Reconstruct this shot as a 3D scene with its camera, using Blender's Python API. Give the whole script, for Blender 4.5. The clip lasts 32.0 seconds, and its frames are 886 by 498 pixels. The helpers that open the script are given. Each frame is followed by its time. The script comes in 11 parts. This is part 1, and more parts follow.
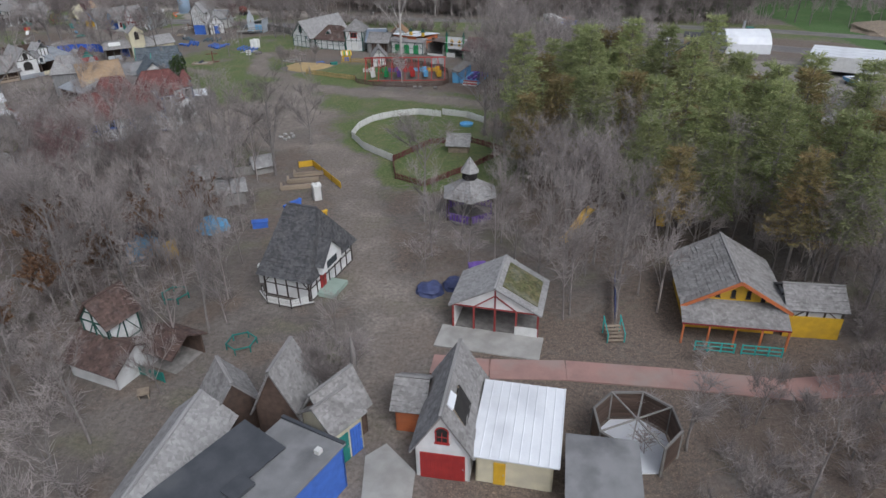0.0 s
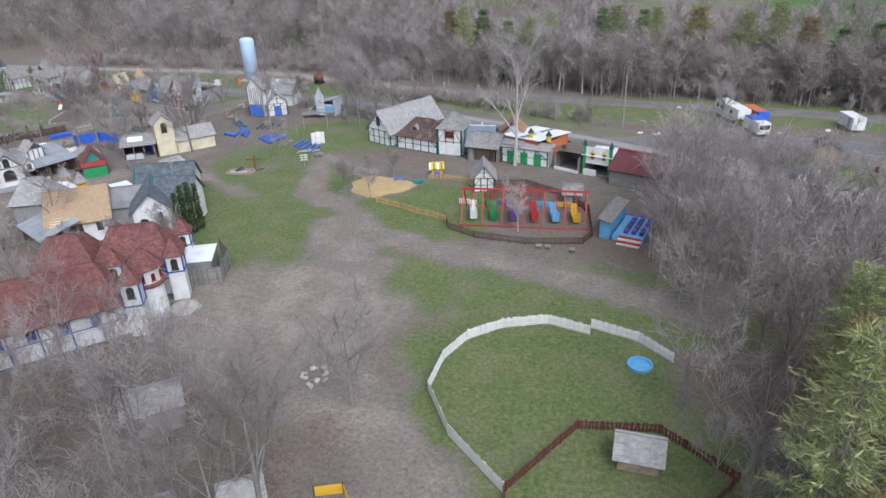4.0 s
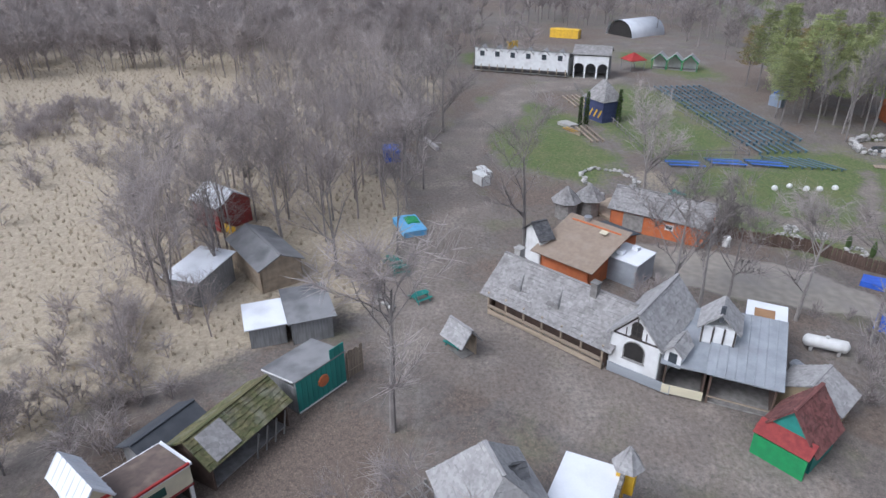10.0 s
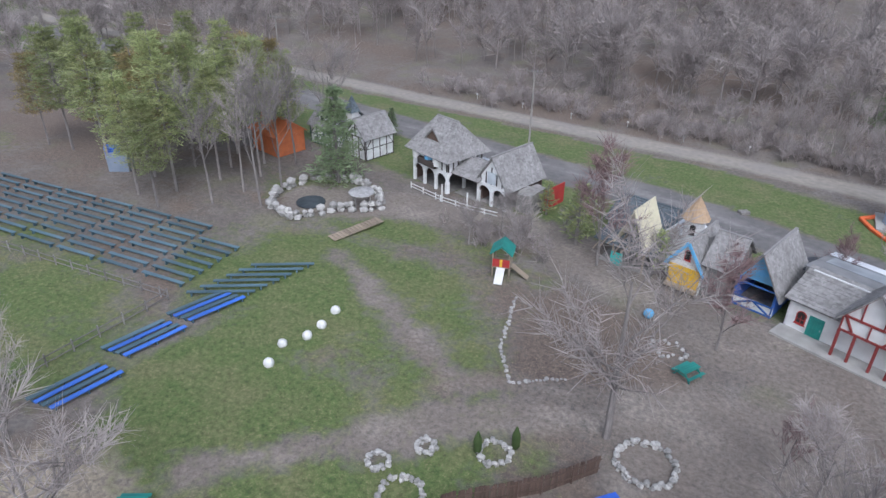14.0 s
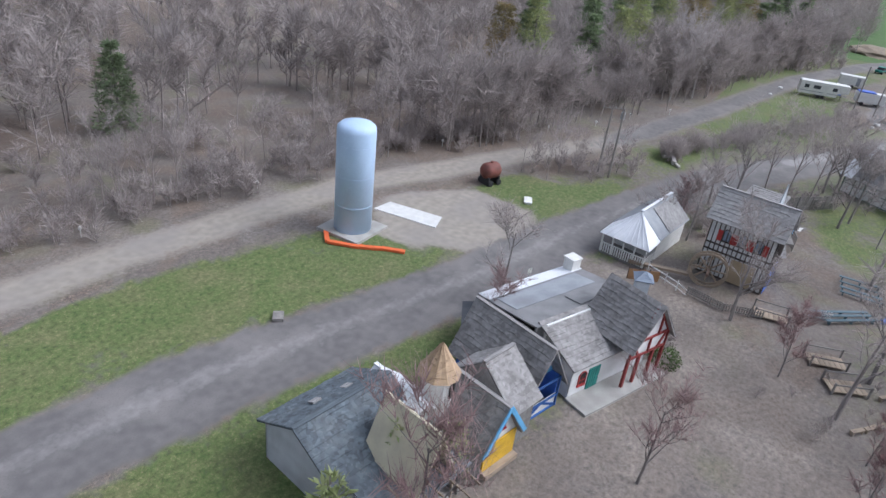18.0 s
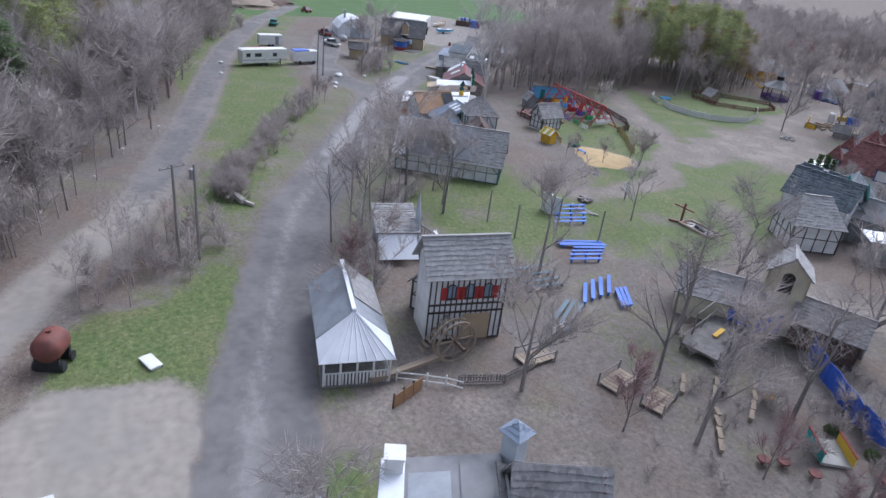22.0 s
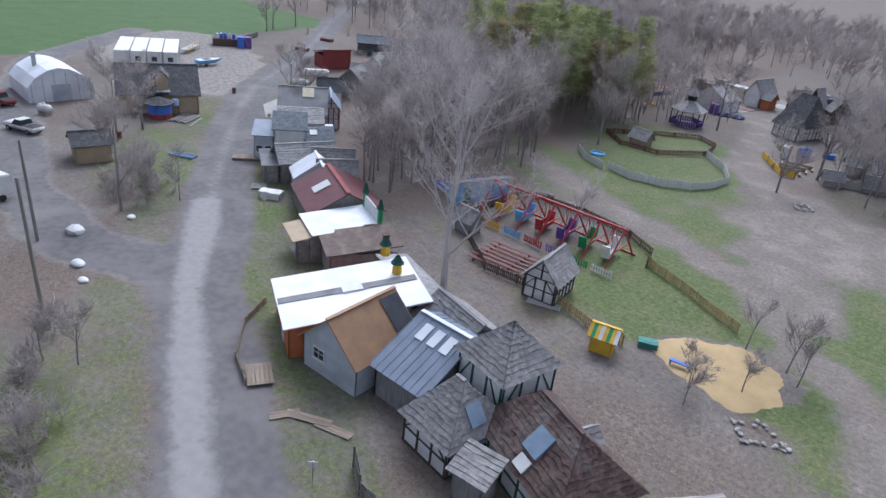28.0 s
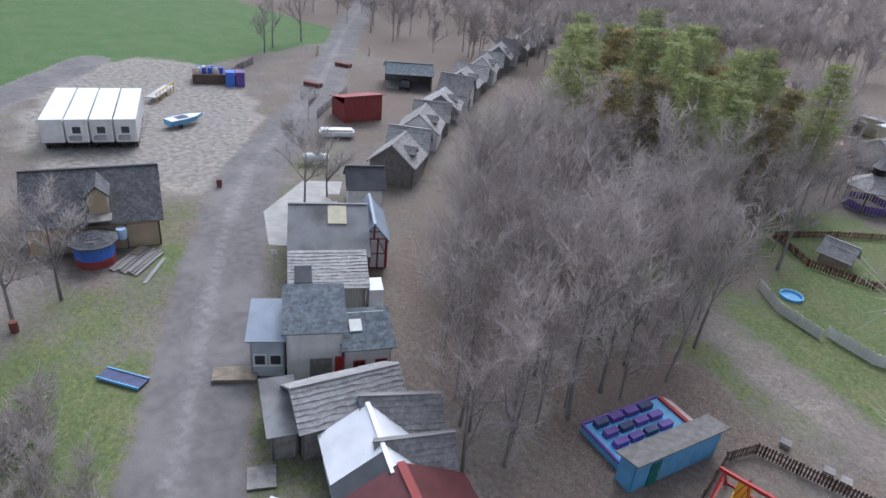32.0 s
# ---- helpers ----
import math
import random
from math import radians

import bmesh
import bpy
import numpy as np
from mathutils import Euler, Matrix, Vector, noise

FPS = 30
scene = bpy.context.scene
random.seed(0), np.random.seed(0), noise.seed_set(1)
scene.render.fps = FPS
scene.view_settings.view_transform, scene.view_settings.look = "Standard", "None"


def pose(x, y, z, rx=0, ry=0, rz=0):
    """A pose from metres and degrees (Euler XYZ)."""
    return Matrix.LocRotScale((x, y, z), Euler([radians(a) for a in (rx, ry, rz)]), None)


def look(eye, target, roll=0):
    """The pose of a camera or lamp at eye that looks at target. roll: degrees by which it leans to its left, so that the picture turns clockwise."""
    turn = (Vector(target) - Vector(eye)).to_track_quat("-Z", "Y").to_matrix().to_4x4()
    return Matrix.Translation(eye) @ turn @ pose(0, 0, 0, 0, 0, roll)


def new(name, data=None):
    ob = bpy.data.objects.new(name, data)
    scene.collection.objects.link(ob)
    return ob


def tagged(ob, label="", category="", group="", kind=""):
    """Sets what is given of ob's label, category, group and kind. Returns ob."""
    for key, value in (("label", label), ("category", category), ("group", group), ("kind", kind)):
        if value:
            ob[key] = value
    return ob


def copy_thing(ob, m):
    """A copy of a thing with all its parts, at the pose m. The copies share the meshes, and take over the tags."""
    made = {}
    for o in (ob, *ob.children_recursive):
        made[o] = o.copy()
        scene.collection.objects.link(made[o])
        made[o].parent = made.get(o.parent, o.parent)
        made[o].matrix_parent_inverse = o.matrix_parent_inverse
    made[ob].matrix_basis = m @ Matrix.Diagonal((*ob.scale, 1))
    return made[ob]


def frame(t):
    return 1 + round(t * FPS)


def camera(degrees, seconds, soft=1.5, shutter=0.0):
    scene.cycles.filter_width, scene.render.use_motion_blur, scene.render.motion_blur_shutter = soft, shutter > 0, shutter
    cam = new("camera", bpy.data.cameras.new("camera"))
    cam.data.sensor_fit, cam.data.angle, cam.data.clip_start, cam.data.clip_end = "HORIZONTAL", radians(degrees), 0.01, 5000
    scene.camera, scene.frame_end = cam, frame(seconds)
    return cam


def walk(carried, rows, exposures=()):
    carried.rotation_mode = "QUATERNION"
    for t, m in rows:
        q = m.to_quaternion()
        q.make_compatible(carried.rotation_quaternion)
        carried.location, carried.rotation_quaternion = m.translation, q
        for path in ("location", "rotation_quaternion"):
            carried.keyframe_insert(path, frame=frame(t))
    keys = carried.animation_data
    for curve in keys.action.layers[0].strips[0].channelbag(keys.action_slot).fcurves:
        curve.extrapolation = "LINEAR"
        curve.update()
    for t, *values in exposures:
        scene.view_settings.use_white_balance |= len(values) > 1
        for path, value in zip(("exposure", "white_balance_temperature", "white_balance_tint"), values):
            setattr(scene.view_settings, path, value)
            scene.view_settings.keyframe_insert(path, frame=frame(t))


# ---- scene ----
# ---- camera and its way ----
cam = camera(68.4, 32.0)
PATH = [
    (0, (1.736, 6.365, 35.075), (1.695, 8.114, 34.105), -1.1),
    (0.5, (0.971, 12.758, 35.6), (0.928, 14.498, 34.614), -1.3),
    (1, (0.347, 19.163, 36.057), (0.299, 20.875, 35.023), -1.4),
    (1.5, (-0.005, 26.085, 36.583), (-0.063, 27.766, 35.501), -2.0),
    (2, (-0.697, 33.186, 36.919), (-0.754, 34.861, 35.827), -2.0),
    (2.5, (-1.574, 40.267, 37.065), (-1.668, 41.94, 35.972), -2.2),
    (3, (-2.345, 47.589, 36.749), (-2.589, 49.25, 35.661), -2.5),
    (3.5, (-3.501, 55.083, 36.761), (-3.769, 56.834, 35.832), -2.1),
    (5.5, (-11.336, 81.917, 36.212), (-11.885, 83.636, 35.349), -2.0),
    (6, (-13.749, 89.064, 35.975), (-14.312, 90.775, 35.106), -2.1),
    (6.5, (-16.567, 96.108, 35.689), (-17.223, 97.785, 34.818), -2.1),
    (7, (-19.689, 103.26, 35.112), (-20.566, 104.838, 34.251), -2.1),
    (7.5, (-23.18, 110.284, 34.594), (-24.325, 111.639, 33.671), -2.2),
    (8, (-27.594, 116.514, 34.03), (-29.188, 117.295, 33.11), -2.1),
    (8.5, (-32.237, 122.604, 33.402), (-34.025, 122.611, 32.506), -1.2),
    (9, (-37.165, 127.199, 33.616), (-38.919, 126.842, 32.724), -0.6),
    (9.5, (-42.458, 130.482, 33.822), (-44.218, 130.179, 32.921), -0.3),
    (10, (-48.594, 132.718, 33.827), (-50.374, 132.73, 32.914), -0.4),
    (10.5, (-55.319, 134.508, 33.445), (-57.059, 134.86, 32.524), -0.2),
    (11, (-62.258, 136.036, 32.653), (-63.931, 136.631, 31.731), -0.0),
    (11.5, (-68.557, 137.485, 32.439), (-70.14, 138.281, 31.511), 0.2),
    (12, (-75.073, 139.338, 32.266), (-76.58, 140.267, 31.335), 0.2),
    (12.5, (-81.493, 141.438, 32.215), (-82.864, 142.552, 31.277), 0.2),
    (13, (-87.769, 143.955, 32.276), (-88.991, 145.225, 31.331), 0.4),
    (13.5, (-94.147, 146.776, 32.245), (-95.175, 148.204, 31.294), 0.7),
    (15.5, (-119.762, 165.814, 31.67), (-119.921, 167.536, 30.665), 2.5),
    (16, (-124.377, 171.889, 31.411), (-124.187, 173.604, 30.401), 3.4),
    (16.5, (-127.83, 178.186, 31.307), (-127.264, 179.811, 30.288), 4.2),
    (17, (-131.122, 184.498, 31.156), (-130.031, 185.845, 30.159), 5.9),
    (17.5, (-133.006, 190.752, 30.886), (-131.627, 191.819, 29.907), 6.9),
    (18, (-133.569, 196.344, 30.509), (-132.024, 197.175, 29.547), 7.0),
    (18.5, (-133.367, 201.446, 30.568), (-131.66, 201.9, 29.629), 7.0),
    (19, (-132.163, 206.272, 30.574), (-130.398, 206.436, 29.646), 7.3),
    (19.5, (-130.106, 210.525, 30.397), (-128.331, 210.456, 29.48), 7.4),
    (20, (-127.297, 214.032, 30.182), (-125.567, 213.558, 29.296), 7.1),
    (20.5, (-123.503, 216.79, 30.077), (-121.826, 216.144, 29.198), 7.0),
    (21, (-119.09, 218.705, 29.962), (-117.451, 217.967, 29.083), 7.0),
    (21.5, (-114.377, 219.801, 29.931), (-112.763, 219.016, 29.047), 7.0),
    (22, (-109.396, 220.116, 29.746), (-107.793, 219.315, 28.858), 6.9),
    (22.5, (-104.194, 220.058, 29.631), (-102.604, 219.239, 28.735), 7.0),
    (23, (-98.898, 219.576, 29.347), (-97.3, 218.782, 28.444), 7.2),
    (23.5, (-93.466, 218.552, 29.23), (-91.845, 217.823, 28.311), 7.2),
    (24, (-88.027, 217.408, 29.101), (-86.386, 216.743, 28.17), 7.3),
    (24.5, (-82.526, 216.434, 28.893), (-80.915, 215.696, 27.966), 7.4),
    (26.5, (-58.504, 211.663, 29.326), (-57.109, 210.552, 28.42), 7.1),
    (27, (-52.258, 209.562, 29.279), (-50.97, 208.32, 28.385), 7.1),
    (27.5, (-46.347, 207.07, 29.279), (-45.16, 205.726, 28.394), 6.8),
    (28, (-40.655, 204.379, 29.49), (-39.54, 202.973, 28.606), 6.6),
    (28.5, (-35.064, 201.263, 29.747), (-33.97, 199.845, 28.857), 6.5),
    (29, (-29.545, 197.513, 30.119), (-28.453, 196.096, 29.225), 6.4),
    (29.5, (-24.12, 193.62, 30.404), (-23.031, 192.224, 29.473), 6.4),
    (30, (-18.707, 189.434, 30.507), (-17.607, 188.063, 29.554), 6.6),
    (30.5, (-13.575, 185.624, 30.937), (-12.477, 184.253, 29.981), 6.6),
    (31, (-9.4, 182.667, 31.346), (-8.318, 181.282, 30.391), 6.7),
    (31.5, (-6.12, 180.408, 31.792), (-5.042, 179.022, 30.835), 6.5),
    (32, (-3.772, 178.669, 32.248), (-2.689, 177.29, 31.286), 6.2),
]
walk(cam, [(t, look(eye, aim, roll)) for t, eye, aim, roll in PATH], [(0, -0.4, 5900, 10), (1, 0.0, 5900, 10), (2, 0.25, 5900, 10), (4, 0.2, 5750, 11), (8, 0.08, 5660, 12), (13, 0.1, 5560, 12), (16, 0.1, 5600, 12), (18, 0.25, 5680, 12), (20, 0.27, 5550, 13), (26, 0.24, 5420, 16), (29, 0.1, 5500, 13), (30, 0.0, 5600, 13), (32, 0.29, 5600, 12)])

# ---- world, sun ----
world = bpy.data.worlds.new("sky")
scene.world = world
world.use_nodes = True
_nt = world.node_tree
_sky = _nt.nodes.new("ShaderNodeTexSky")
_sky.sky_type, _sky.sun_disc = "NISHITA", False
_sky.sun_elevation, _sky.sun_rotation = radians(48), radians(150)
_sky.air_density, _sky.dust_density, _sky.ozone_density = 1.0, 6.0, 1.0
_hsv = _nt.nodes.new("ShaderNodeHueSaturation")
_hsv.inputs["Saturation"].default_value = 0.35
_nt.links.new(_sky.outputs[0], _hsv.inputs["Color"])
_nt.links.new(_hsv.outputs[0], _nt.nodes["Background"].inputs["Color"])
_nt.nodes["Background"].inputs["Strength"].default_value = 0.165
sun = new("sun", bpy.data.lights.new("sun", "SUN"))
sun.data.energy, sun.data.angle, sun.data.color = 0.5, radians(25), (1.0, 0.97, 0.92)
sun.matrix_world = look((60, -70, 110), (0, 0, 0))


# ---- materials ----
def mat(name, base, base2=None, scale=1.5, fine=14.0, rough=0.85, bump=0.25, metal=0.0, island=0.0, objvar=0.0, stain=None, stain_amt=0.4, detail_w=0.35, stretch=(1, 1, 1), cells=0.0):
    """A weathered surface: two colours mixed by large and fine noise, per-piece variation, optional stains, and relief."""
    m = bpy.data.materials.new(name)
    m.use_nodes = True
    n, l = m.node_tree.nodes, m.node_tree.links
    bsdf = n["Principled BSDF"]
    bsdf.inputs["Roughness"].default_value, bsdf.inputs["Metallic"].default_value = rough, metal
    base2 = base2 or tuple(c * 0.62 for c in base)
    tc = n.new("ShaderNodeTexCoord")
    mp = n.new("ShaderNodeMapping")
    mp.inputs["Scale"].default_value = stretch
    l.new(tc.outputs["Object"], mp.inputs[0])
    big, small = n.new("ShaderNodeTexNoise"), n.new("ShaderNodeTexNoise")
    big.inputs["Scale"].default_value, big.inputs["Detail"].default_value = scale, 5
    small.inputs["Scale"].default_value, small.inputs["Detail"].default_value = fine, 4
    for t in (big, small):
        l.new(mp.outputs[0], t.inputs["Vector"])
    add = n.new("ShaderNodeMath")
    add.operation, add.inputs[1].default_value = "MULTIPLY_ADD", detail_w
    l.new(small.outputs[0], add.inputs[0])
    l.new(big.outputs[0], add.inputs[2])
    ramp = n.new("ShaderNodeMapRange")
    ramp.inputs[1].default_value, ramp.inputs[2].default_value = 0.38 + detail_w * 0.4, 0.64 + detail_w * 0.6
    l.new(add.outputs[0], ramp.inputs[0])
    mix = n.new("ShaderNodeMix")
    mix.data_type = "RGBA"
    mix.inputs[6].default_value, mix.inputs[7].default_value = (*base, 1), (*base2, 1)
    l.new(ramp.outputs[0], mix.inputs[0])
    col = mix.outputs[2]
    if stain:
        sn = n.new("ShaderNodeTexNoise")
        sn.inputs["Scale"].default_value, sn.inputs["Detail"].default_value = scale * 0.45, 6
        l.new(tc.outputs["Object"], sn.inputs["Vector"])
        sr = n.new("ShaderNodeMapRange")
        sr.inputs[1].default_value, sr.inputs[2].default_value, sr.inputs[4].default_value = 0.5, 0.66, stain_amt
        l.new(sn.outputs[0], sr.inputs[0])
        sm = n.new("ShaderNodeMix")
        sm.data_type = "RGBA"
        sm.inputs[7].default_value = (*stain, 1)
        l.new(sr.outputs[0], sm.inputs[0])
        l.new(col, sm.inputs[6])
        col = sm.outputs[2]
    if cells:
        vo = n.new("ShaderNodeTexVoronoi")
        vo.inputs["Scale"].default_value = 4.2
        l.new(tc.outputs["Object"], vo.inputs["Vector"])
        vs = n.new("ShaderNodeSeparateColor")
        l.new(vo.outputs["Color"], vs.inputs[0])
        vr = n.new("ShaderNodeMapRange")
        vr.inputs[3].default_value, vr.inputs[4].default_value = 1 - cells, 1 + cells
        l.new(vs.outputs[0], vr.inputs[0])
        vv = n.new("ShaderNodeVectorMath")
        vv.operation = "SCALE"
        l.new(col, vv.inputs[0])
        l.new(vr.outputs[0], vv.inputs["Scale"])
        col = vv.outputs[0]
    for amt, node, out in ((island, "ShaderNodeNewGeometry", "Random Per Island"), (objvar, "ShaderNodeObjectInfo", "Random")):
        if amt:
            g = n.new(node)
            mr = n.new("ShaderNodeMapRange")
            mr.inputs[3].default_value, mr.inputs[4].default_value = 1 - amt, 1 + amt
            l.new(g.outputs[out], mr.inputs[0])
            vm = n.new("ShaderNodeVectorMath")
            vm.operation = "SCALE"
            l.new(col, vm.inputs[0])
            l.new(mr.outputs[0], vm.inputs["Scale"])
            col = vm.outputs[0]
    l.new(col, bsdf.inputs["Base Color"])
    if bump:
        b = n.new("ShaderNodeBump")
        b.inputs["Strength"].default_value, b.inputs["Distance"].default_value = bump, 0.05
        l.new(add.outputs[0], b.inputs["Height"])
        l.new(b.outputs[0], bsdf.inputs["Normal"])
    return m


M = {
    "shingle": mat("weathered_shingle", (0.3, 0.288, 0.282), (0.235, 0.225, 0.22), cells=0.2, fine=9, stain=(0.13, 0.122, 0.116), stain_amt=0.4),
    "shingle_lt": mat("pale_shingle", (0.36, 0.352, 0.347), (0.3, 0.292, 0.287), cells=0.16, fine=9, stain=(0.2, 0.193, 0.188), stain_amt=0.35),
    "shingle_dk": mat("dark_shingle", (0.1, 0.1, 0.105), (0.065, 0.065, 0.07), cells=0.3, stain=(0.13, 0.125, 0.12), stain_amt=0.3),
    "shingle_bl": mat("blue_grey_shingle", (0.12, 0.145, 0.165), (0.075, 0.09, 0.105), cells=0.3, stain=(0.2, 0.21, 0.21), stain_amt=0.25),
    "shingle_br": mat("brown_shingle", (0.13, 0.085, 0.07), (0.07, 0.045, 0.04), cells=0.3, stain=(0.2, 0.18, 0.165), stain_amt=0.45),
    "shingle_red": mat("red_shingle", (0.2, 0.082, 0.073), (0.13, 0.05, 0.046), cells=0.3, stain=(0.13, 0.07, 0.065), stain_amt=0.5),
    "moss": mat("mossy_shingle", (0.16, 0.14, 0.07), (0.09, 0.1, 0.04), cells=0.3, stain=(0.2, 0.2, 0.17), stain_amt=0.5),
    "tan_board": mat("tan_roof_board", (0.42, 0.3, 0.19), (0.33, 0.235, 0.15), scale=3, fine=30, island=0.12, stain=(0.3, 0.24, 0.18)),
    "brown_felt": mat("brown_roof_felt", (0.15, 0.112, 0.095), (0.115, 0.087, 0.075), scale=2, fine=30, stain=(0.28, 0.22, 0.17)),
    "tan_felt": mat("tan_roof_felt", (0.3, 0.235, 0.18), (0.25, 0.195, 0.15), scale=2, fine=30, stain=(0.34, 0.28, 0.23)),
    "rust": mat("rust_brown_metal", (0.36, 0.21, 0.105), (0.28, 0.16, 0.085), scale=0.8, fine=10, rough=0.6, stain=(0.16, 0.09, 0.05)),
    "felt_dk": mat("dark_felt", (0.05, 0.055, 0.065), (0.075, 0.08, 0.09), scale=0.8, fine=20, stain=(0.12, 0.125, 0.13), stain_amt=0.35),
    "felt_gr": mat("grey_felt", (0.25, 0.25, 0.255), (0.19, 0.19, 0.195), scale=0.7, fine=20, stain=(0.07, 0.07, 0.075), stain_amt=0.6),
    "metal_w": mat("white_sheet_metal", (0.8, 0.82, 0.85), (0.72, 0.74, 0.78), scale=0.6, fine=8, rough=0.45, bump=0.05, stain=(0.45, 0.46, 0.48), stain_amt=0.35),
    "metal_g": mat("grey_sheet_metal", (0.33, 0.35, 0.38), (0.25, 0.27, 0.29), scale=0.8, fine=8, rough=0.5, bump=0.08, stain=(0.2, 0.2, 0.21)),
    "metal_b": mat("blue_grey_metal", (0.235, 0.28, 0.35), (0.185, 0.225, 0.285), scale=0.8, fine=8, rough=0.5, bump=0.08),
    "metal_r": mat("dark_red_metal", (0.15, 0.042, 0.045), (0.11, 0.032, 0.035), scale=0.8, fine=8, rough=0.5, bump=0.08),
    "plaster": mat("white_plaster", (0.76, 0.765, 0.76), (0.65, 0.655, 0.65), scale=1.1, fine=18, bump=0.1, stain=(0.47, 0.455, 0.43), stain_amt=0.35),
    "cream": mat("cream_plaster", (0.66, 0.61, 0.44), (0.57, 0.52, 0.38), scale=1.1, fine=18, bump=0.1, stain=(0.42, 0.38, 0.3)),
    "greywall": mat("grey_boards", (0.3, 0.3, 0.3), (0.2, 0.2, 0.2), scale=1.2, fine=9, stretch=(6, 6, 0.5), stain=(0.13, 0.125, 0.12)),
    "greyblue": mat("pale_blue_grey_siding", (0.52, 0.565, 0.6), (0.44, 0.48, 0.52), scale=1, fine=12, stain=(0.28, 0.29, 0.31)),
    "timber": mat("dark_timber", (0.075, 0.06, 0.052), (0.05, 0.042, 0.038), scale=3, fine=20, objvar=0.25),
    "timber_gn": mat("green_timber", (0.03, 0.1, 0.08), (0.02, 0.07, 0.055), scale=3, fine=20, objvar=0.2),
    "timber_red": mat("red_timber", (0.27, 0.045, 0.04), (0.19, 0.03, 0.03), scale=3, fine=20, objvar=0.15),
    "timber_bl": mat("blue_timber", (0.04, 0.12, 0.36), (0.03, 0.08, 0.25), scale=3, fine=20, objvar=0.15),
    "timber_w": mat("white_timber", (0.62, 0.62, 0.6), (0.5, 0.5, 0.48), scale=3, fine=20, objvar=0.15),
    "plank": mat("bare_plank", (0.36, 0.29, 0.215), (0.25, 0.2, 0.15), scale=2, fine=20, objvar=0.2, stain=(0.2, 0.17, 0.14)),
    "plank_gr": mat("silvered_plank", (0.27, 0.255, 0.24), (0.17, 0.16, 0.15), scale=2, fine=20, objvar=0.25),
    "plank_dk": mat("dark_brown_plank", (0.12, 0.08, 0.06), (0.075, 0.05, 0.04), scale=2, fine=20, objvar=0.25),
    "red": mat("red_paint", (0.42, 0.04, 0.035), (0.33, 0.03, 0.03), fine=20, rough=0.6, bump=0.05, objvar=0.12),
    "redbarn": mat("barn_red_paint", (0.3, 0.05, 0.045), (0.22, 0.04, 0.04), fine=20, rough=0.7, bump=0.1, stain=(0.2, 0.09, 0.08)),
    "orange": mat("orange_paint", (0.55, 0.17, 0.06), (0.45, 0.13, 0.05), fine=20, rough=0.7, bump=0.08, stain=(0.36, 0.15, 0.08)),
    "yellow": mat("yellow_paint", (0.72, 0.45, 0.03), (0.6, 0.36, 0.03), fine=20, rough=0.65, bump=0.08, stain=(0.5, 0.3, 0.05), objvar=0.08),
    "blue": mat("blue_paint", (0.07, 0.18, 0.62), (0.055, 0.14, 0.5), fine=20, rough=0.6, bump=0.05, objvar=0.12),
    "ltblue": mat("light_blue_paint", (0.16, 0.45, 0.75), (0.12, 0.36, 0.62), fine=20, rough=0.6, bump=0.05, stain=(0.25, 0.4, 0.5)),
    "tankblue": mat("pale_blue_paint", (0.5, 0.65, 0.85), (0.43, 0.57, 0.76), scale=0.35, fine=5, rough=0.45, bump=0.03, stain=(0.38, 0.5, 0.66), stain_amt=0.35),
    "teal": mat("teal_paint", (0.03, 0.24, 0.2), (0.025, 0.17, 0.15), fine=20, rough=0.6, bump=0.05, objvar=0.12),
    "turq": mat("turquoise_paint", (0.05, 0.42, 0.38), (0.04, 0.32, 0.3), fine=20, rough=0.6, bump=0.05),
    "green": mat("green_paint", (0.03, 0.3, 0.1), (0.025, 0.22, 0.08), fine=20, rough=0.6, bump=0.05),
    "purple": mat("purple_paint", (0.17, 0.09, 0.36), (0.12, 0.065, 0.27), fine=20, rough=0.6, bump=0.05, objvar=0.15),
    "navy": mat("navy_paint", (0.06, 0.075, 0.17), (0.04, 0.05, 0.12), fine=20, rough=0.6, bump=0.05, objvar=0.15),
    "bench": mat("grey_blue_bench_paint", (0.1, 0.165, 0.205), (0.07, 0.12, 0.15), fine=12, rough=0.6, bump=0.05, objvar=0.25),
    "tarp": mat("blue_tarp", (0.05, 0.14, 0.62), (0.035, 0.1, 0.48), scale=2, fine=5, rough=0.4, bump=0.6),
    "white": mat("white_paint", (0.72, 0.72, 0.7), (0.62, 0.62, 0.6), fine=14, rough=0.55, bump=0.04, objvar=0.06, stain=(0.5, 0.49, 0.46), stain_amt=0.3),
    "tan_pale": mat("tan_pickets", (0.42, 0.31, 0.13), (0.36, 0.26, 0.12), scale=0.8, fine=9, objvar=0.25, rough=0.8, bump=0.1),
    "mint": mat("pale_green_boards", (0.33, 0.42, 0.36), (0.27, 0.35, 0.3), scale=0.8, fine=9, rough=0.8, bump=0.1),
    "tan": mat("tan_siding", (0.47, 0.37, 0.24), (0.4, 0.31, 0.2), scale=0.8, fine=9, rough=0.7, bump=0.1, stain=(0.36, 0.3, 0.21)),
    "stone": mat("field_stone", (0.36, 0.35, 0.33), (0.24, 0.23, 0.22), scale=2.5, fine=14, objvar=0.3, island=0.3),
    "concrete": mat("concrete", (0.42, 0.41, 0.385), (0.33, 0.32, 0.3), scale=0.8, fine=14, bump=0.15, stain=(0.25, 0.24, 0.22)),
    "orange_net": mat("orange_netting", (0.75, 0.15, 0.04), (0.6, 0.12, 0.04), scale=4, fine=20),
    "rustred": mat("rusty_red_steel", (0.2, 0.065, 0.05), (0.12, 0.045, 0.035), scale=1.5, fine=9, rough=0.7),
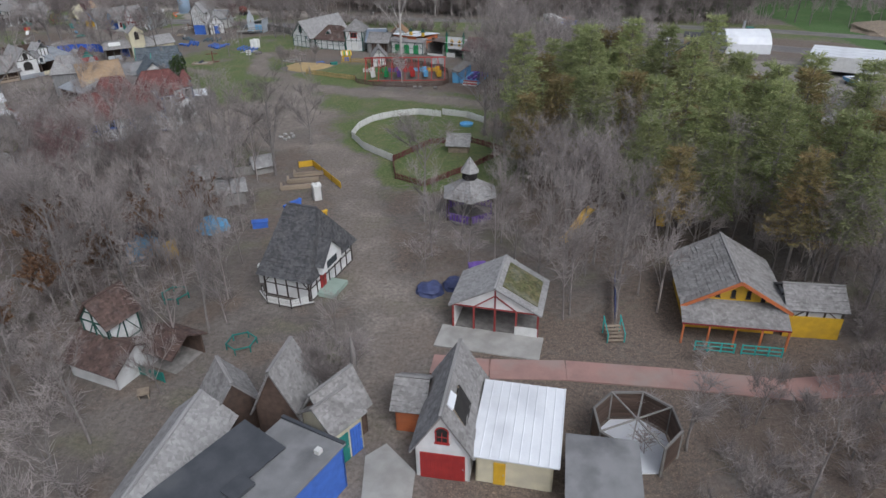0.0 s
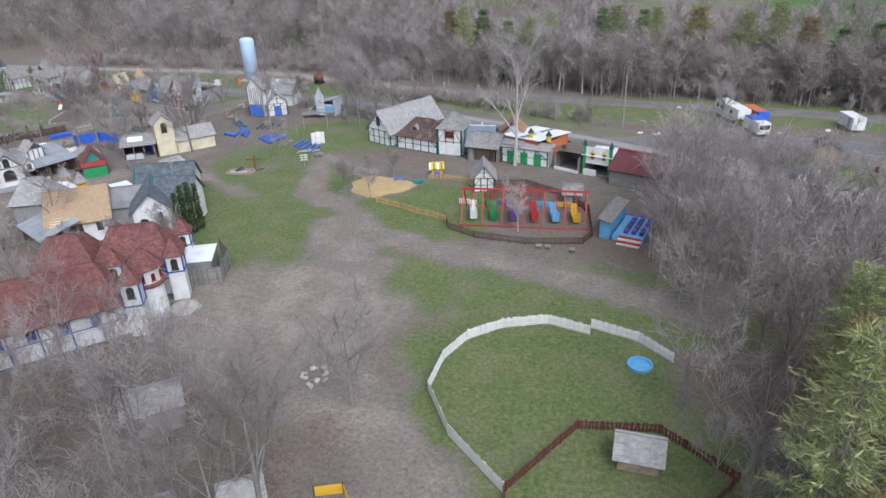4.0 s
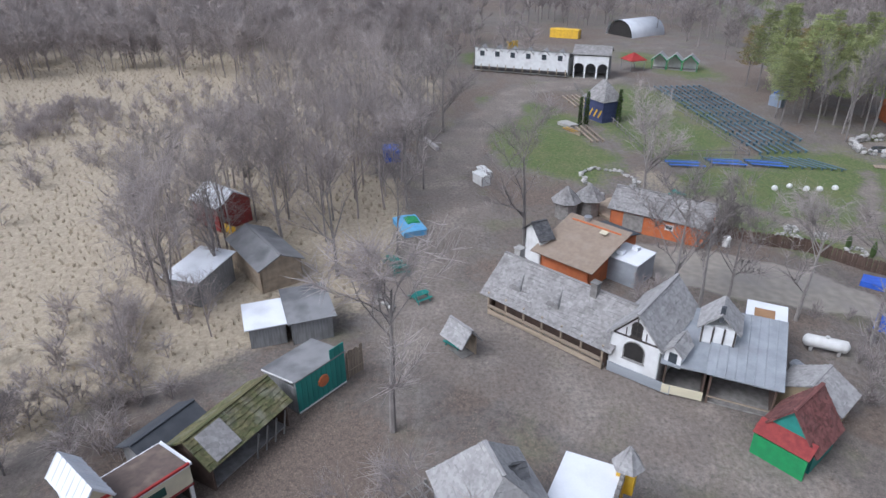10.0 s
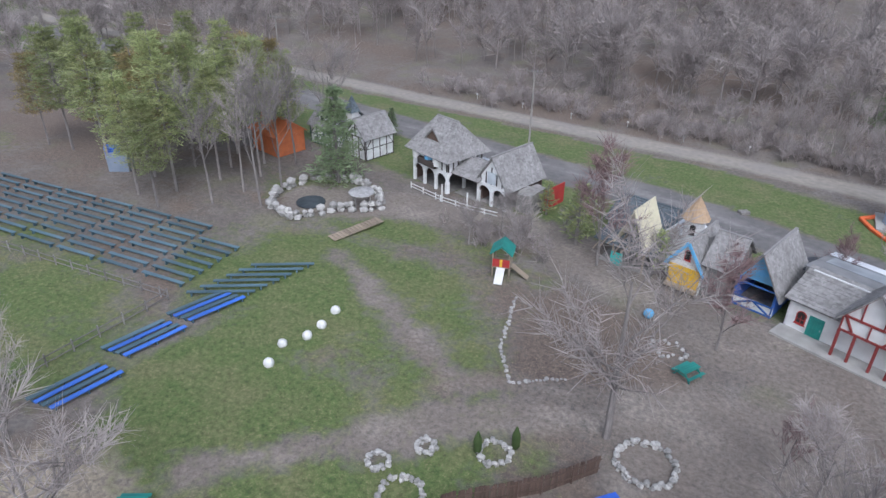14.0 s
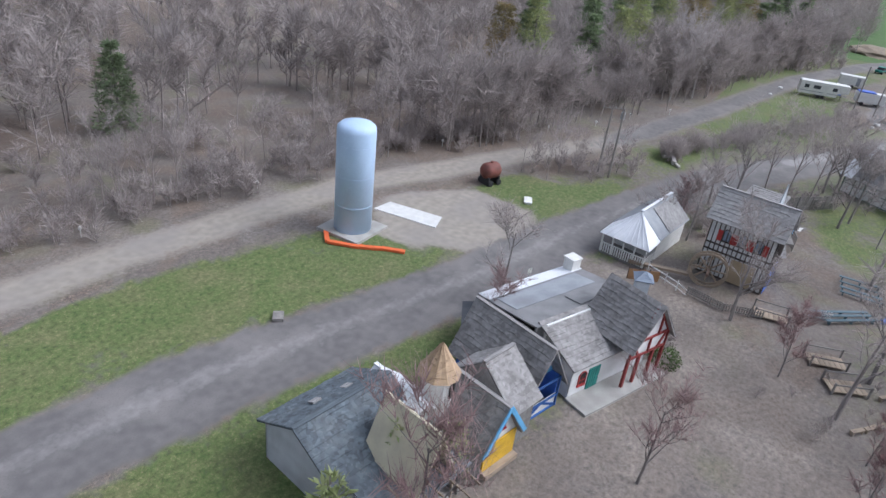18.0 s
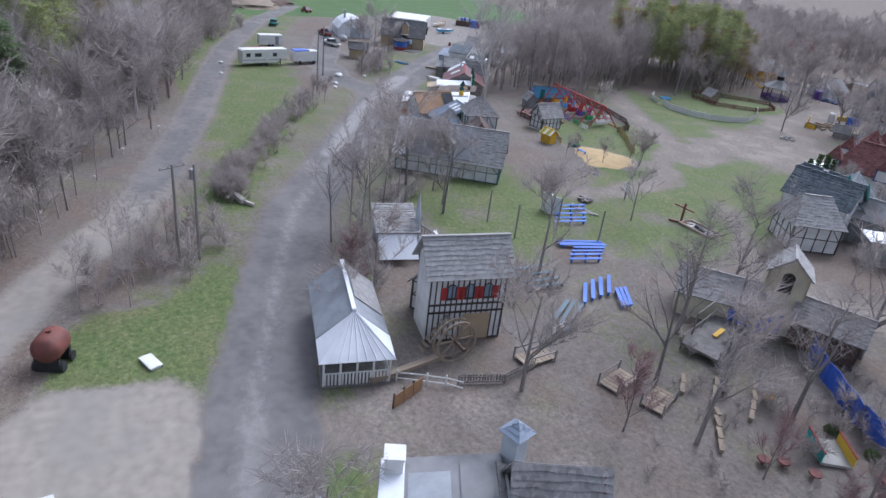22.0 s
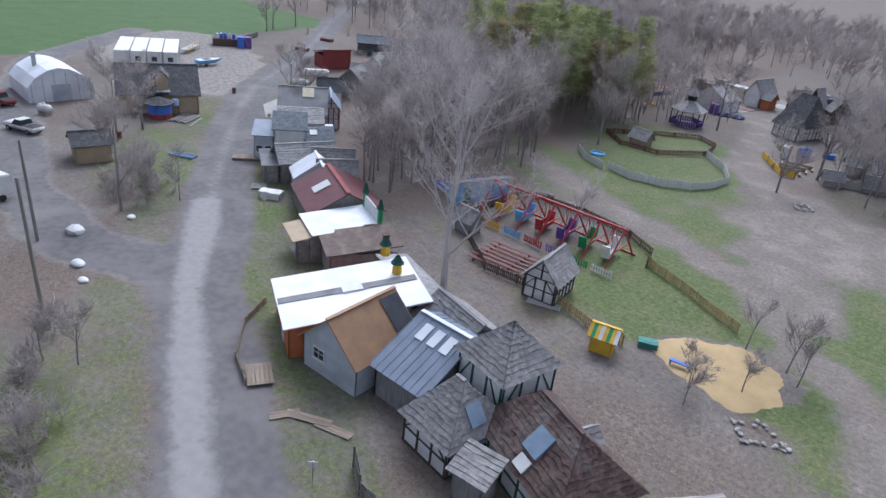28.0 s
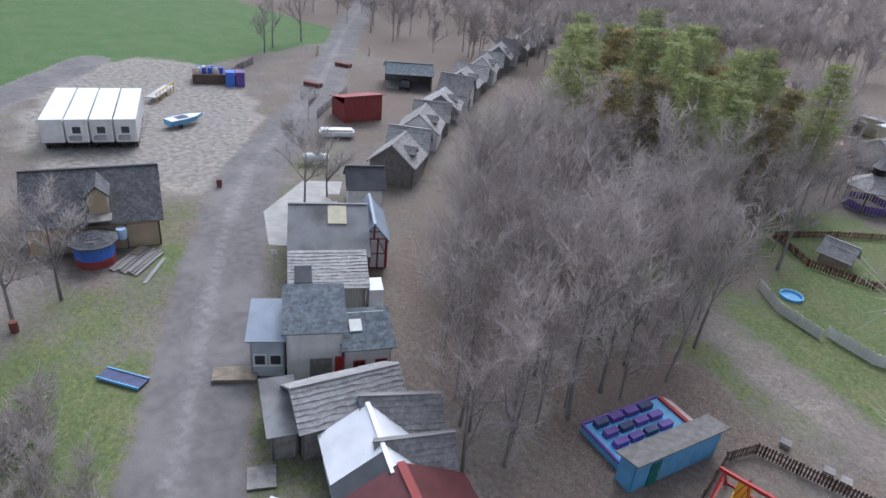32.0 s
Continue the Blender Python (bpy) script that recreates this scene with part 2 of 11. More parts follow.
    "steel": mat("galvanised_steel", (0.42, 0.43, 0.44), (0.33, 0.34, 0.35), fine=20, rough=0.4, metal=0.6, bump=0.05),
    "black": mat("black_rubber", (0.02, 0.02, 0.022), (0.03, 0.03, 0.032), fine=20, rough=0.7),
    # near-black for openings: the shade of the unlit inside is put into the colour
    "dark": mat("interior_shade", (0.03, 0.027, 0.025), (0.02, 0.018, 0.017), rough=0.9),
    "pole": mat("weathered_pole", (0.3, 0.28, 0.26), (0.22, 0.2, 0.185), scale=2, fine=16, stretch=(3, 3, 0.4)),
    "bark": mat("grey_bark", (0.27, 0.245, 0.232), (0.18, 0.162, 0.153), scale=2, fine=9, objvar=0.22, stretch=(3, 3, 0.6)),
    "bark_pale": mat("pale_bark", (0.5, 0.47, 0.445), (0.38, 0.35, 0.335), scale=2, fine=9, objvar=0.15, stretch=(3, 3, 0.6)),
    "twig": mat("bare_twig", (0.415, 0.37, 0.352), (0.32, 0.284, 0.27), scale=0.5, fine=3, bump=0, objvar=0.25, island=0.25),
    "twig_red": mat("reddish_twig", (0.34, 0.235, 0.23), (0.25, 0.17, 0.165), scale=0.5, fine=3, bump=0, island=0.25),
    "twig_pale": mat("pale_twig", (0.56, 0.52, 0.5), (0.44, 0.4, 0.385), scale=0.5, fine=3, bump=0, island=0.2),
    "needle": mat("pine_needles", (0.29, 0.345, 0.15), (0.36, 0.37, 0.18), scale=0.25, fine=3, bump=0, objvar=0.25, island=0.35),
    "needle_br": mat("browned_pine_needles", (0.33, 0.24, 0.12), (0.24, 0.22, 0.1), scale=0.25, fine=3, bump=0, objvar=0.2, island=0.35),
    "needle_dk": mat("dark_spruce_needles", (0.19, 0.255, 0.14), (0.24, 0.285, 0.16), scale=0.25, fine=3, bump=0, objvar=0.2, island=0.3),
    "cedar": mat("cedar_leaf", (0.07, 0.115, 0.035), (0.1, 0.145, 0.05), scale=0.6, fine=4, bump=0, island=0.35),
    "oakleaf": mat("dry_brown_leaf", (0.24, 0.14, 0.08), (0.17, 0.095, 0.055), scale=0.6, fine=4, bump=0, island=0.4),
    "sand": mat("yellow_sand", (0.48, 0.35, 0.17), (0.4, 0.29, 0.14), scale=0.6, fine=6, bump=0.3),
    "glass": mat("window_glass", (0.04, 0.05, 0.06), (0.06, 0.07, 0.08), rough=0.12, bump=0),
    "skylight": mat("skylight_glass", (0.2, 0.27, 0.36), (0.26, 0.33, 0.42), rough=0.15, bump=0),
    "reed": mat("dry_reed", (0.46, 0.39, 0.29), (0.37, 0.315, 0.24), scale=0.3, fine=2, bump=0, island=0.3),
    "redpaving": mat("worn_red_paving", (0.4, 0.24, 0.21), (0.32, 0.2, 0.18), scale=0.5, fine=5, bump=0.15, stain=(0.34, 0.29, 0.26), stain_amt=0.7),
}


def see_through(m, share):
    """Thin leaves: part of the light that falls on one side leaves by the other."""
    n, l = m.node_tree.nodes, m.node_tree.links
    bsdf = n["Principled BSDF"]
    tr, mx = n.new("ShaderNodeBsdfTranslucent"), n.new("ShaderNodeMixShader")
    l.new(bsdf.inputs["Base Color"].links[0].from_socket, tr.inputs["Color"])
    mx.inputs[0].default_value = share
    l.new(bsdf.outputs[0], mx.inputs[1])
    l.new(tr.outputs[0], mx.inputs[2])
    l.new(mx.outputs[0], n["Material Output"].inputs["Surface"])


for _k in ("needle", "needle_br", "needle_dk", "cedar", "oakleaf", "reed", "twig", "twig_red", "twig_pale"):
    see_through(M[_k], 0.4)


# ---- ground, one sheet out to the horizon ----
def fbm(x, y, s, seed):
    """Cheap smooth noise of numpy coordinates, about -1 to 1."""
    r = np.random.RandomState(seed)
    v = np.zeros_like(x)
    for k, a in ((1, 0.5), (2.1, 0.3), (4.3, 0.2), (9.1, 0.12)):
        for _ in range(3):
            th, ph = r.uniform(0, 6.28), r.uniform(0, 6.28)
            v += a * np.sin((x * math.cos(th) + y * math.sin(th)) * k / s * 2.2 + ph + 1.7 * np.sin((x * math.sin(th) - y * math.cos(th)) * k / s + ph * 2))
    return v / 1.7


def along(x, y, line):
    """Distance of points to a polyline."""
    d = np.full(x.shape, 1e9)
    for (ax, ay), (bx, by) in zip(line[:-1], line[1:]):
        ux, uy = bx - ax, by - ay
        s = np.clip(((x - ax) * ux + (y - ay) * uy) / (ux * ux + uy * uy), 0, 1)
        d = np.minimum(d, np.hypot(x - ax - s * ux, y - ay - s * uy))
    return d


def soft(d, edge, blur):
    return np.clip((edge + blur - d) / (2 * blur), 0, 1)


def blob(x, y, cx, cy, rx, ry, turn=0.0):
    c, s = math.cos(radians(turn)), math.sin(radians(turn))
    u, v = (x - cx) * c + (y - cy) * s, -(x - cx) * s + (y - cy) * c
    return np.hypot(u / rx, v / ry)


ROAD = [(-420, 268), (-200, 242), (-148, 232), (-111, 225), (-86, 217), (-72, 214), (-58, 210), (-44, 205.5), (-28, 197), (-16, 190.6), (-5, 184.6), (5, 180), (14, 172.6), (24, 166), (35, 157.5), (48, 147.5), (61, 135.5), (82, 108), (121, 67), (180, 0)]
BRANCH = [(8, 180), (18, 184), (33, 184), (47, 179.5), (70, 172), (94, 160), (118, 130)]
LANE = [(120, 172), (86, 189), (45, 202.5), (19, 208), (-9, 213.7), (-38, 221), (-57, 229.5), (-80, 239), (-105, 243), (-152, 247), (-300, 262)]
TRACK = [(-37, 245), (-74, 254), (-106, 258), (-156, 263), (-300, 280)]
PATHS = [
    ([(-3, 30), (-4.5, 45), (-3, 56), (-8, 66), (-9, 76), (-11, 84), (-15, 97), (-24, 108)], 3.4),
    ([(-45, 168), (-43.5, 158), (-42, 151.5), (-36, 147.5), (-31, 142), (-27, 137.5), (-20, 135), (-11, 132), (-2, 128), (12, 122)], 2.6),
    ([(-65, 160), (-58, 154), (-51, 149.5)], 1.8),
    ([(-33, 140), (-29, 128), (-29, 116), (-26, 106)], 5.0),
    ([(-71, 160), (-87, 150), (-97, 138), (-106, 130), (-125, 136), (-136, 133), (-158, 138), (-189, 151), (-200, 172)], 4.2),
    ([(-84, 148), (-92, 136), (-98, 130)], 3.5),
    ([(-103, 187), (-108, 188), (-118, 184.5), (-129, 190.5), (-137, 195)], 1.6),
    ([(-128, 169), (-112, 184), (-103, 187)], 2.2),
    ([(-148, 205), (-134, 209), (-120, 209.5), (-103, 201), (-92, 198), (-84, 200), (-78, 208)], 4.0),
    ([(-78, 206), (-88, 193), (-95, 189), (-103, 187), (-99, 178)], 5.0),
    ([(8, 166), (16, 140), (12, 122)], 2.0),
]
xs = np.concatenate([-270 - np.geomspace(3, 2600, 26)[::-1], np.arange(-270, 160.1, 1.0), 160 + np.geomspace(3, 2600, 26)])
ys = np.concatenate([20 - np.geomspace(3, 2600, 26)[::-1], np.arange(20, 300.1, 1.0), 300 + np.geomspace(3, 2600, 26)])
GX, GY = np.meshgrid(xs, ys)
n1, n2, n3 = fbm(GX, GY, 9, 1), fbm(GX, GY, 26, 2), fbm(GX, GY, 3.2, 3)
wob = n3 * 0.6 + n1 * 0.5
road_d = along(GX, GY, ROAD)
asphalt = soft(road_d + wob * 0.35, 3.5, 0.5)
branch = soft(along(GX, GY, BRANCH) + wob * 0.6, 3.3, 0.8)
lane = soft(along(GX, GY, LANE) + wob * 0.35, 2.3, 1.3)
track = soft(along(GX, GY, TRACK) + wob * 0.8, 2.6, 1.2)
lot = soft(blob(GX, GY, 88, 135, 34, 17, -28) * 10 + wob, 9, 1.0)
yard_n = soft(blob(GX, GY, -78, 226, 9, 7, -40) * 6 + wob, 6, 0.8)
paved = soft(blob(GX, GY, -108, 163, 15, 4.5, 62) * 5 + wob * 0.7, 5, 0.4)
gravel = np.maximum.reduce([branch, lane * 0.9, lot, yard_n, paved])
trod = np.zeros_like(GX)
for line, w in PATHS:
    trod = np.maximum(trod, soft(along(GX, GY, line) + wob * 1.3, w, 1.2))
# the meadow, the arena, verges and fields
green = np.zeros_like(GX)
for cx, cy, rx, ry, tn, k in ((-38, 152, 26, 27, 10, 1), (-20, 128, 18, 9, -20, 0.9), (-5, 108, 12, 15, 0, 1), (-3, 92, 9, 7, 0, 1), (2, 124, 16, 8, -15, 0.8),
                              (-126, 178, 16, 12, 20, 1), (-135, 190, 16, 10, 0, 0.9), (-150, 150, 16, 9, 20, 1), (-168, 172, 28, 12, 0, 0.75), (-172, 150, 14, 6, 30, 0.9),
                              (-142, 205, 14, 6, -10, 0.9), (-122, 206, 9, 6, 0, 0.8), (-106, 216, 10, 4, -8, 0.6), (-56, 160, 10, 16, 0, 0.9), (-47, 183, 12, 10, 0, 1), (-60, 217, 8, 3.4, -25, 1),
                              (10, 201, 34, 6.5, -12, 1), (-22, 207, 15, 4.6, -20, 1), (-36, 212, 11, 4.0, -22, 1), (35, 168, 12, 7, -35, 0.75), (8, 164, 9, 4, -38, 0.9), (30, 153.5, 13, 2.2, -38, 0.9),
                              (48, 152, 8, 3.5, -40, 0.8), (-75, 183, 8, 7, 0, 0.35), (5, 97, 8, 14, 0, 0.7), (-215, 190, 20, 8, 20, 0.8), (-225, 150, 12, 12, 0, 0.7), (-16, 118, 6, 8, 0, 0.8), (-14, 174, 14, 4, -20, 0.35), (-12, 183, 9, 2.2, -33, 0.8), (3, 175.5, 9, 2.0, -33, 0.95), (13, 167.5, 9, 2.2, -38, 0.95), (24, 160, 8, 2.0, -38, 0.85), (-30, 194, 12, 2.0, -28, 0.5),
                              (40, 166, 9, 5, -30, 0.7), (27, 172, 7, 3, -30, 0.7), (-6, 196, 12, 3.5, -25, 0.7), (-98, 203.5, 6, 2.0, -20, 0.7), (-30, 100, 6, 9, 0, 0.35)):
    green = np.maximum(green, k * soft(blob(GX, GY, cx, cy, rx, ry, tn) * min(rx, ry) + wob * 2.2, min(rx, ry), 2.4))
verge = soft(np.abs(road_d - 9) + wob, 5.5, 1.0) * (GY > 205) * (GX < -60) * (along(GX, GY, LANE) > 4)
verge2 = soft(np.abs(along(GX, GY, LANE) - 6) + wob, 4, 1.2) * (GX > -20) * (GY < 215)
field = np.clip((GX - 108 + (GY - 100) * 0.15 + n1 * 2) / 4, 0, 1) * (GY > 70)
far_green = np.clip((GY - 340 + n2 * 12) / 20, 0, 1) * np.clip((GX + 60) / 30, 0, 1) * np.clip((n2 + 0.6) * 2, 0, 1)
verge3 = 0.47 * soft(np.abs(road_d - 6.3) + wob * 1.2, 3.0, 1.2) * (GX > -62) * (GX < 62)
green = np.maximum.reduce([green, verge, verge2 * 0.7, verge3, field, far_green])
clay = np.maximum.reduce([soft(blob(GX, GY, -33, 118, 15, 13, 10) * 10 + wob * 1.5, 9, 2.5), 0.4 * soft(blob(GX, GY, -38, 166, 13, 5, -8) * 6 + wob * 2, 6, 2.5)])
marsh = np.clip((-81 - GX - (GY - 105) * 1.0 + n2 * 5) / 6, 0, 1) * (GX < -62)
marsh = np.maximum(marsh, np.clip((84 + n2 * 5 - GY) / 6, 0, 1) * np.clip((-72 - GX + n2 * 9 + n1 * 3) / 8, 0, 1)) * np.clip((130 + n2 * 8 - GY) / 8, 0, 1) * np.clip((GX + 260) / 40, 0, 1)
straw_strip = 0.25 * soft(np.abs(along(GX, GY, LANE) - 9.5) + wob, 2.2, 1.2) * (GX > -40) * (GX < 20)
sandpit = soft(blob(GX, GY, -31.5, 155.5, 6.4, 4.3, 20) * 5 + wob * 0.5, 5, 0.3)
straw = np.maximum.reduce([marsh, straw_strip, 0.5 * soft(blob(GX, GY, -132, 166, 9, 4, 30) * 5 + wob, 5, 2)])
hard = np.maximum.reduce([asphalt, gravel, trod * 0.8, sandpit])
green = green * (1 - 0.9 * soft(blob(GX, GY, -28, 166, 17, 8, -16) * 6 + wob * 2, 6, 2.5))
green = green * (1 - np.clip(hard, 0, 1)) * (1 - 0.9 * clay) * np.clip(0.95 + 0.5 * n1, 0.35, 1)
GZ = 0.05 * n1 + 0.03 * n3
GZ = np.where((asphalt > 0.2) | (gravel > 0.4), GZ * 0.4 + 0.02, GZ)
# the wooded slope that rises north of the tracks
GZ += np.clip((GY - 285 - 0.1 * GX) / 120, 0, 1) ** 1.3 * 14 + np.clip((-GX - 330) / 200, 0, 1) * 4
GZ = np.where(np.hypot(GX + 50, GY - 150) > 900, GZ.clip(max=14), GZ)


def ground_mat():
    m = bpy.data.materials.new("ground_cover")
    m.use_nodes = True
    n, l = m.node_tree.nodes, m.node_tree.links
    bsdf = n["Principled BSDF"]
    bsdf.inputs["Roughness"].default_value = 0.95
    tc = n.new("ShaderNodeTexCoord")

    def noise_(scale, detail=5):
        t = n.new("ShaderNodeTexNoise")
        t.inputs["Scale"].default_value, t.inputs["Detail"].default_value = scale, detail
        l.new(tc.outputs["Object"], t.inputs["Vector"])
        return t.outputs[0]

    a, b, c, e = noise_(0.22, 8), noise_(1.3, 9), noise_(9, 6), noise_(34, 3)

    def mix(fac, x, y):
        t = n.new("ShaderNodeMix")
        t.data_type = "RGBA"
        for k, v in ((0, fac), (6, x), (7, y)):
            if isinstance(v, tuple):
                t.inputs[k].default_value = (*v, 1)
            elif isinstance(v, float):
                t.inputs[k].default_value = v
            else:
                l.new(v, t.inputs[k])
        return t.outputs[2]

    def ramp(src, lo, hi, to=1.0):
        t = n.new("ShaderNodeMapRange")
        t.inputs[1].default_value, t.inputs[2].default_value, t.inputs[4].default_value = lo, hi, to
        l.new(src, t.inputs[0])
        return t.outputs[0]

    def rough_edge(src):
        """The cover's edge, frayed by the middle and fine noise."""
        s = n.new("ShaderNodeMath")
        s.operation, s.inputs[1].default_value = "MULTIPLY_ADD", 0.9
        l.new(b, s.inputs[0])
        l.new(src, s.inputs[2])
        return ramp(s.outputs[0], 0.7, 1.12)

    covers = []
    for name in ("cover_a", "cover_b", "cover_c"):
        at = n.new("ShaderNodeAttribute")
        at.attribute_name = name
        sp = n.new("ShaderNodeSeparateColor")
        l.new(at.outputs["Color"], sp.inputs[0])
        covers += [sp.outputs[0], sp.outputs[1], sp.outputs[2]]
    grass, grav, asph, strw, leaf, cly, worn, sown = covers[:8]
    bb, cc = ramp(b, 0.35, 0.65), ramp(c, 0.35, 0.65)
    dirt = mix(bb, (0.17, 0.147, 0.131), (0.122, 0.105, 0.093))
    dirt = mix(ramp(c, 0.52, 0.68, 0.5), dirt, (0.2, 0.178, 0.16))
    dirt = mix(ramp(a, 0.5, 0.68, 0.7), dirt, (0.205, 0.185, 0.168))
    dirt = mix(ramp(e, 0.52, 0.7, 0.5), dirt, (0.1, 0.085, 0.075))
    fleck, speck = ramp(noise_(7.5, 2), 0.56, 0.63), ramp(noise_(16, 2), 0.57, 0.64)
    patchy = ramp(noise_(0.5, 4), 0.42, 0.62)

    def both(f, g, amt):
        t = n.new("ShaderNodeMath")
        t.operation = "MULTIPLY"
        l.new(f, t.inputs[0])
        l.new(g, t.inputs[1])
        u = n.new("ShaderNodeMath")
        u.operation, u.inputs[1].default_value = "MULTIPLY", amt
        l.new(t.outputs[0], u.inputs[0])
        return u.outputs[0]

    broad, olive = noise_(0.075, 5), noise_(0.16, 6)
    dirt = mix(ramp(broad, 0.48, 0.62, 0.4), dirt, (0.215, 0.19, 0.168))
    dirt = mix(ramp(olive, 0.54, 0.66, 0.6), dirt, (0.165, 0.16, 0.095))
    dirt = mix(ramp(olive, 0.46, 0.36, 0.6), dirt, (0.165, 0.122, 0.092))
    dirt = mix(both(fleck, patchy, 0.6), dirt, (0.29, 0.245, 0.2))
    dirt = mix(both(speck, patchy, 0.6), dirt, (0.095, 0.078, 0.066))
    leafc = mix(cc, (0.18, 0.14, 0.112), (0.112, 0.088, 0.074))
    leafc = mix(both(fleck, cc, 0.8), leafc, (0.34, 0.26, 0.19))
    leafc = mix(both(speck, bb, 0.7), leafc, (0.085, 0.062, 0.05))
    clayc = mix(bb, (0.235, 0.2, 0.172), (0.18, 0.152, 0.13))
    clayc = mix(ramp(a, 0.48, 0.64, 0.6), clayc, (0.3, 0.262, 0.225))
    strawc = mix(bb, (0.42, 0.355, 0.262), (0.33, 0.28, 0.21))
    grassc = mix(bb, (0.078, 0.124, 0.035), (0.112, 0.142, 0.048))
    grassc = mix(ramp(c, 0.5, 0.72, 0.42), grassc, (0.2, 0.18, 0.085))
    grassc = mix(ramp(a, 0.46, 0.68, 0.45), grassc, (0.19, 0.165, 0.09))
    grassc = mix(both(fleck, bb, 0.5), grassc, (0.25, 0.215, 0.12))
    grassc = mix(both(speck, patchy, 0.5), grassc, (0.05, 0.085, 0.025))
    gravc = mix(bb, (0.335, 0.3, 0.255), (0.25, 0.225, 0.195))
    gravc = mix(ramp(a, 0.45, 0.65, 0.6), gravc, (0.25, 0.23, 0.215))
    asphc = mix(bb, (0.17, 0.16, 0.157), (0.125, 0.119, 0.118))
    asphc = mix(ramp(a, 0.46, 0.66, 0.6), asphc, (0.235, 0.22, 0.21))
    asphc = mix(ramp(c, 0.5, 0.7, 0.4), asphc, (0.12, 0.112, 0.108))
    asphc = mix(rough_edge(worn), asphc, mix(bb, (0.315, 0.303, 0.293), (0.265, 0.255, 0.247)))
    col = dirt
    for f, x in ((leaf, leafc), (cly, clayc), (strw, strawc), (grass, grassc), (sown, mix(ramp(a, 0.35, 0.7), (0.06, 0.125, 0.03), (0.085, 0.14, 0.045))), (grav, gravc), (asph, asphc)):
        col = mix(rough_edge(f), col, x)
    litter = n.new("ShaderNodeTexNoise")
    litter.inputs["Scale"].default_value, litter.inputs["Detail"].default_value, litter.inputs["Roughness"].default_value = 2.6, 9, 0.78
    l.new(tc.outputs["Object"], litter.inputs["Vector"])
    tone = n.new("ShaderNodeMapRange")
    for k, v in ((1, 0.34), (2, 0.66), (3, 0.58), (4, 1.42)):
        tone.inputs[k].default_value = v
    l.new(litter.outputs[0], tone.inputs[0])
    toned = n.new("ShaderNodeVectorMath")
    toned.operation = "SCALE"
    firm = n.new("ShaderNodeMath")
    firm.operation = "MAXIMUM"
    l.new(asph, firm.inputs[0])
    l.new(grav, firm.inputs[1])
    calm = n.new("ShaderNodeMix")
    calm.inputs[3].default_value = 1.0
    l.new(ramp(firm.outputs[0], 0.1, 0.6, 0.86), calm.inputs[0])
    l.new(tone.outputs[0], calm.inputs[2])
    l.new(col, toned.inputs[0])
    l.new(calm.outputs[0], toned.inputs["Scale"])
    col = toned.outputs[0]
    l.new(col, bsdf.inputs["Base Color"])
    bp = n.new("ShaderNodeBump")
    bp.inputs["Strength"].default_value, bp.inputs["Distance"].default_value = 0.12, 0.04
    ad = n.new("ShaderNodeMath")
    l.new(e, ad.inputs[0])
    l.new(c, ad.inputs[1])
    l.new(ad.outputs[0], bp.inputs["Height"])
    l.new(bp.outputs[0], bsdf.inputs["Normal"])
    return m


M["ground"] = ground_mat()
woodfloor = np.clip(0.45 + 0.5 * n2 + 0.3 * n1, 0, 1) * (1 - field) * (1 - marsh)
woodfloor = np.maximum(woodfloor, 0.95 * soft(blob(GX, GY, -78, 119, 13, 13, 0) * 10 + wob * 1.5, 10, 2.5))
woodfloor = np.maximum(woodfloor, 0.8 * soft(blob(GX, GY, -35, 172, 13, 9, -10) * 10 + wob * 1.5, 10, 2.5))
woodfloor = np.maximum(woodfloor * 0.8, 0.9 * soft(blob(GX, GY, 24, 118, 20, 38, 30) * 10 + wob, 10, 3))
woodfloor = np.maximum(woodfloor, 0.9 * np.clip((38 + n2 * 6 - GY) / 8, 0, 1) * (np.abs(GX) > 12) * (1 - marsh))
woodfloor = np.maximum(woodfloor, 0.9 * np.clip((GX - 44 + n1 * 3) / 5, 0, 1) * np.clip((84 - GY) / 8, 0, 1))
cov_a = np.stack([green, gravel * (1 - asphalt), np.maximum.reduce([asphalt, branch * 0.9, lot * 0.4, lane * 0.95 * np.clip((GX + 48) / 16, 0, 1)]), np.ones_like(GX)], -1)
cov_b = np.stack([straw, woodfloor * (1 - np.clip(hard, 0, 1)) * (1 - green), np.maximum(clay * 0.9, trod * 0.55), np.ones_like(GX)], -1)
cov_b[..., 0] *= 1 - np.clip(hard, 0, 1)
worn = 0.45 * soft(along(GX, GY, [(x + 0.3, y + 0.5) for x, y in ROAD]) + n1 * 0.3, 0.9, 0.6)
worn = np.maximum(worn, 0.85 * soft(along(GX, GY, [(-26, 197.5), (-16, 192.2), (-6.3, 187.2), (4, 181.3), (8, 178.6), (14.5, 173.8), (20, 170)]) + n1 * 0.25 - 0.25 * np.clip((GX - 4) / 10, 0, 1), 1.2, 0.75))
cov_c = np.stack([worn, np.maximum(field, 0) * (1 - np.clip(hard, 0, 1)), worn * 0, np.ones_like(GX)], -1)
NX, NY = len(xs), len(ys)
idx = np.arange(NX * NY).reshape(NY, NX)
quads = np.stack([idx[:-1, :-1], idx[:-1, 1:], idx[1:, 1:], idx[1:, :-1]], -1).reshape(-1, 4)
hardness = {"road": asphalt, "lane": np.maximum(lane, branch)}
face_kind = np.zeros(len(quads), int)
for k, (nm, f) in enumerate(hardness.items(), 1):
    fm = f.ravel()[quads].mean(1) > 0.5
    face_kind[fm & (face_kind == 0)] = k


